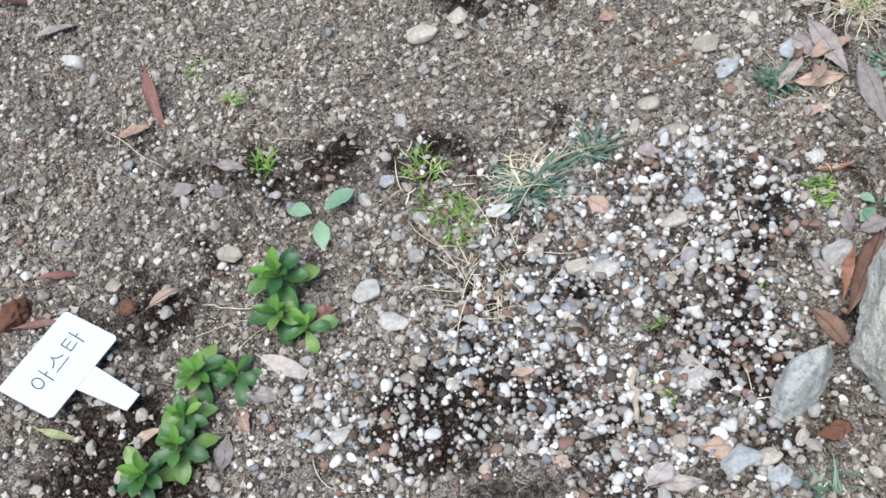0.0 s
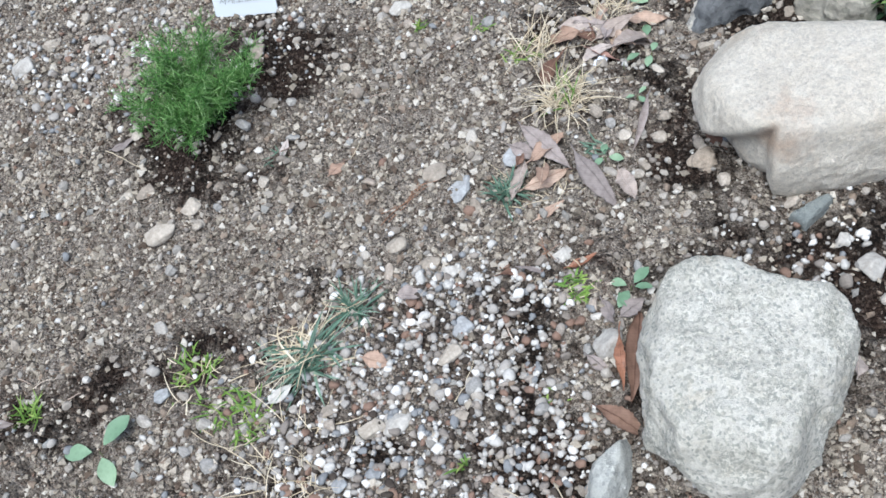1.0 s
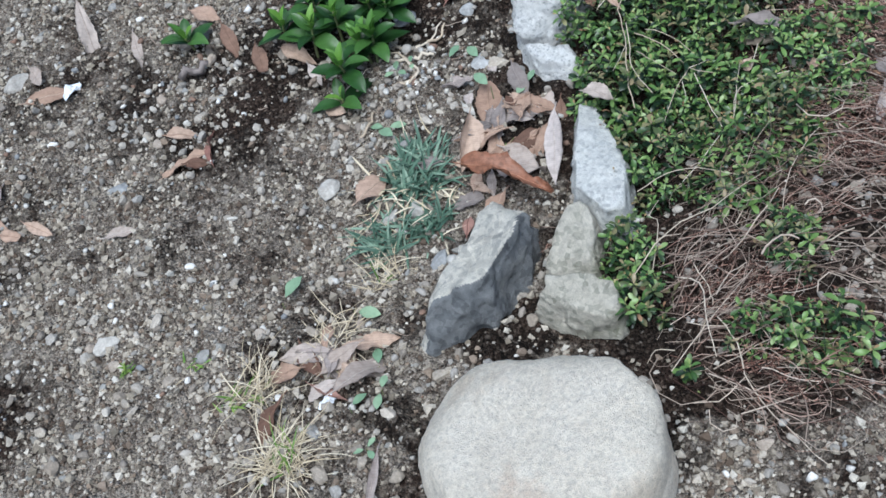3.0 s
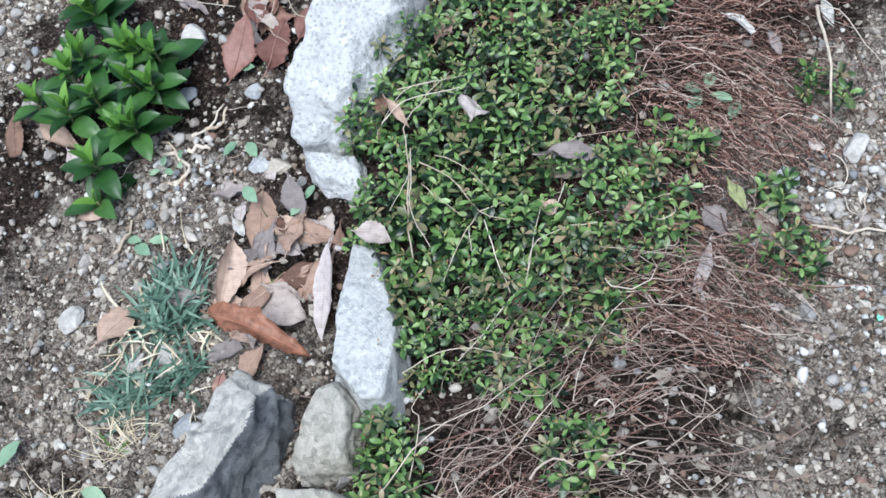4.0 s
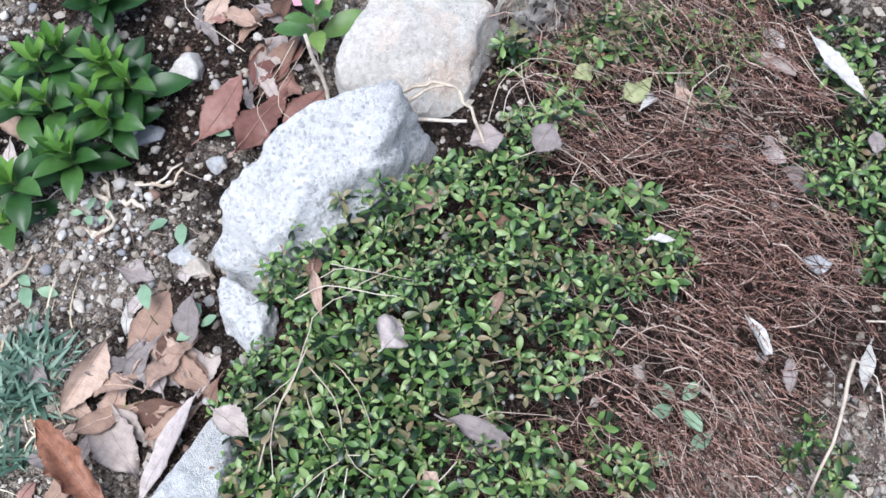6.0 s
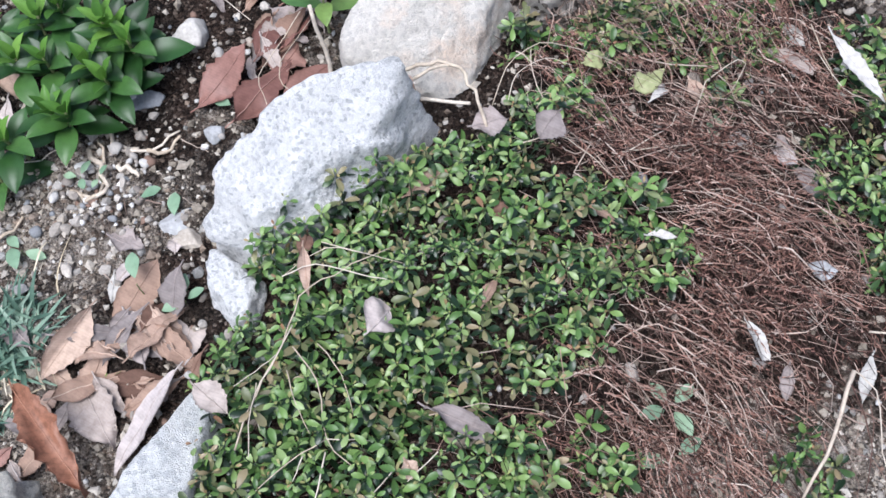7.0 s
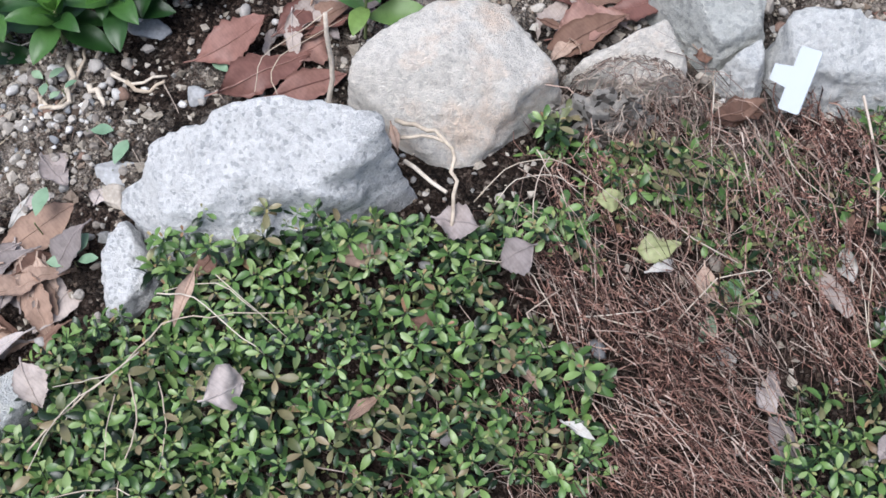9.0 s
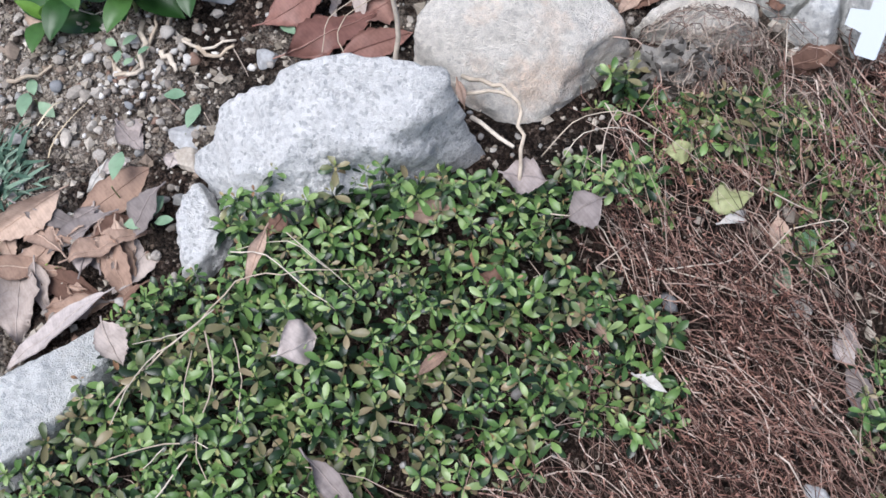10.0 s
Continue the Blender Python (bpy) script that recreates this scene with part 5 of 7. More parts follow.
def build_dead_sprays(seed, many, box=(-0.14, 0.98, -0.62, 0.5)):
    """Dead shoots of the shrub: a bowed stem set with short withered leaves on both sides."""
    rng = np.random.RandomState(seed)
    x, y = scatter(rng, many, box, lambda x, y: np.clip(1.4 * cover(DEAD, x, y) - 0.42 + 0.9 * pnoise2(x, y, 12, 77), 0, 1) * off_stones(x, y) * (1 - 0.8 * cover(SHRUB, x, y)))
    n, k, m = len(x), 7, 20
    flow = -0.8 + 1.3 * pnoise2(x, y, 3.5, 73) + rng.normal(size=n) * 0.35
    L = rng.gamma(9, 0.0058, n).clip(0.02, 0.11)
    t = np.linspace(-0.5, 0.5, k)
    ang = flow[:, None] + (rng.normal(size=n) * 0.55)[:, None] * t * 2
    step = L[:, None] / (k - 1)
    px = x[:, None] + np.cumsum(np.cos(ang) * step, 1) - L[:, None] / 2 * np.cos(flow)[:, None]
    py = y[:, None] + np.cumsum(np.sin(ang) * step, 1) - L[:, None] / 2 * np.sin(flow)[:, None]
    h = cover(DEAD, x, y) * 0.055 * (0.7 + 0.7 * pnoise2(x, y, 9, 75)) * rng.uniform(0.05, 1, n)
    pz = ground_z(px, py) + 0.003 + h[:, None].clip(0) + t[None] * L[:, None] * (rng.normal(size=n) * 0.2)[:, None] + 0.3 * L[:, None] * (0.25 - t[None] ** 2)
    P = np.stack([px, py, np.maximum(pz, ground_z(px, py) + 0.0008)], -1)

    def rods(P, r0, r1):
        T = np.gradient(P, axis=1)
        T /= np.linalg.norm(T, axis=2)[..., None] + 1e-9
        A = np.cross(T, np.array([0.1, 0.05, 1.0]))
        A /= np.linalg.norm(A, axis=2)[..., None] + 1e-9
        B = np.cross(T, A)
        th = np.arange(3) * 2 * np.pi / 3
        q = P.shape[1]
        r = (r0[:, None] + (r1 - r0)[:, None] * np.linspace(0, 1, q))[:, :, None, None]
        V = P[:, :, None] + r * (np.cos(th)[None, None, :, None] * A[:, :, None] + np.sin(th)[None, None, :, None] * B[:, :, None])
        idx = np.arange(q * 3).reshape(q, 3)
        nxt = np.roll(idx, -1, 1)
        return V.reshape(len(P), q * 3, 3), np.stack([idx[:-1], nxt[:-1], nxt[1:], idx[1:]], -1).reshape(-1, 4)

    r = rng.uniform(0.00035, 0.0009, n)
    V, F = rods(P, r, r * 0.6)
    thing("dead_sprays", joined("dead_sprays", V, F, STEM_DEAD, True), "thin bowed stems of dead shoots in a heap", "dead stems", kind="stuff")
    # withered leaves along each stem
    u = np.linspace(0.06, 0.99, m)[None] + rng.uniform(-0.02, 0.02, (n, m))
    f = np.clip(u, 0, 0.999) * (k - 1)
    i0 = f.astype(int)
    rows = np.arange(n)[:, None]
    a, b = P[rows, i0], P[rows, i0 + 1]
    base = a + (b - a) * (f - i0)[..., None]
    way = (b - a) / (np.linalg.norm(b - a, axis=-1)[..., None] + 1e-9)
    d = way * 0.75 + rng.normal(size=(n, m, 3)) * 0.6 * np.array([1, 1, 0.8]) + np.array([0, 0, 0.15])
    d /= np.linalg.norm(d, axis=-1)[..., None]
    l = rng.uniform(0.003, 0.0075, (n, m))[..., None]
    Q = np.stack([base, base + d * l * 0.5, base + d * l], 2).reshape(-1, 3, 3)
    keep = rng.uniform(size=len(Q)) < 0.85
    Q = Q[keep]
    w = rng.uniform(0.00035, 0.0009, len(Q))
    V, F = rods(Q, w, w * 0.35)
    thing("dead_leaflets", joined("dead_leaflets", V, F, LEAFLET_DEAD, True), "withered rust-brown leaflets on dead shoots", "dead leaves", kind="stuff")


build_dead_sprays(79, 13000)
build_dead_stems("straw_bits", "short bits of pale straw strewn over the soil", [(-1.0, -0.2, 0.7, 0.3), (-0.3, 0.2, 0.5, 0.35), (0.15, 0.3, 0.3, 0.5), (0.65, -0.25, 0.25, 0.5)], STEM_GREY, 73, 1400, 0, 0.45, 0.95, 0.004, (-1.6, 0.95, -0.7, 0.8))
build_dead_stems("dry_vines", "loose grey-brown dry vines over the dead mat", VINES, STEM_GREY, 72, 7000, 90, 1.7, 0.85, 0.06)


# ---- fallen leaves: the drift beside the slab and dark rock ----
leaf(-0.04, -0.062, 0.125, -63, 0.04, LEAF_ORANGE, "curled orange-brown oak leaf on a leaf drift", on=0.046, fold=0.5, bend=0.5, roll=8, serr=0.3, wave=0.4)
leaf(-0.023, 0.031, 0.086, -132, 0.034, LEAF_TAN, "long tan leaf standing on edge in a drift", on=0.022, fold=0.5, roll=-35)
leaf(0.04, 0.068, 0.098, -130, 0.042, LEAF_TAN, "tan oak leaf with a dark midrib", on=0.012)
leaf(-0.006, -0.038, 0.082, -73, 0.05, LEAF_PALE, "broad pinkish-tan leaf, edges curled", on=0.014, wave=0.2)
leaf(0.037, -0.062, 0.107, -137, 0.03, LEAF_PALE, "long bleached mauve leaf on the drift", on=0.022, serr=0.04)
leaf(0.086, 0.01, 0.068, -106, 0.04, LEAF_PALE, "pale pinkish leaf, torn at the tip", on=0.014)
leaf(0.029, -0.036, 0.054, -76, 0.035, LEAF_TAN, "crumpled tan leaf under others", on=0.004, wave=0.25)
leaf(0.011, 0.028, 0.056, -68, 0.04, LEAF_BROWN, "dark brown leaf at the bottom of a drift", on=-0.004)
leaf(0.084, -0.027, 0.055, -134, 0.018, LEAF_BROWN, "narrow dark brown leaf against pale stone", on=0.01)
leaf(0.046, 0.018, 0.045, -99, 0.03, LEAF_PALE, "pale curled leaf in the drift", on=0.006, wave=0.25)
leaf(-0.148, 0.097, 0.069, 13, 0.042, LEAF_TAN, "tan serrated leaf beside blue-green grass", serr=0.16)
leaf(-0.081, -0.019, 0.042, -17, 0.024, LEAF_GREY, "small grey-brown leaf by the dark rock")
leaf(0.11, -0.077, 0.041, -54, 0.03, LEAF_PALE, "pinkish leaf lying on a pale slab", on=0.066, bend=0.9)
leaf(-0.106, -0.046, 0.034, 45, 0.018, LEAF_RED, "narrow reddish leaf under the dark rock")
leaf(0.039, 0.137, 0.035, -37, 0.03, LEAF_GREY, "small pinkish-grey leaf on gravel")
leaf(0.021, 0.09, 0.035, -100, 0.014, LEAF_WHITE, "small bleached leaf scrap on gravel")
leaf(0.05, -0.05, 0.034, -104, 0.03, LEAF_GREY, "grey-brown leaf in the drift", on=0.004)

DRIFTS = [(0.021, 0.019, 0.047, 16), (0.073, 0.023, 0.03, 8), (-0.062, -0.05, 0.035, 5), (0.032, -0.04, 0.026, 4), (-0.064, 0.037, 0.052, 4), (0.067, 0.027, 0.037, 3), (0.251, 0.366, 0.043, 9), (0.19, 0.429, 0.044, 8), (0.486, 0.388, 0.041, 8), (0.222, 0.328, 0.034, 6), (-0.363, -0.065, 0.047, 6), (-0.556, -0.227, 0.042, 5), (-0.325, -0.105, 0.04, 6)]
for k, (dx, dy, dr, n) in enumerate(DRIFTS):
    rng = np.random.RandomState(5000 + k)
    for _ in range(n):
        a, q = rng.uniform(0, 6.28), dr * math.sqrt(rng.rand())
        kind = rng.randint(5)
        size = rng.uniform(0.025, 0.075)
        leaf(dx + q * math.cos(a), dy + q * math.sin(a), size, rng.uniform(0, 360), size * rng.uniform(0.3, 0.5), [LEAF_TAN, LEAF_BROWN, LEAF_GREY, LEAF_PALE, LEAF_RED if k in (5, 6, 7, 8) else LEAF_TAN][kind], ["crumpled tan leaf in a drift", "brown broken leaf in a drift", "grey-brown leaf scrap in a drift", "pale dry leaf in a drift", "dry leaf fragment in a drift"][kind], wave=0.2, lift=0.003 * rng.rand())

# ---- fallen leaves: red ones behind the white boulder ----
leaf(0.175, 0.288, 0.09, 31, 0.048, LEAF_RED, "large split reddish-brown leaf with a dark midrib", on=0.034, serr=0.14, bend=0.15)
leaf(0.21, 0.261, 0.105, 44, 0.048, LEAF_RED, "broad red-brown leaf against white granite", on=0.026, serr=0.14)
leaf(0.256, 0.248, 0.077, 36, 0.034, LEAF_RED, "red-brown serrated leaf behind white granite", on=0.036, serr=0.14)
leaf(0.227, 0.329, 0.064, 57, 0.038, LEAF_RED, "reddish-brown leaf leaning on others", on=0.026, serr=0.14)
leaf(0.257, 0.336, 0.066, 47, 0.038, LEAF_RED, "red-brown leaf beside a dry stalk", on=0.02)
leaf(0.255, 0.355, 0.049, -38, 0.04, LEAF_GREY, "mauve-grey leaf in the red drift", on=0.012)
leaf(0.5, 0.364, 0.077, 24, 0.05, LEAF_RED, "curled orange-red leaf between tan rocks", on=0.028, fold=0.4)
leaf(0.479, 0.342, 0.038, 32, 0.03, LEAF_RED, "dark red leaf between tan rocks", on=0.016, fold=0.4)
leaf(0.645, 0.291, 0.054, 23, 0.035, LEAF_BROWN, "curled brown leaf below a white plant label", on=0.032, fold=0.5)
leaf(0.245, 0.329, 0.091, 36, 0.04, LEAF_BROWN, "long brown leaf among red leaves", on=0.022)
leaf(0.242, 0.3, 0.058, 49, 0.05, LEAF_RED, "dark red leaf under a dry stalk", on=0.014)
leaf(0.069, 0.338, 0.045, 13, 0.03, LEAF_RED, "red-brown leaf under green shoots")
leaf(0.264, 0.382, 0.037, 29, 0.03, LEAF_RED, "reddish leaf by a green shoot")
leaf(0.17, 0.503, 0.042, -14, 0.03, LEAF_TAN, "tan leaf on dark soil")
leaf(0.195, 0.438, 0.071, 48, 0.035, LEAF_TAN, "tan-pink leaf on dark soil")
leaf(0.229, 0.408, 0.038, 0, 0.035, LEAF_GREY, "grey leaf among red leaves", on=0.012)
leaf(0.223, 0.353, 0.043, 49, 0.022, LEAF_TAN, "narrow tan leaf among red leaves", on=0.014)
leaf(0.087, 0.36, 0.033, -14, 0.03, LEAF_RED, "red-brown leaf under green shoots")
leaf(0.495, 0.351, 0.095, 36, 0.036, LEAF_BROWN, "rolled brown leaf behind tan rocks", on=0.03, fold=0.7)
leaf(0.464, 0.374, 0.061, 68, 0.03, LEAF_PALE, "pale pink leaf behind tan rocks", on=0.016)
leaf(0.494, 0.402, 0.038, 18, 0.035, LEAF_PALE, "bleached leaf behind tan rocks", on=0.014)
leaf(0.539, 0.401, 0.057, 17, 0.035, LEAF_RED, "reddish leaf behind a grey rock", on=0.02)
leaf(0.646, 0.294, 0.05, 22, 0.028, LEAF_BROWN, "brown leaf under a white plant label", on=0.03, fold=0.5)
leaf(0.609, 0.349, 0.02, 18, 0.02, LEAF_BROWN, "brown leaf wedged between rocks", on=0.03)
leaf(0.797, 0.42, 0.042, -33, 0.03, LEAF_RED, "reddish leaf behind a pale rock", on=0.02)
leaf(0.383, 0.39, 0.025, -18, 0.03, LEAF_RED, "reddish leaf behind a tan boulder", on=0.012)
leaf(0.043, 0.131, 0.041, -38, 0.028, LEAF_GREY, "small mauve-brown leaf on gravel")
leaf(0.034, 0.104, 0.026, 47, 0.016, LEAF_PALE, "pale leaf scrap on gravel")
leaf(0.089, 0.115, 0.017, 87, 0.02, LEAF_PALE, "pale leaf scrap beside white granite")

# ---- fallen leaves: on the shrub and the dead stems ----
leaf(0.272, -0.068, 0.036, 32, 0.037, LEAF_PALE, "pale pinkish leaf resting on shrub sprigs", on=0.112, bend=0.6, serr=0.02, peak=0.55)
leaf(0.217, 0.003, 0.047, -96, 0.013, LEAF_TAN, "narrow curled tan leaf hanging on a twig", on=0.1, fold=0.6)
leaf(0.461, 0.082, 0.034, -146, 0.034, LEAF_GREY, "mauve-grey leaf caught in shrub sprigs", on=0.1, bend=0.5)
leaf(0.413, 0.106, 0.037, 3, 0.036, LEAF_GREY, "grey-brown leaf caught under a dry stalk", on=0.095)
leaf(0.338, 0.072, 0.04, 19, 0.026, LEAF_TAN, "tan leaf between shrub and white granite", on=0.075)
leaf(0.578, 0.129, 0.038, 18, 0.03, LEAF_OLIVE, "olive-green leaf with a bleached rim", on=0.06)
leaf(0.583, 0.112, 0.026, 29, 0.012, LEAF_WHITE, "curled white leaf edge", on=0.058, fold=0.7)
leaf(0.534, 0.162, 0.026, 13, 0.022, LEAF_OLIVE, "pale yellow-green leaf over dead stems", on=0.07)
leaf(0.744, 0.155, 0.039, -83, 0.02, LEAF_WHITE, "bleached white leaf standing in dead stems", on=0.03, roll=30)
leaf(0.73, 0.132, 0.056, -54, 0.018, LEAF_PALE, "long pale leaf with a brown edge", on=0.025, fold=0.5)
leaf(0.688, 0.036, 0.019, 0, 0.036, LEAF_GREY, "grey-brown leaf beside green shrub", on=0.022)
leaf(0.699, -0.005, 0.051, -61, 0.024, LEAF_GREY, "long mauve-grey leaf on dead stems", on=0.022)
leaf(0.625, 0.105, 0.041, -74, 0.02, LEAF_TAN, "tan leaf among dead stems", on=0.045)
leaf(0.716, 0.269, 0.043, 41, 0.012, LEAF_TAN, "thin curled tan leaf on dead stems", on=0.035, fold=0.6)
leaf(0.481, 0.004, 0.054, -32, 0.011, LEAF_TAN, "thin curled tan leaf in the shrub", on=0.066, fold=0.7, bend=0.8)
leaf(0.532, -0.037, 0.028, -18, 0.01, LEAF_WHITE, "thin bleached leaf on shrub sprigs", on=0.062, fold=0.7)
leaf(0.368, -0.051, 0.035, 55, 0.013, LEAF_TAN, "thin dry leaf between sprigs", on=0.078, fold=0.5)
leaf(0.4, 0.021, 0.022, -18, 0.018, LEAF_BROWN, "brown leaf half hidden by sprigs", on=0.074)
leaf(0.779, 0.108, 0.015, 48, 0.016, LEAF_WHITE, "white leaf scrap beside green shrub", on=0.03)
leaf(0.647, 0.053, 0.026, 37, 0.022, LEAF_WHITE, "crumpled white leaf scrap", on=0.03, wave=0.3)
leaf(0.774, 0, 0.027, 68, 0.02, LEAF_GREY, "grey leaf in green shrub", on=0.04)
leaf(0.752, 0.202, 0.023, 38, 0.022, LEAF_BROWN, "dark leaf among dead stems", on=0.02)
leaf(0.371, -0.303, 0.037, -98, 0.03, LEAF_GREY, "grey-tan leaf on dead stems", on=0.032)
leaf(0.325, -0.329, 0.067, -147, 0.016, LEAF_PALE, "long pale leaf strip on dead stems", on=0.032, fold=0.5)
leaf(0.292, -0.36, 0.038, -125, 0.006, LEAF_PALE, "thin pale leaf strip on dead stems", on=0.026)
leaf(0.406, -0.298, 0.043, -114, 0.016, LEAF_OLIVE, "yellowing leaf standing in dead stems", on=0.034)
leaf(0.589, -0.141, 0.041, -76, 0.014, LEAF_WHITE, "curled bleached leaf on dead stems", on=0.028, fold=0.7)
leaf(0.668, -0.199, 0.047, -124, 0.016, LEAF_WHITE, "white papery leaf on a pale stalk", on=0.026)
leaf(0.605, -0.181, 0.035, -112, 0.016, LEAF_GREY, "grey leaf scrap on dead stems", on=0.018)
leaf(0.321, -0.233, 0.021, 14, 0.018, LEAF_TAN, "small tan leaf in the shrub", on=0.04)
leaf(0.537, -0.296, 0.021, -79, 0.014, LEAF_PALE, "pale leaf scrap on sandy soil")
leaf(0.219, 0.043, 0.025, -119, 0.018, LEAF_BROWN, "brown leaf at the shrub's edge", on=0.075)
leaf(0.681, 0.024, 0.028, -52, 0.02, LEAF_PALE, "pale leaf by green shrub", on=0.03)
leaf(0.262, -0.179, 0.017, -69, 0.02, LEAF_TAN, "tan-pink leaf between sprigs", on=0.055)
leaf(0.311, -0.157, 0.062, -36, 0.022, LEAF_GREY, "rolled grey-tan dead leaf lying in the shrub", on=0.076, fold=0.8, bend=0.5, wave=0.3)

# ---- fallen leaves: the open bed ----
leaf(-0.262, 0.343, 0.075, -131, 0.016, LEAF_RED, "rolled red-brown leaf in a small heap", fold=0.7, roll=40)
leaf(-0.27, 0.395, 0.052, -40, 0.022, LEAF_TAN, "curled tan leaf in a small heap", fold=0.5)
leaf(-0.298, 0.354, 0.071, -5, 0.026, LEAF_TAN, "curled tan-brown leaf in a small heap", wave=0.25)
leaf(-0.286, 0.335, 0.039, -44, 0.02, LEAF_BROWN, "brown leaf under a small heap")
leaf(-0.508, 0.41, 0.071, -72, 0.02, LEAF_TAN, "orange-tan leaf on sandy soil")
leaf(-0.546, 0.436, 0.042, -63, 0.02, LEAF_TAN, "tan leaf on sandy soil")
leaf(-0.429, 0.308, 0.048, -22, 0.018, LEAF_PALE, "pale flat leaf on sandy soil", serr=0.02)
leaf(-0.548, 0.48, 0.136, -85, 0.014, LEAF_TAN, "rolled tan leaf like a stick", fold=0.9)
leaf(-0.52, 0.524, 0.058, 54, 0.012, LEAF_GREY, "curled grey leaf on soil", fold=0.7)
leaf(-0.26, 0.686, 0.14, -109, 0.03, LEAF_PALE, "bleached leaf on soil", wave=0.2)
leaf(-0.221, 0.612, 0.099, -111, 0.02, LEAF_PALE, "pale cream leaf on soil")
leaf(-0.366, 0.637, 0.089, -25, 0.03, LEAF_TAN, "tan leaf under a paper scrap")
leaf(-0.364, 0.7, 0.074, -95, 0.026, LEAF_PALE, "pale tan leaf on soil")
leaf(-0.116, 0.486, 0.079, -104, 0.026, LEAF_BROWN, "brown leaf under green shoots")
leaf(-0.105, 0.43, 0.082, -113, 0.026, LEAF_BROWN, "reddish-brown leaf under green shoots")
leaf(-0.064, 0.382, 0.067, -73, 0.03, LEAF_TAN, "tan leaf under green shoots")
leaf(-0.072, 0.331, 0.052, -103, 0.018, LEAF_PALE, "pale leaf at the shoots' foot")
leaf(-0.093, 0.253, 0.035, -72, 0.03, LEAF_TAN, "tan leaf under a small shoot")
leaf(-0.107, 0.575, 0.053, -62, 0.034, LEAF_TAN, "pinkish leaf beside green shoots")
leaf(-0.327, -0.127, 0.104, 9, 0.036, LEAF_PALE, "big pale tan leaf by the dark rock", serr=0.12)
leaf(-0.339, -0.098, 0.057, 32, 0.02, LEAF_TAN, "tan leaf under a bigger one")
leaf(-0.366, -0.055, 0.063, -100, 0.026, LEAF_BROWN, "dark brown leaf by dry grass")
leaf(-0.378, -0.11, 0.061, -73, 0.013, LEAF_RED, "narrow red-brown curled leaf", fold=0.6)
leaf(-0.449, -0.091, 0.065, -161, 0.03, LEAF_BROWN, "dark mauve-brown leaf in dry grass")
leaf(-0.535, -0.197, 0.097, -88, 0.03, LEAF_GREY, "grey-tan leaf lying on dry grass", lift=0.008)
leaf(-0.518, -0.288, 0.097, -92, 0.028, LEAF_GREY, "grey-brown crumpled leaf on grit", wave=0.2)
leaf(-0.492, -0.312, 0.062, -106, 0.026, LEAF_PALE, "bleached leaf on grit", wave=0.2)
leaf(-0.416, -0.245, 0.094, -136, 0.011, LEAF_GREY, "thin grey-brown leaf on dark soil", fold=0.5)
leaf(-0.558, -0.181, 0.042, -66, 0.024, LEAF_GREY, "blue-grey leaf by a blue-green tuft")
leaf(-0.583, -0.278, 0.043, -7, 0.016, LEAF_TAN, "tan leaf on grit")
leaf(-0.364, -0.321, 0.045, -93, 0.022, LEAF_BROWN, "brown leaf under the cream boulder")
leaf(-0.595, -0.359, 0.039, -15, 0.013, LEAF_ORANGE, "small orange-tan leaf on gravel")
leaf(-0.671, -0.318, 0.031, -17, 0.012, LEAF_BROWN, "narrow brown leaf on gravel")
leaf(-0.649, -0.333, 0.032, -34, 0.01, LEAF_GREY, "narrow mauve leaf on gravel")
leaf(-0.622, -0.498, 0.115, -131, 0.028, LEAF_BROWN, "dark brown leaf wedged against the boulder", on=0.014, fold=0.5)
leaf(-0.641, -0.493, 0.075, -125, 0.014, LEAF_ORANGE, "narrow orange-tan leaf beside the boulder", on=0.018, roll=30)
leaf(-0.613, -0.436, 0.04, -100, 0.018, LEAF_GREY, "grey leaf beside the boulder")
leaf(-0.591, -0.45, 0.034, 0, 0.024, LEAF_GREY, "mauve leaf beside the boulder", lift=0.006)
leaf(-0.684, -0.545, 0.054, -65, 0.026, LEAF_BROWN, "dark grey-brown leaf by a blue-grey stone")
leaf(-0.659, -0.48, 0.041, -75, 0.015, LEAF_GREY, "mauve-grey leaf on gravel")
leaf(-0.448, -0.649, 0.036, 38, 0.022, LEAF_PALE, "pale leaf against the boulder", on=0.012, roll=40)
leaf(-0.978, 0.213, 0.039, -4, 0.02, LEAF_GREY, "grey leaf on dark soil")
leaf(-0.798, 0.045, 0.033, 41, 0.013, LEAF_PALE, "pale leaf scrap on soil")
leaf(-0.974, -0.286, 0.036, 3, 0.015, LEAF_WHITE, "small white leaf on gravel", serr=0.0, lift=0.004)
leaf(-0.78, -0.27, 0.035, -29, 0.022, LEAF_GREY, "grey heart-shaped leaf on gravel", serr=0.0, peak=0.35)
leaf(-0.862, -0.319, 0.034, -53, 0.024, LEAF_TAN, "pale tan leaf in grass")
leaf(-1.373, 0.045, 0.102, -88, 0.02, LEAF_RED, "curled pinkish leaf on soil", fold=0.5)
leaf(-1.407, 0.011, 0.046, -6, 0.022, LEAF_TAN, "pinkish-tan leaf on soil")
leaf(-1.284, -0.098, 0.043, -25, 0.018, LEAF_GREY, "grey leaf beside a green tuft")
leaf(-1.353, -0.111, 0.04, 6, 0.022, LEAF_GREY, "mauve leaf on soil")
leaf(-1.308, -0.13, 0.026, -11, 0.022, LEAF_GREY, "grey-brown leaf on soil")
leaf(-1.385, -0.265, 0.051, 40, 0.017, LEAF_TAN, "tan-pink leaf on soil", serr=0.02)
leaf(-1.261, -0.407, 0.063, -41, 0.022, LEAF_PALE, "pinkish-white leaf beside green rosettes", serr=0.02)
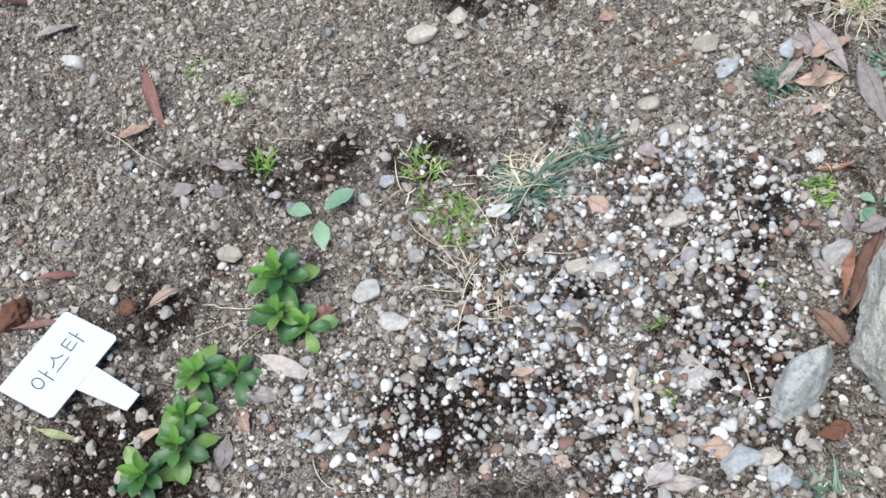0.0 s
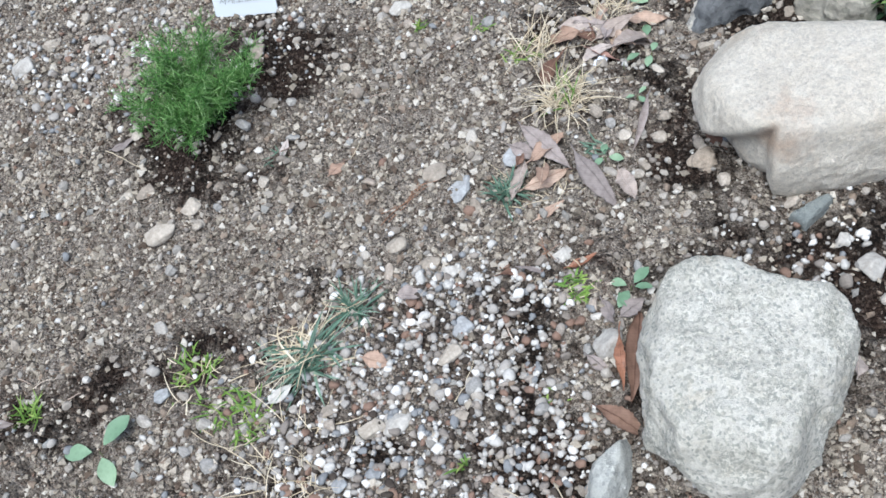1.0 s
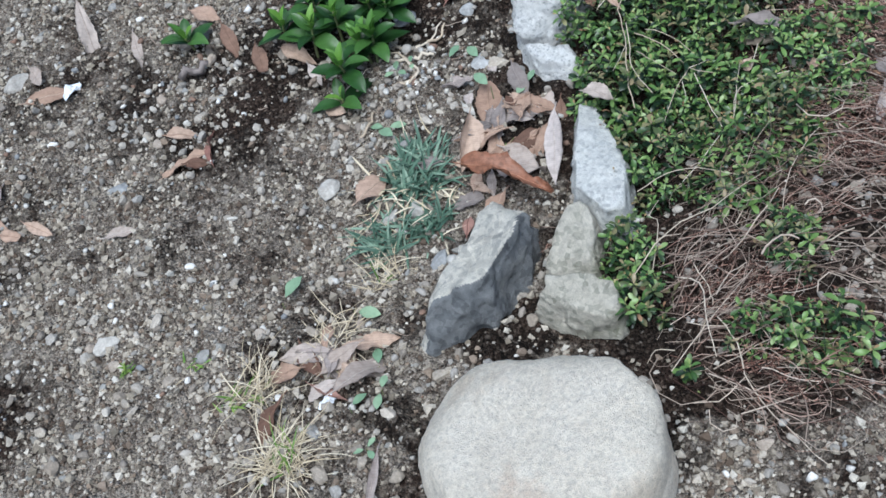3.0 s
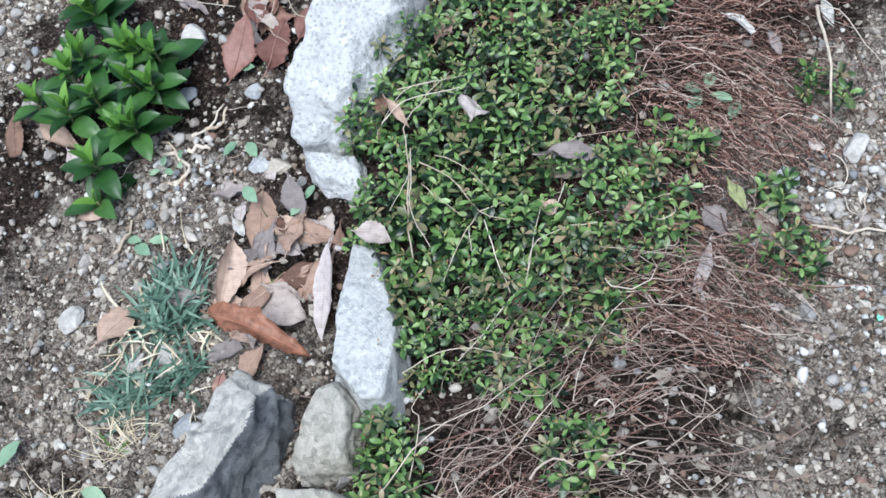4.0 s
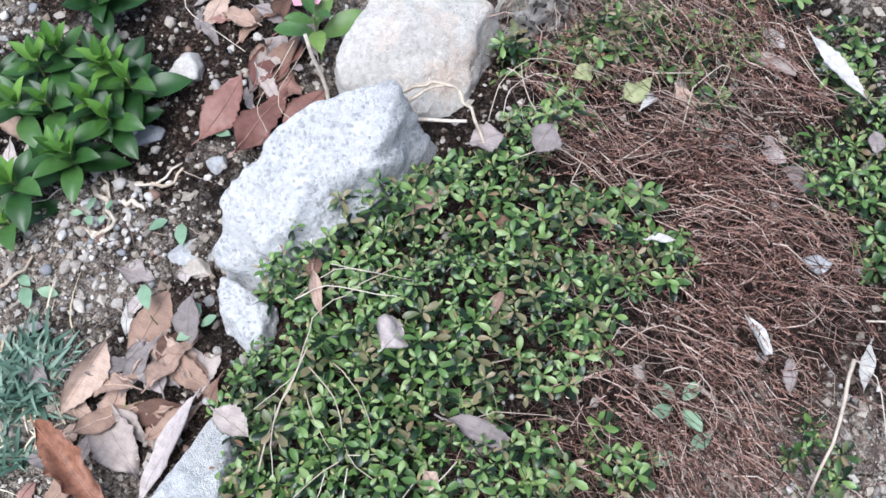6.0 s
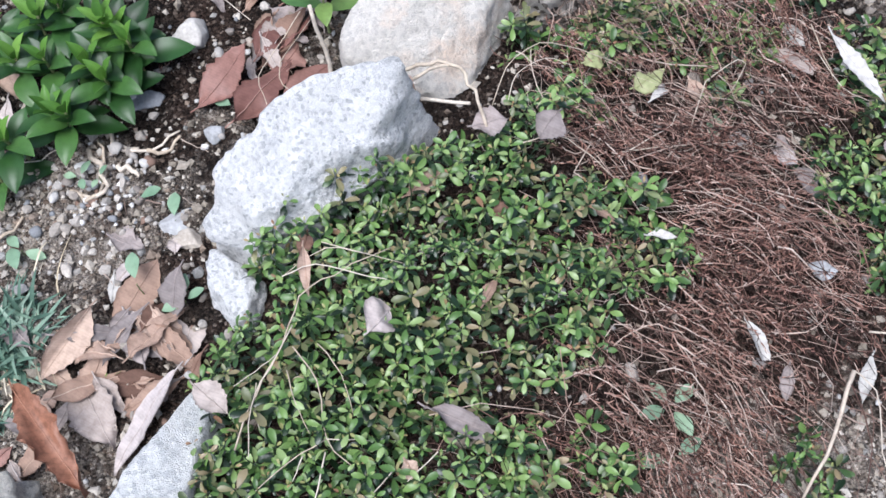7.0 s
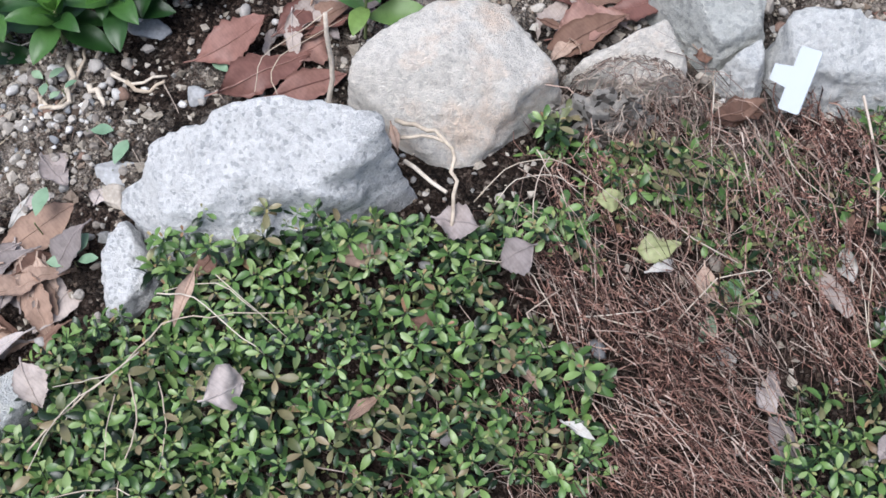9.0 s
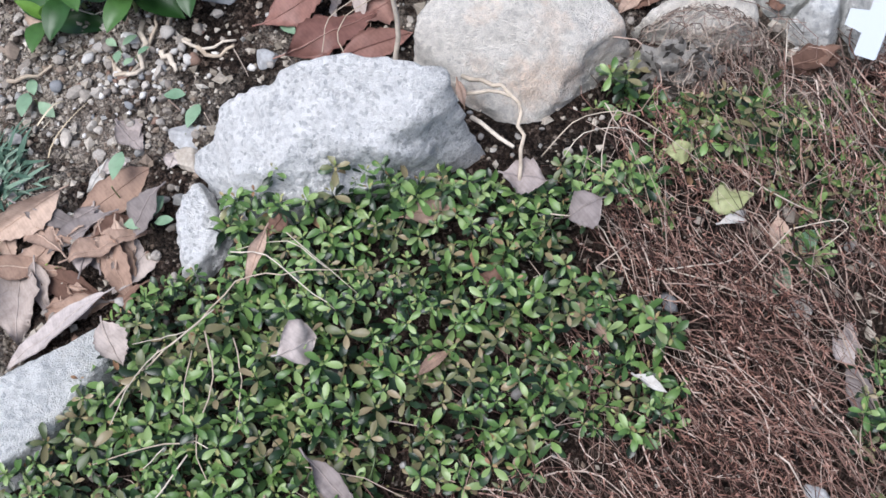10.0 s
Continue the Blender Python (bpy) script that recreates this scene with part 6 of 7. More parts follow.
leaf(-1.289, -0.434, 0.031, -4, 0.026, LEAF_GREY, "grey-green leaf beside rosettes", serr=0.02)
leaf(-1.341, -0.485, 0.041, 75, 0.026, LEAF_GREY, "mauve-brown leaf beside rosettes")
leaf(-1.315, -0.454, 0.039, 105, 0.018, LEAF_TAN, "pinkish leaf under rosettes")
leaf(-1.429, -0.435, 0.04, 7, 0.016, LEAF_TAN, "tan leaf by the white label")
leaf(-1.204, -0.352, 0.032, 14, 0.018, LEAF_RED, "red-brown leaf under a green rosette")
leaf(-1.007, -0.495, 0.036, -6, 0.016, LEAF_TAN, "pinkish-tan leaf on gravel")
leaf(-0.829, -0.636, 0.053, -9, 0.03, LEAF_TAN, "brown leaf on gravel", wave=0.2)
leaf(-0.905, -0.646, 0.044, 37, 0.032, LEAF_PALE, "mauve-white leaf on gravel")
leaf(-0.885, -0.661, 0.051, -4, 0.02, LEAF_PALE, "pale lilac leaf on gravel")
leaf(-0.994, -0.607, 0.021, -35, 0.016, LEAF_TAN, "pinkish leaf on gravel")
leaf(-1.526, -0.182, 0.049, -2, 0.012, LEAF_RED, "narrow reddish leaf on soil")
leaf(-1.551, -0.246, 0.056, -4, 0.013, LEAF_RED, "narrow pinkish-brown leaf by the white label")
leaf(-1.563, 0.335, 0.081, -10, 0.034, LEAF_BROWN, "big dark brown leaf, rolled at the rim", fold=0.6)
leaf(-1.504, 0.25, 0.067, 12, 0.022, LEAF_GREY, "grey curled leaf on soil")
leaf(-0.757, -0.032, 0.031, 17, 0.02, LEAF_TAN, "tan leaf on sandy soil")
leaf(-1.524, -0.409, 0.061, -30, 0.012, LEAF_OLIVE, "yellow-green leaf on soil")
leaf(-0.499, 0.73, 0.061, 18, 0.02, LEAF_OLIVE, "yellow-green leaf on soil")


# ---- plants of the open bed ----
def feathery_plant(x, y):
    """A bush of thread-like leaves on many thin stems."""
    rng = np.random.RandomState(31)
    ob = tagged(new("cosmos_plant"), "bushy young plant with feathery thread-like green leaves", "plant")
    ob.location = (x, y, gz(x, y))
    for k in range(34):
        a, lean = rng.uniform(0, 6.28), rng.uniform(0.1, 1.0) ** 0.7
        h, out = rng.uniform(0.07, 0.125) * (1.15 - 0.45 * lean), 0.112 * lean
        tip = np.array([out * math.cos(a), out * math.sin(a), h])
        line = smooth_line([(0.012 * math.cos(a), 0.012 * math.sin(a), -0.003), tip * [0.45, 0.45, 0.62], tip], 5)
        pieces = [tube(line, 0.0011, 0.0005, 4)]
        for i in range(len(line) - 1):
            for s in range(9):
                d = rng.normal(size=3) + np.array([math.cos(a), math.sin(a), 0.7]) * 0.7
                d /= np.linalg.norm(d)
                l = rng.uniform(0.012, 0.026)
                p0 = line[i] + (line[i + 1] - line[i]) * rng.rand()
                if p0[2] < 0.012:
                    continue
                bow = rng.normal(size=3) * 0.004
                p1, p2 = p0 + d * l * 0.55 + bow, p0 + d * l + bow * 0.6 + np.array([0, 0, 0.003])
                pieces.append(tube(np.array([p0, p1, p2]), 0.0007, 0.0004, 3))
                for q in (0.45, 0.75):
                    c = p0 + (p2 - p0) * q + bow * 0.8
                    e = d + rng.normal(size=3) * 0.75
                    e /= np.linalg.norm(e)
                    pieces.append(tube(np.array([c, c + e * l * 0.22, c + e * l * 0.42]), 0.00045, 0.00025, 3))
        part("frond", mesh_of("frond", *merged(pieces), GREEN_FERN, True), ob)


feathery_plant(-0.859, 0.189)

for k, (px, py, h, n, L) in enumerate([(-1.236, -0.306, 0.03, 14, 0.04), (-1.253, -0.348, 0.02, 13, 0.036), (-1.23, -0.372, 0.014, 9, 0.032), (-1.349, -0.393, 0.026, 15, 0.036), (-1.313, -0.404, 0.012, 9, 0.032), (-1.384, -0.439, 0.02, 12, 0.034), (-1.381, -0.475, 0.022, 13, 0.036), (-1.429, -0.494, 0.022, 13, 0.036)]):
    crown("aster_plant", "leafy green rosette of a young aster on soil", px, py, h * 1.3, GREEN_ASTER, n + 1, L * 1.2, L * 0.6, k, None, (0.007 * (k % 3 - 1), 0.006), 2, 66, 0.62, "plant", "aster rosettes", 0.25, 0.002, GREEN_FRESH, 0.65, 16)

for k, (px, py, h, n) in enumerate([(0.073, 0.362, 0.07, 13), (0.057, 0.303, 0.06, 12), (0.003, 0.273, 0.055, 12), (-0.049, 0.271, 0.05, 11), (0.02, 0.404, 0.07, 13), (0.066, 0.485, 0.07, 13), (0.075, 0.463, 0.05, 11), (0.075, 0.36, 0.065, 13), (-0.01, 0.396, 0.07, 13), (0.05, 0.326, 0.06, 12), (0.087, 0.333, 0.06, 11), (-0.043, 0.366, 0.06, 12), (0, 0.285, 0.055, 11), (-0.003, 0.349, 0.065, 12), (-0.063, 0.413, 0.05, 11), (-0.157, 0.541, 0.03, 9), (-0.08, 0.249, 0.025, 7)]):
    crown("leafy_shoot", "upright shoot with whorls of glossy pointed green leaves", px, py, h, GREEN_LILY, n - 1, 0.055, 0.026, 40 + k, None, (0.008 * (k % 3 - 1), -0.006 * (k % 2)), 16, 76, 0.48, "plant", "leafy shoots", 0.3, 0.0025, GREEN_FRESH)
shoot = crown("leafy_shoot", "pale green shoot with a pink flower behind a tan boulder", 0.29, 0.32, 0.07, GREEN_ASTER, 7, 0.055, 0.024, 70, None, (0.004, 0.004), 20, 70, 0.52, "plant", "leafy shoots", 0.25, 0.002)
petal = mesh_of("petal", *blade(np.random.RandomState(77), 0.022, 0.017, 6, 2, 0.65, 0.6, 0.15, 0.6, 0.1, 0.05, 0.12), PETAL, True)
for k in range(5):
    part("petal", petal, shoot, "" if k else "pink petal", m=Matrix.Translation((0.006, 0.03, 0.075)) @ Euler((0, radians(-18), radians(72 * k))).to_matrix().to_4x4())

tuft(-0.925, -0.258, "blue-green grassy tuft with dry blades on gravel", 1, 85, 65, 0.055, 0.0027, 35, 16, 0.8, stretch=1.4, turn=20)
tuft(-0.846, -0.234, "blue-green grassy tuft mixed with straw", 2, 70, 45, 0.046, 0.0027, 42)
tuft(-0.947, -0.223, "small blue-green tuft on soil", 3, 16, 12, 0.042, 0.003, 30)
tuft(-0.606, -0.217, "dense dark blue-green tuft beside dry leaves", 4, 60, 6, 0.034, 0.003, 50)
tuft(-0.093, 0.071, "big sprawling blue-green tuft with straw", 5, 150, 40, 0.05, 0.0045, 35, 18, 0.7, r0=0.04, stretch=1.0)
tuft(-0.13, 0.004, "blue-green tuft beside the dark rock", 6, 105, 15, 0.042, 0.0044, 40, r0=0.03)
tuft(-0.097, 0.066, "blue-green tuft beside drifted leaves", 7, 120, 22, 0.045, 0.0046, 32, r0=0.035)
tuft(-0.181, 0.022, "blue-green tuft with straw", 8, 90, 18, 0.05, 0.004, 35, r0=0.03)
tuft(-0.481, -0.236, "small blue-green sprout under dry grass", 9, 16, 0, 0.026, 0.0028, 40)
tuft(-0.814, 0.035, "tiny grey-green sprout on soil", 10, 14, 0, 0.018, 0.0022, 40)
tuft(-0.442, -0.037, "dry straw-coloured grass tuft with a green heart", 11, 10, 70, 0.03, 0.002, 45, mat=GREEN_GRASS, dry_up=40, dry_L=0.062)
tuft(-0.469, -0.144, "dry yellow-straw grass tuft", 12, 8, 85, 0.03, 0.002, 45, mat=GREEN_GRASS, dry_up=40, dry_L=0.06)
tuft(-0.337, -0.068, "dry straw tuft beside a big leaf", 13, 0, 45, 0.05, 0.002, dry_up=38)
tuft(-0.561, -0.245, "matted straw beside a blue-green tuft", 14, 0, 30, 0.06, 0.002, dry_up=12, stretch=1.3, turn=-40)
tuft(-0.222, -0.021, "dry straw tuft in the bed", 15, 4, 45, 0.05, 0.002, dry_up=35, mat=GREEN_GRASS)
tuft(-0.319, -0.041, "pale dry grass tuft", 16, 0, 40, 0.05, 0.002, dry_up=35)
tuft(-1.005, -0.371, "matted dry straw on gravel", 17, 0, 60, 0.065, 0.002, dry_up=12, r0=0.03)
tuft(-1.028, -0.259, "fresh yellow-green grassy clump", 18, 55, 10, 0.03, 0.0024, 40, mat=GREEN_GRASS, r0=0.025, stretch=1.5, turn=-50)
tuft(-1.016, -0.294, "fresh green grassy clump with straw", 19, 45, 20, 0.032, 0.0024, 40, mat=GREEN_GRASS, r0=0.022)
tuft(-1.035, -0.18, "yellow-green sprawling sprig clump", 20, 35, 6, 0.032, 0.0024, 35, mat=GREEN_GRASS, r0=0.02)
tuft(-1.072, -0.18, "low yellow-green runner on soil", 21, 22, 4, 0.03, 0.0022, 15, mat=GREEN_GRASS, r0=0.018)
tuft(-1.243, -0.108, "fresh green grass clump on soil", 22, 40, 0, 0.03, 0.0026, 45, mat=GREEN_GRASS)
tuft(-1.264, 0.01, "small fresh green clump on sandy soil", 23, 22, 0, 0.02, 0.0024, 40, mat=GREEN_GRASS)
tuft(-1.291, 0.103, "small yellow-green clump on sandy soil", 24, 20, 0, 0.02, 0.0024, 35, mat=GREEN_GRASS)
tuft(-1.313, 0.093, "tiny yellow-green clump on sandy soil", 25, 12, 0, 0.016, 0.0024, 35, mat=GREEN_GRASS)
tuft(-0.846, -0.487, "bright green sprout in gravel", 26, 9, 0, 0.028, 0.0034, 60, mat=GREEN_GRASS, r0=0.004)
tuft(-0.868, -0.564, "yellow-green sprout in gravel", 27, 16, 0, 0.022, 0.003, 40, mat=GREEN_GRASS, r0=0.01)
tuft(-0.729, -0.477, "small green sprout in gravel", 28, 14, 0, 0.018, 0.0026, 40, mat=GREEN_GRASS)
tuft(-0.619, -0.385, "yellow-green moss-like clump on gravel", 29, 45, 4, 0.018, 0.0028, 40, mat=GREEN_GRASS, r0=0.02)
tuft(-0.535, 0.117, "short bright green sprout on sandy soil", 30, 16, 0, 0.02, 0.003, 60, mat=GREEN_GRASS, r0=0.006)
tuft(-0.474, -0.028, "green heart of a dry tuft", 31, 22, 0, 0.024, 0.0026, 40, mat=GREEN_GRASS)
tuft(-0.753, -0.702, "green grass sprout at the stones", 32, 18, 4, 0.035, 0.0034, 50, mat=GREEN_BLUE)
tuft(-0.47, 0.058, "short green sprout in the bed", 33, 12, 6, 0.02, 0.0026, 45, mat=GREEN_GRASS)
tuft(-0.462, -0.148, "dry straw grass with green blades", 34, 10, 50, 0.05, 0.002, 45, mat=GREEN_GRASS, dry_up=38)
tuft(0.005, -0.002, "tiny bright green sprout among leaves", 35, 14, 0, 0.016, 0.003, 45, mat=GREEN_GRASS)

for k, (px, py, size, n, h) in enumerate([(-0.342, 0.041, 0.034, 1, 10), (-0.285, -0.032, 0.03, 1, -60), (-1.186, -0.215, 0.04, 3, 20), (-0.575, -0.426, 0.022, 4, 30), (-0.597, -0.449, 0.018, 1, 60), (-0.315, -0.125, 0.022, 1, 60), (-0.335, -0.16, 0.018, 2, 20), (-0.375, -0.153, 0.02, 1, 0), (-0.392, -0.203, 0.012, 3, 20), (-0.486, -0.26, 0.016, 3, 60), (0.06, 0.176, 0.02, 1, 0), (0.092, 0.144, 0.026, 1, 80), (0.084, 0.039, 0.026, 1, 55), (0.003, 0.225, 0.014, 3, 40), (0.175, 0.257, 0.024, 2, 150), (0.024, 0.215, 0.012, 2, 70), (-0.069, 0.165, 0.022, 2, 130), (-0.073, 0.137, 0.024, 1, 100), (0.125, 0.047, 0.022, 1, 0), (0.092, 0.046, 0.018, 2, 30), (0.495, -0.176, 0.022, 4, 20), (0.483, -0.219, 0.022, 2, 0), (0.634, 0.093, 0.026, 2, 60), (-0.045, 0.274, 0.014, 2, 60)]):
    seedling(px, py, size, k, n, heading=h, on=0.012 if k in (15,) else 0.004)
seedling(0.052, 0.071, 0.024, 60, 1, "rounded pale green leaf lying on a tan leaf", on=0.026, heading=80)


# ---- twigs, stalks and needles ----
twig([(0.122, -0.125, 0.06), (0.148, -0.089, 0.075), (0.183, -0.055, 0.09), (0.208, -0.02, 0.1), (0.241, -0.007, 0.1), (0.294, 0.008, 0.09)], 0.0014, label="long pale twig lying over shrub sprigs")
twig([(0.196, 0.003, 0.1), (0.227, 0.002, 0.108), (0.262, -0.018, 0.108), (0.289, -0.031, 0.1)], 0.0011, label="thin bleached twig over shrub sprigs")
twig([(0.153, -0.077, 0.075), (0.147, -0.099, 0.07), (0.147, -0.116, 0.065)], 0.001)
twig([(0.181, -0.075, 0.08), (0.182, -0.101, 0.078), (0.188, -0.132, 0.07)], 0.001)
twig([(0.212, -0.061, 0.085), (0.225, -0.092, 0.08), (0.227, -0.125, 0.07)], 0.001)
twig([(0.346, 0.193, 0.09), (0.366, 0.182, 0.102), (0.382, 0.175, 0.11), (0.399, 0.159, 0.115), (0.404, 0.14, 0.112), (0.406, 0.124, 0.105), (0.409, 0.096, 0.09)], 0.0023, label="dry jointed tan stalk beside the tan boulder", r1=0.0018, per=2)
twig([(0.359, 0.161, 0.08), (0.38, 0.146, 0.09), (0.4, 0.128, 0.1)], 0.0023, label="dry tan stalk beside the tan boulder", r1=0.0018, per=2)
twig([(0.35, 0.17, 0.1), (0.372, 0.172, 0.108), (0.392, 0.166, 0.113)], 0.0021, label="short dry tan stalk", r1=0.0016, per=2)
leaf(0.351, 0.167, 0.026, -62, 0.009, LEAF_TAN, "dry tan leaf on a jointed stalk", on=0.105)
twig([(0.279, 0.218, 0.04), (0.28, 0.223, 0.06), (0.284, 0.234, 0.1), (0.279, 0.246, 0.15)], 0.0028, label="upright broken tan stalk behind white granite", r1=0.0022, per=2)
twig([(0.242, 0.202, 0.08), (0.232, 0.22, 0.09), (0.245, 0.244, 0.095), (0.281, 0.295, 0.08)], 0.001, label="curled white dry stem over red leaves")
twig([(0.422, 0.133, 0.08), (0.443, 0.157, 0.1), (0.479, 0.167, 0.11), (0.519, 0.162, 0.09), (0.562, 0.151, 0.06)], 0.0009, label="thin arching dry stem")
twig([(0.439, 0.139, 0.07), (0.453, 0.157, 0.085), (0.486, 0.167, 0.085), (0.509, 0.158, 0.075)], 0.0008, label="thin arching dry stem")
twig([(0.569, 0.05, 0.04), (0.6, 0.07, 0.05), (0.626, 0.105, 0.065), (0.655, 0.116, 0.07), (0.671, 0.116, 0.065), (0.651, 0.099, 0.045)], 0.0011, label="looping pale dry stem")
twig([(0.53, 0.064, 0.05), (0.586, 0.054, 0.05), (0.634, 0.04, 0.045), (0.669, 0.004, 0.035)], 0.0011, label="long thin pale stem over dead stems")
twig([(0.525, 0.061, 0.05), (0.575, 0.073, 0.055), (0.594, 0.09, 0.05)], 0.0011)
twig([(0.761, 0.157, 0.04), (0.761, 0.127, 0.035), (0.76, 0.096, 0.03)], 0.0012)
twig([(0.437, 0.081, 0.085), (0.47, 0.083, 0.08), (0.495, 0.06, 0.07), (0.51, 0.036, 0.06)], 0.001)
twig([(0.615, 0.308, 0.05), (0.618, 0.239, 0.045), (0.63, 0.163, 0.04)], 0.0009)
twig([(0.708, 0.28, 0.04), (0.666, 0.227, 0.045), (0.637, 0.181, 0.04)], 0.0009)
twig([(0.601, 0.196, 0.045), (0.676, 0.205, 0.045), (0.728, 0.205, 0.035)], 0.0009)
twig([(0.755, 0.144, 0.03), (0.765, 0.082, 0.03), (0.782, 0.059, 0.03)], 0.0009)
twig([(0.613, 0.006, 0.04), (0.629, -0.029, 0.04), (0.652, -0.065, 0.03)], 0.001, STEM_DEAD, "reddish dead stem on the mat")
twig([(0.653, -0.194, 0.03), (0.617, -0.238, 0.025), (0.571, -0.286, 0.012)], 0.0024, label="pale dry stalk on sandy soil")
twig([(0.653, -0.194, 0.03), (0.663, -0.216, 0.03), (0.65, -0.265, 0.02), (0.645, -0.299, 0.01)], 0.0012, label="pale dry stalk on sandy soil")
twig([(0.684, -0.161, 0.02), (0.716, -0.177, 0.02), (0.731, -0.2, 0.016)], 0.0018, label="short white stick on dead stems")
twig([(0.445, -0.358, 0.008), (0.467, -0.393, 0.008), (0.501, -0.431, 0.006)], 0.0022, label="straight pale stick on gravelly soil")
twig([(0.532, -0.298, 0.008), (0.539, -0.325, 0.01), (0.527, -0.344, 0.01), (0.508, -0.35, 0.008), (0.494, -0.341, 0.008), (0.503, -0.359, 0.006), (0.49, -0.375, 0.006), (0.493, -0.393, 0.004)], 0.0013, label="curled white root on gravelly soil")
twig([(0.537, -0.362, 0.006), (0.512, -0.379, 0.006), (0.492, -0.393, 0.005)], 0.0018, label="pale stick on gravelly soil")
twig([(0.522, -0.38, 0.005), (0.522, -0.403, 0.005), (0.5, -0.428, 0.004)], 0.001)
twig([(0.339, -0.247, 0.05), (0.366, -0.256, 0.045), (0.387, -0.264, 0.04)], 0.0013, label="short white twig on the shrub")
twig([(0.196, -0.045, 0.1), (0.169, -0.077, 0.095), (0.147, -0.104, 0.09), (0.137, -0.143, 0.085)], 0.0011)
twig([(0.176, -0.063, 0.09), (0.156, -0.072, 0.088), (0.135, -0.079, 0.085)], 0.0008)
twig([(0.192, -0.062, 0.095), (0.205, -0.095, 0.085), (0.201, -0.142, 0.075), (0.216, -0.168, 0.07)], 0.0012, label="forked pale twig in the shrub")
twig([(0.201, -0.142, 0.075), (0.165, -0.152, 0.072), (0.125, -0.171, 0.065)], 0.0011, label="forked pale twig in the shrub")
twig([(0.198, -0.153, 0.075), (0.179, -0.19, 0.065), (0.165, -0.224, 0.055)], 0.0012, label="forked pale twig in the shrub")
twig([(0.179, -0.151, 0.075), (0.166, -0.168, 0.07)], 0.0009)
twig([(0.201, -0.142, 0.075), (0.235, -0.152, 0.07)], 0.0009)
twig([(0.278, -0.231, 0.06), (0.245, -0.208, 0.06), (0.215, -0.202, 0.055), (0.19, -0.221, 0.05), (0.164, -0.226, 0.05)], 0.001, label="arching brown twig in the shrub")
twig([(0.25, -0.179, 0.065), (0.214, -0.204, 0.06), (0.192, -0.22, 0.055)], 0.001)
twig([(0.288, -0.175, 0.065), (0.257, -0.191, 0.06)], 0.0011)
twig([(0.034, -0.21, 0.05), (0.072, -0.221, 0.055), (0.1, -0.243, 0.055), (0.129, -0.283, 0.045)], 0.001)
twig([(0.163, -0.226, 0.05), (0.118, -0.233, 0.045), (0.083, -0.235, 0.04)], 0.001)
twig([(0.274, 0.002, 0.1), (0.238, 0.019, 0.1), (0.197, 0.009, 0.09)], 0.0008)
twig([(0.236, 0.026, 0.1), (0.301, -0.013, 0.095)], 0.0008)
twig([(0.243, -0.286, 0.03), (0.278, -0.321, 0.03), (0.313, -0.378, 0.02)], 0.0011)
twig([(-0.022, -0.318, 0.04), (-0.014, -0.344, 0.045), (-0.039, -0.377, 0.04), (-0.061, -0.409, 0.02)], 0.0015, label="forked bleached stem at the shrub's edge")
twig([(0.002, -0.323, 0.045), (-0.01, -0.355, 0.04), (-0.019, -0.368, 0.03)], 0.0013)
twig([(-0.036, -0.374, 0.04), (-0.054, -0.382, 0.03), (-0.062, -0.38, 0.02)], 0.0012)
twig([(-0.052, -0.283, 0.04), (0.01, -0.278, 0.055), (0.068, -0.292, 0.055), (0.144, -0.302, 0.05)], 0.0013, label="long bleached stem across the shrub")
twig([(-0.028, -0.289, 0.03), (0.013, -0.262, 0.05), (0.018, -0.244, 0.05), (0.04, -0.238, 0.05)], 0.001)
twig([(-0.027, -0.381, 0.03), (-0.038, -0.417, 0.025), (-0.065, -0.459, 0.015), (-0.074, -0.512, 0.01), (-0.079, -0.567, 0.006)], 0.0014, label="long bleached stem on soil")
twig([(0.087, -0.393, 0.025), (0.118, -0.4, 0.027), (0.157, -0.416, 0.028)], 0.0019, label="straight white stick on dead stems")
twig([(-0.088, -0.376, 0.03), (-0.101, -0.361, 0.03), (-0.116, -0.361, 0.02)], 0.001)
twig([(-1.444, 0.024, 0.004), (-1.406, -0.024, 0.006), (-1.373, -0.063, 0.004)], 0.0013, STRAW, "tan straw lying on soil")
twig([(-1.42, 0.057, 0.006), (-1.433, -0.021, 0.004)], 0.0011, STRAW, "tan straw lying on soil")
twig([(-0.839, -0.51, 0.004), (-0.82, -0.552, 0.006), (-0.797, -0.59, 0.006), (-0.82, -0.627, 0.003)], 0.0009, STRAW, "bent white straw on gravel")
twig([(-0.78, -0.557, 0.004), (-0.786, -0.598, 0.004)], 0.0013, STRAW, "short straw on gravel")
twig([(-0.892, -0.523, 0.006), (-0.9, -0.556, 0.006), (-0.908, -0.586, 0.006)], 0.0042, TWIG_PALE, "thick pale broken stick on gravel", 0.0034)
twig([(-1.345, -0.288, 0.006), (-1.312, -0.308, 0.006), (-1.271, -0.318, 0.006)], 0.0013)
twig([(-1.357, -0.331, 0.004), (-1.3, -0.329, 0.008), (-1.277, -0.342, 0.004)], 0.001)
twig([(-1.32, -0.369, 0.006), (-1.293, -0.361, 0.02), (-1.264, -0.348, 0.02)], 0.0009, STRAW, "white straw by green rosettes")
twig([(-1.248, -0.517, 0.004), (-1.243, -0.547, 0.006), (-1.221, -0.567, 0.004), (-1.198, -0.575, 0.003)], 0.0012, label="curved pale root on soil")
twig([(-1.084, -0.256, 0.004), (-1.072, -0.287, 0.008), (-1.047, -0.311, 0.006), (-1.02, -0.313, 0.004)], 0.001, STRAW, "curved straw beside grass")
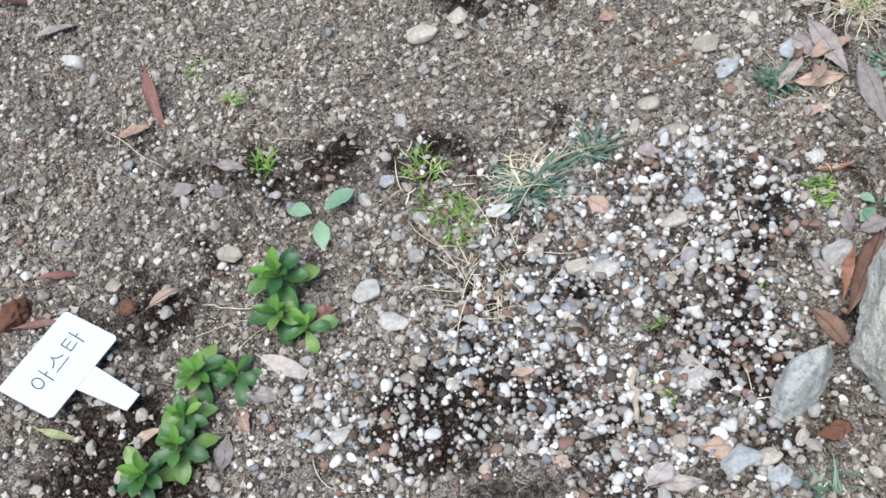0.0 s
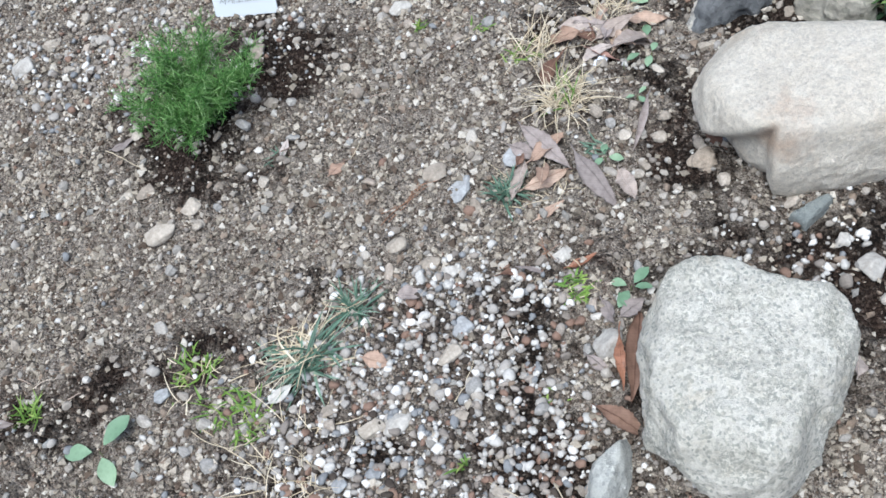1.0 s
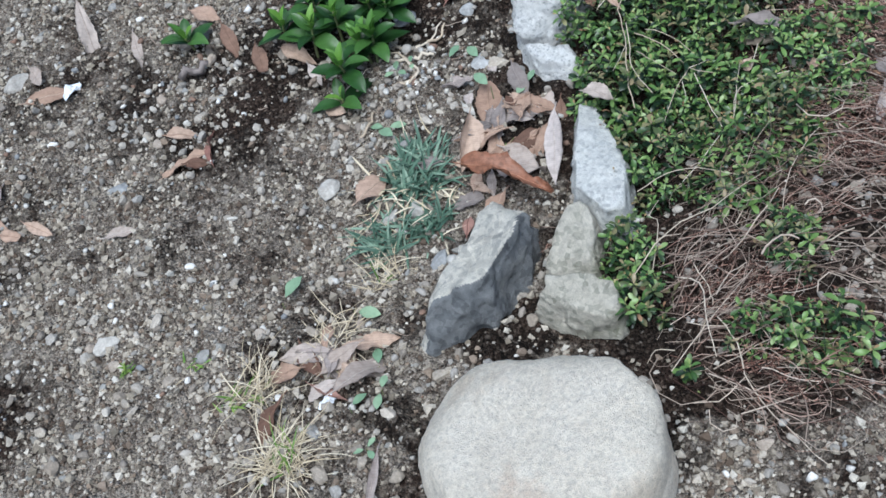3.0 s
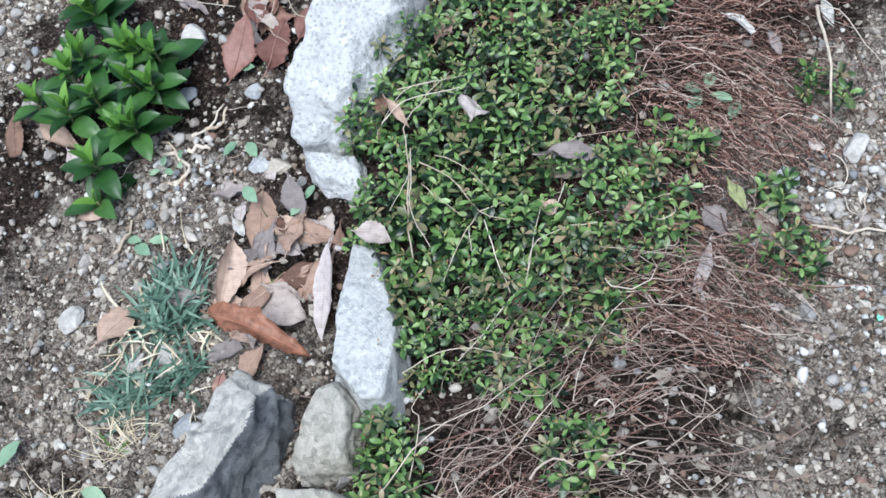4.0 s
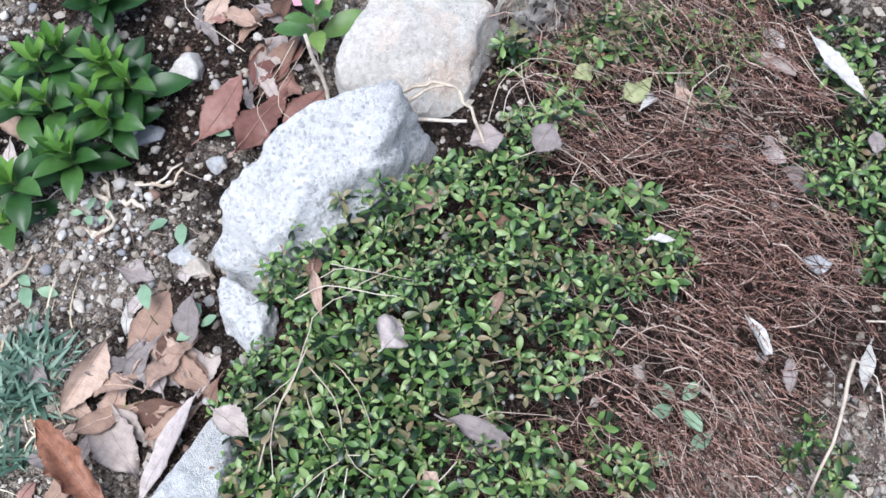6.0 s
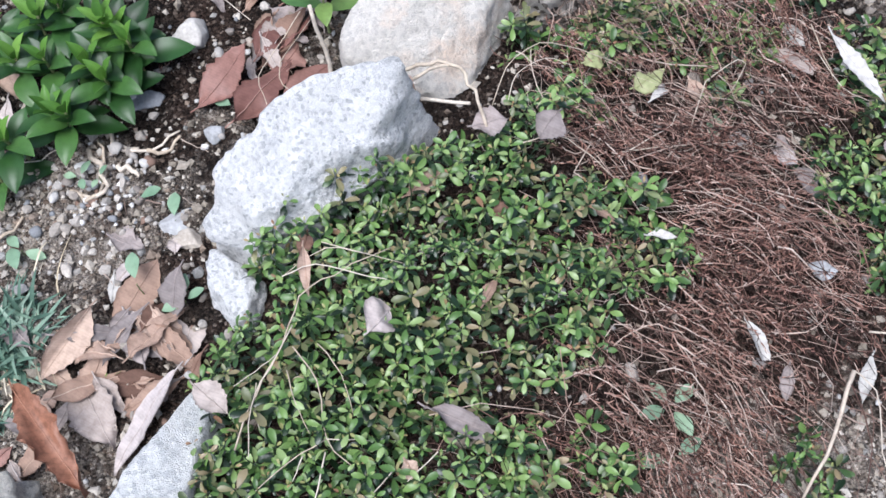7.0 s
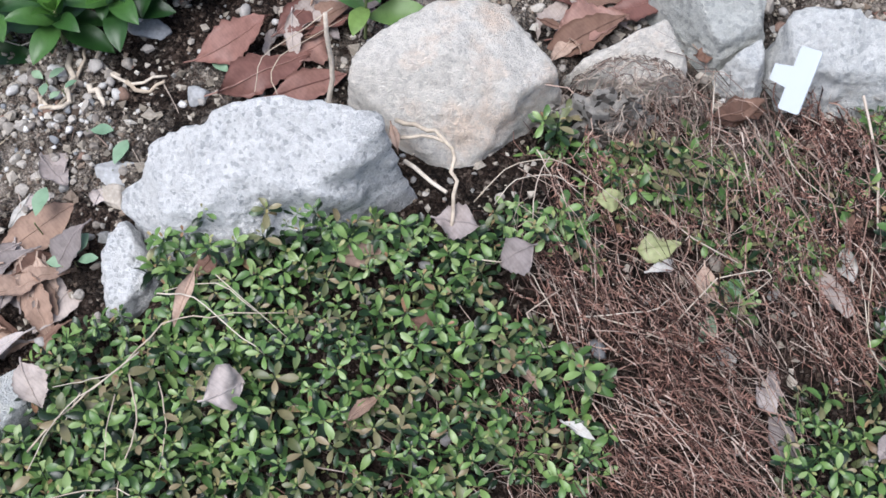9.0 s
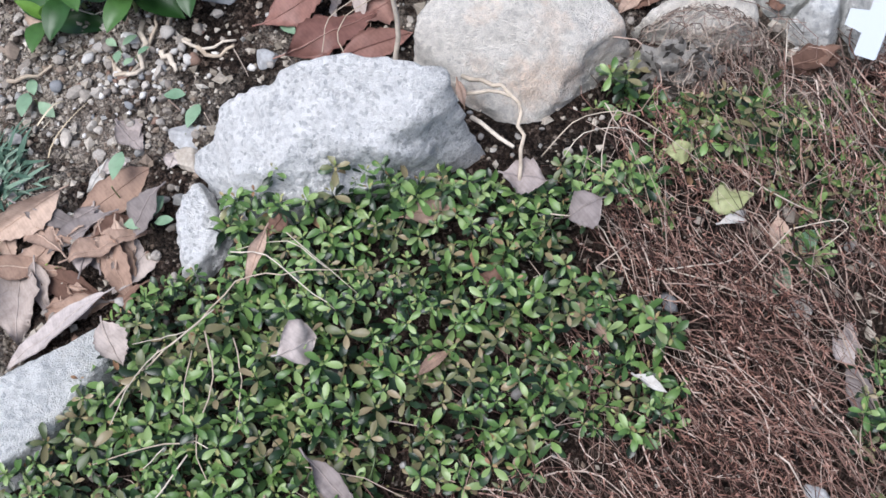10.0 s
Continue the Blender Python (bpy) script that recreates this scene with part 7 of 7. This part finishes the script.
twig([(-1.509, 0.103, 0.004), (-1.48, 0.108, 0.004), (-1.458, 0.137, 0.004)], 0.001, LEAF_BROWN, "thin brown twig on soil")
twig([(-1.005, 0.22, 0.004), (-0.989, 0.187, 0.005), (-0.974, 0.157, 0.004)], 0.0013, STRAW, "short straw on dark soil")
twig([(-0.75, -0.041, 0.004), (-0.726, -0.027, 0.005), (-0.698, -0.008, 0.004)], 0.0008, STRAW, "thin straw on sandy soil")
twig([(-0.815, -0.416, 0.004), (-0.795, -0.403, 0.005), (-0.77, -0.387, 0.004)], 0.0012, STRAW, "short straw on white gravel")
for k, (ax, ay, bx, by) in enumerate([(-0.759, -0.152, -0.674, -0.125), (-0.748, -0.153, -0.661, -0.132), (-0.721, -0.138, -0.676, -0.143), (-0.706, -0.129, -0.666, -0.147), (-0.751, -0.146, -0.693, -0.135), (-0.623, -0.308, -0.619, -0.341), (-0.629, -0.327, -0.596, -0.321), (-0.614, -0.3, -0.627, -0.335)]):
    twig([(ax, ay, gz(ax, ay) + 0.003), ((ax + bx) / 2, (ay + by) / 2, gz((ax + bx) / 2, (ay + by) / 2) + 0.006), (bx, by, gz(bx, by) + 0.003)], 0.0007, TWIG_RED, "thin reddish-brown pine needle on sandy soil", None, "pine_needle", "needle", "pine needles")
twig([(-0.012, 0.221, 0.004), (0.007, 0.199, 0.006), (0.026, 0.213, 0.006), (0.029, 0.246, 0.005), (0.024, 0.272, 0.004)], 0.0026, label="curled pale root on dark soil")
twig([(-0.063, 0.268, 0.006), (-0.037, 0.264, 0.01), (-0.011, 0.27, 0.008)], 0.0014, label="tan twig under green shoots")
twig([(0.045, 0.257, 0.004), (0.08, 0.242, 0.006), (0.112, 0.252, 0.004)], 0.0022, label="thin root on dark soil")
twig([(0.175, 0.496, 0.02), (0.16, 0.448, 0.02), (0.18, 0.41, 0.02), (0.211, 0.36, 0.02)], 0.0013, label="curved dry stem over red leaves")
twig([(-0.104, 0.181, 0.004), (-0.081, 0.186, 0.006), (-0.063, 0.203, 0.004)], 0.0026, label="curled pale root on gravel")
twig([(0.267, 0.303, 0.08), (0.234, 0.28, 0.06), (0.209, 0.26, 0.05), (0.211, 0.223, 0.05)], 0.001, label="thin white dry stem over red leaves")
twig([(0.014, 0.261, 0.004), (0.028, 0.222, 0.006), (0.021, 0.197, 0.005), (-0.009, 0.216, 0.004)], 0.0035, label="thick curled pale root on dark soil")
twig([(0.039, 0.283, 0.004), (0.045, 0.253, 0.006), (0.065, 0.249, 0.004)], 0.0029, label="pale root on dark soil")
twig([(0.074, 0.242, 0.004), (0.09, 0.235, 0.006), (0.112, 0.245, 0.004)], 0.0029, label="pale root on dark soil")
twig([(0.041, 0.232, 0.004), (0.056, 0.22, 0.006), (0.06, 0.212, 0.004)], 0.004, label="short pale root on dark soil")


# ---- stones, clods and scraps ----
STONE_WHITE = object_material("white_stone", [(0.0, (0.42, 0.405, 0.385)), (1.0, (0.55, 0.535, 0.51))], 0.8, 0.3, 300)
STONE_BLUE = object_material("bluish_stone", [(0.0, (0.3, 0.315, 0.335)), (1.0, (0.44, 0.455, 0.475))], 0.75, 0.3, 300)
STONE_TAN = object_material("tan_pebble", [(0.0, (0.32, 0.28, 0.24)), (0.5, (0.41, 0.37, 0.32)), (1.0, (0.5, 0.455, 0.4))], 0.8, 0.3, 300)
CLOD_RED = object_material("red_brown_clod", [(0.0, (0.12, 0.06, 0.04)), (1.0, (0.18, 0.095, 0.065))], 0.95, 0.1, 500)
CLOD_TAN = object_material("sandy_clod", [(0.0, (0.3, 0.26, 0.21)), (1.0, (0.36, 0.31, 0.26))], 0.95, 0.1, 500)
STONE_COUNT = [0]


def stone(x, y, r, mat, label, flat=0.6, long=1.15, turn=0.0, edgy=90, lift=0.0, name="pebble", category="stone", group="loose stones", on=None):
    """A single stone: a few random facets with worn edges, resting part sunk."""
    STONE_COUNT[0] += 1
    k = STONE_COUNT[0]
    rng = np.random.RandomState(3000 + k)
    v, f = ICO[4]
    power = min(edgy, 9) if name == "clod" else edgy
    inv = np.linalg.norm(v / 1.15, axis=1) ** power
    for _ in range(13):
        n = rng.normal(size=3)
        n /= np.linalg.norm(n)
        inv = inv + (np.maximum(v @ n, 1e-6) / rng.uniform(0.55, 0.92)) ** power
    p = v * (inv ** (-1.0 / power))[:, None]
    q = p * 1.3 + k * 1.7
    if name == "clod":
        p = p + v * (0.2 * pnoise(q * 2.2 + 3) + 0.12 * pnoise(q * 5 + 3))[:, None]
    p = p + v * (0.06 * pnoise(q) + 0.045 * pnoise(q * 3) + 0.03 * pnoise(q * 9))[:, None]
    p = p * np.array([r * long, r / long, r * flat])
    p = p @ rot(turn + rng.uniform(-15, 15), rng.uniform(-10, 10), rng.uniform(-10, 10)).T
    ob = thing(name, mesh_of(name, p, f, mat, True), label, category, group)
    ob.location = (x, y, (gz(x, y) if on is None else on) + r * flat * 0.35 + lift)
    return ob


stone(-1.148, -0.34, 0.017, STONE_WHITE, "angular whitish stone on sandy soil")
stone(-1.125, -0.386, 0.015, STONE_WHITE, "angular pale stone on gravel")
stone(-1.114, -0.447, 0.011, STONE_TAN, "rounded tan pebble on gravel")
stone(-1.081, -0.485, 0.009, STONE_TAN, "rounded orange-tan pebble on gravel")
stone(-1.062, -0.475, 0.009, STONE_BLUE, "small blue-grey pebble on gravel")
stone(-1.216, -0.5, 0.012, STONE_WHITE, "pale grey stone on soil")
stone(-1.252, -0.488, 0.011, STONE_BLUE, "grey stone beside a pale one")
stone(-1.235, -0.509, 0.009, STONE_WHITE, "small white stone on soil")
stone(-1.186, -0.495, 0.006, STONE_BLUE, "small blue-grey pebble on soil")
stone(-0.834, -0.553, 0.016, STONE_WHITE, "flat pale stone on gravel", 0.4)
stone(-0.827, -0.656, 0.02, STONE_BLUE, "blunt blue-grey stone on gravel", 0.6)
stone(-0.794, -0.656, 0.012, STONE_TAN, "rounded tan stone on gravel")
stone(-0.795, -0.678, 0.013, STONE_BLUE, "flat grey stone on gravel", 0.4)
stone(-0.894, -0.586, 0.008, STONE_TAN, "pinkish pebble on gravel")
stone(-0.882, -0.395, 0.016, STONE_WHITE, "bluish-white stone on gravel")
stone(-0.908, -0.389, 0.013, STONE_TAN, "tan pebble on gravel")
stone(-0.934, -0.336, 0.012, STONE_TAN, "pale tan pebble beside grass")
stone(-0.789, -0.364, 0.013, STONE_TAN, "pale rounded pebble on gravel")
stone(-0.756, -0.338, 0.014, STONE_BLUE, "blue-grey stone on gravel")
stone(-0.662, -0.133, 0.015, STONE_TAN, "pale tan stone beside needles")
stone(-0.741, -0.24, 0.013, STONE_TAN, "oval tan pebble on grit")
stone(-0.726, -0.267, 0.013, STONE_WHITE, "whitish pebble on grit")
stone(-0.64, -0.466, 0.02, STONE_WHITE, "rough whitish stone beside the boulder", 0.75)
stone(-0.563, -0.178, 0.017, STONE_BLUE, "flat blue-grey stone by a tuft", 0.4)
stone(-0.651, -0.171, 0.018, STONE_BLUE, "flat mauve-grey stone on grit", 0.3)
stone(-1.457, -0.215, 0.012, STONE_TAN, "oval tan pebble on soil")
stone(-1.001, 0.034, 0.019, STONE_TAN, "flat tan stone on sandy soil", 0.5)
stone(-1.487, 0.181, 0.016, STONE_WHITE, "angular whitish stone on sandy soil")
stone(-0.605, -0.334, 0.014, STONE_WHITE, "angular white stone on gravel")
stone(-0.97, -0.426, 0.009, STONE_BLUE, "dark grey pebble on gravel")
stone(-0.933, -0.435, 0.01, STONE_BLUE, "grey pebble on gravel")
stone(-1.303, -0.224, 0.017, STONE_TAN, "rough tan stone on soil", 0.5)
stone(-1.093, -0.194, 0.011, STONE_BLUE, "blue-grey stone beside runners")
stone(-0.761, -0.193, 0.013, STONE_TAN, "rough tan stone on grit")
stone(-0.934, -0.456, 0.009, STONE_TAN, "cream pebble on gravel")
stone(-0.943, -0.57, 0.011, STONE_WHITE, "white stone on gravel")
stone(-0.986, 0.108, 0.013, STONE_TAN, "smooth tan pebble on dark soil")
stone(-1.014, 0.123, 0.012, STONE_TAN, "smooth tan pebble on dark soil")
stone(-0.946, 0.04, 0.014, STONE_TAN, "pinkish-tan stone on soil")
stone(-0.746, 0.239, 0.013, STONE_TAN, "tan stone on dark soil")
stone(-0.773, 0.14, 0.011, STONE_TAN, "tan stone on dark soil")
stone(-0.752, 0.117, 0.01, STONE_WHITE, "whitish pebble on dark soil")
stone(-0.353, -0.57, 0.017, STONE_WHITE, "pale angular stone on dark grit")
stone(-0.35, -0.522, 0.011, STONE_WHITE, "pale stone on dark grit")
stone(-0.855, 0.582, 0.027, STONE_TAN, "rough grey-tan stone on sandy soil")
stone(-1.047, 0.464, 0.02, STONE_WHITE, "pale bluish stone on sandy soil")
stone(-0.536, 0.171, 0.015, STONE_WHITE, "whitish lump on sandy soil")
stone(-0.995, 0.493, 0.015, STONE_TAN, "pale tan stone on sandy soil")
stone(-0.649, -0.206, 0.011, STONE_TAN, "long tan stone on grit", 0.4, 1.4, 60)
stone(-0.389, 0.393, 0.015, STONE_BLUE, "smooth pale blue-grey pebble on soil")
stone(-0.189, 0.149, 0.018, STONE_WHITE, "flat angular white stone on soil", 0.4, 1.3, 10)
stone(-0.162, 0.048, 0.012, STONE_WHITE, "whitish pebble beside a tuft")
stone(-0.392, 0.727, 0.024, STONE_WHITE, "pale grey stone on soil")
stone(-0.163, -0.052, 0.014, STONE_BLUE, "grey stone beside the dark rock", 0.5)
stone(-0.15, -0.216, 0.009, STONE_TAN, "tan pebble between rocks")
stone(-0.276, -0.193, 0.009, STONE_TAN, "tan pebble beside the cream boulder")
stone(0.083, 0.3, 0.018, STONE_BLUE, "angular pale blue-grey stone by green shoots", 0.5)
stone(0.419, -0.326, 0.016, STONE_TAN, "flat grey-tan stone at the edge of dead stems", 0.5, 1.3, 40, lift=0.012)
stone(0.144, 0.364, 0.022, STONE_WHITE, "rough white stone with a rust stain", 0.8)
stone(0.15, 0.232, 0.012, STONE_BLUE, "blue-grey stone against white granite")
stone(0.093, 0.146, 0.019, STONE_BLUE, "flat pale grey stone beside white granite", 0.4)
stone(0.481, -0.303, 0.015, STONE_BLUE, "smooth oval pale blue pebble", 0.6, 1.15, 140, 6, 0.006)
stone(0.559, -0.328, 0.016, STONE_WHITE, "rough white stone on sandy soil", 0.7)
stone(0.359, -0.201, 0.008, STONE_WHITE, "pinkish-white pebble among sprigs", on=0.03)
stone(0.668, -0.095, 0.012, STONE_BLUE, "pale grey stone among dead stems", on=0.02)
stone(0.103, 0.117, 0.014, STONE_TAN, "tan stone beside white granite", 0.6)
stone(-0.13, 0.031, 0.012, STONE_WHITE, "whitish stone in a tuft", 0.6)
stone(-1.582, -0.224, 0.021, CLOD_RED, "crumbly red-brown clod of soil", 0.85, name="clod", category="soil clod", group="clods")
stone(-1.441, -0.26, 0.011, CLOD_RED, "crumbly red-brown clod of soil", 0.85, name="clod", category="soil clod", group="clods")
stone(-0.724, -0.655, 0.015, CLOD_RED, "red-brown clod beside the boulder", 0.5, name="clod", category="soil clod", group="clods")
stone(-0.398, -0.333, 0.02, CLOD_TAN, "lump of grit under the cream boulder", 0.5, name="clod", category="soil clod", group="clods", edgy=7)
stone(0.314, -0.162, 0.018, CLOD_TAN, "shaggy pale tan clod between sprigs", 0.5, 1.6, -30, 6, name="clod", category="soil clod", group="clods", on=0.045)
stone(0.4, -0.346, 0.018, CLOD_TAN, "grey-tan clod on dead stems", 0.6, 1.4, -80, 7, name="clod", category="soil clod", group="clods")
rock("slate_flake", "thin pointed slate-green flake beside boulders", -0.356, -0.474, [(-80, 0.011), (86, 0.0085), (-170, 0.021)], -0.002, 0.02, SLATE_GREEN, lean=4, power=60, lumps=0.03, rough=0.01, level=4, seed=21, category="stone")

PAPER = material("paper", 0.8, 0.3)[0]
PAPER.node_tree.nodes["Principled BSDF"].inputs["Base Color"].default_value = (0.72, 0.76, 0.82, 1)
MINT = material("mint_plastic", 0.4, 0.5)[0]
MINT.node_tree.nodes["Principled BSDF"].inputs["Base Color"].default_value = (0.25, 0.6, 0.45, 1)


def scrap(x, y, size, mat, label, seed, turn=0):
    """A crumpled flat scrap."""
    rng = np.random.RandomState(4000 + seed)
    V, F = blade(rng, size, size * 0.6, 8, 3, 0.5, 0.35, 0.2, 0.5, 0.5, 0.25, 0.1, 0.0005, 5, 1.0, 0.25)
    V = (V - np.array([size / 2, 0, 0])) @ rot(turn, 0, 12).T
    ob = thing("scrap", mesh_of("scrap", V, F, mat, False), label, "litter", "litter scraps")
    ob.location = (x, y, gz(x, y) + 0.006)


scrap(-0.338, 0.624, 0.045, PAPER, "crumpled white paper scrap on soil", 1, 40)
scrap(-0.386, -0.117, 0.026, PAPER, "crumpled bluish-white foil scrap", 2, 10)
scrap(0.408, -0.475, 0.014, MINT, "mint-green plastic scrap on gravel", 3, 20)
leaf(0.781, 0.088, 0.094, -79, 0.02, LEAF_WHITE, "broad bleached strip of bark on dead stems", on=0.045, fold=0.3, serr=0.2, bend=0.1)
twig([(-0.209, 0.491, 0.012), (-0.186, 0.485, 0.012), (-0.168, 0.475, 0.012)], 0.007, LEAF_GREY, "rolled grey bark scrap on soil", 0.006, "bark_roll", "bark", "")

# ---- plant labels ----
PLASTIC = material("white_plastic", 0.4, 0.45)[0]
PLASTIC.node_tree.nodes["Principled BSDF"].inputs["Base Color"].default_value = (0.58, 0.625, 0.67, 1)
INK = material("black_ink", 0.6, 0.3)[0]
INK.node_tree.nodes["Principled BSDF"].inputs["Base Color"].default_value = (0.03, 0.03, 0.035, 1)


def plant_label(label, at, right, down, w, h, stake, stake_w, words="", size=0.02, shift=0.0):
    """A flat plastic T-shaped label: head and tapering stake, with its handwriting."""
    r = Vector(right).normalized()
    d = Vector(down)
    d = (d - r * d.dot(r)).normalized()
    n = d.cross(r)
    if n.z < 0 and abs(n.z) > 0.2:
        n = -n
    ob = tagged(new("plant_label"), label, "plant label", "plant labels")
    m = Matrix((r, -d, r.cross(-d))).transposed().to_4x4()
    m.translation = at
    ob.matrix_world = m
    c = min(0.004, 0.07 * h)
    head = [(-w / 2 + c, h / 2), (w / 2 - c, h / 2), (w / 2, h / 2 - c), (w / 2, -h / 2 + c), (w / 2 - c, -h / 2), (-w / 2 + c, -h / 2), (-w / 2, -h / 2 + c), (-w / 2, h / 2 - c)]
    post = [(-stake_w / 2 + shift, -h / 2 + 0.0005), (stake_w / 2 + shift, -h / 2 + 0.0005), (stake_w * 0.35 + shift, -h / 2 - stake), (shift - stake_w * 0.35, -h / 2 - stake)]
    for name, loop in (("head", head), ("stake", post)):
        k, t = len(loop), 0.0014
        bow = lambda x: 0.03 * (x / w) ** 2 * w  # noqa: E731
        V = [(x, y, t / 2 + bow(x)) for x, y in loop] + [(x, y, -t / 2 + bow(x)) for x, y in loop]
        F = [tuple(range(k)), tuple(range(2 * k - 1, k - 1, -1))] + [(i, i + k, (i + 1) % k + k, (i + 1) % k) for i in range(k)]
        part(name, mesh_of(name, V, F, PLASTIC), ob)
    if words:
        cu = bpy.data.curves.new("handwriting", "FONT")
        cu.offset = -0.022 * size
        cu.body, cu.size, cu.align_x, cu.align_y, cu.extrude, cu.shear, cu.space_character = words, size, "CENTER", "CENTER", 0.0002, 0.1, 1.05
        cu.materials.append(INK)
        tx = new("handwriting", cu)
        tx.parent = ob
        tx.matrix_basis = pose(0, 0, 0.0026, 0, 0, 2)
        tagged(tx, "black handwritten words")
    return ob


plant_label("white plastic plant label lying on soil, handwritten", (-1.518, -0.322, 0.026), (0.664, 0.747, -0.11), (0.742, -0.67, -0.08), 0.12, 0.082, 0.07, 0.034, "아스타", 0.03)
plant_label("white plastic plant label staked behind a feathery plant", (-0.714, 0.335, 0.022), (0.776, -0.63, 0.02), (-0.15, -0.5, -0.85), 0.102, 0.05, 0.03, 0.03, "사계코스모스", 0.0145)
plant_label("blank white plastic label leaning on a pale rock", (0.683, 0.3, 0.08), (-0.16, -0.75, -0.6), (-0.7, 0.35, -0.62), 0.057, 0.022, 0.019, 0.02)
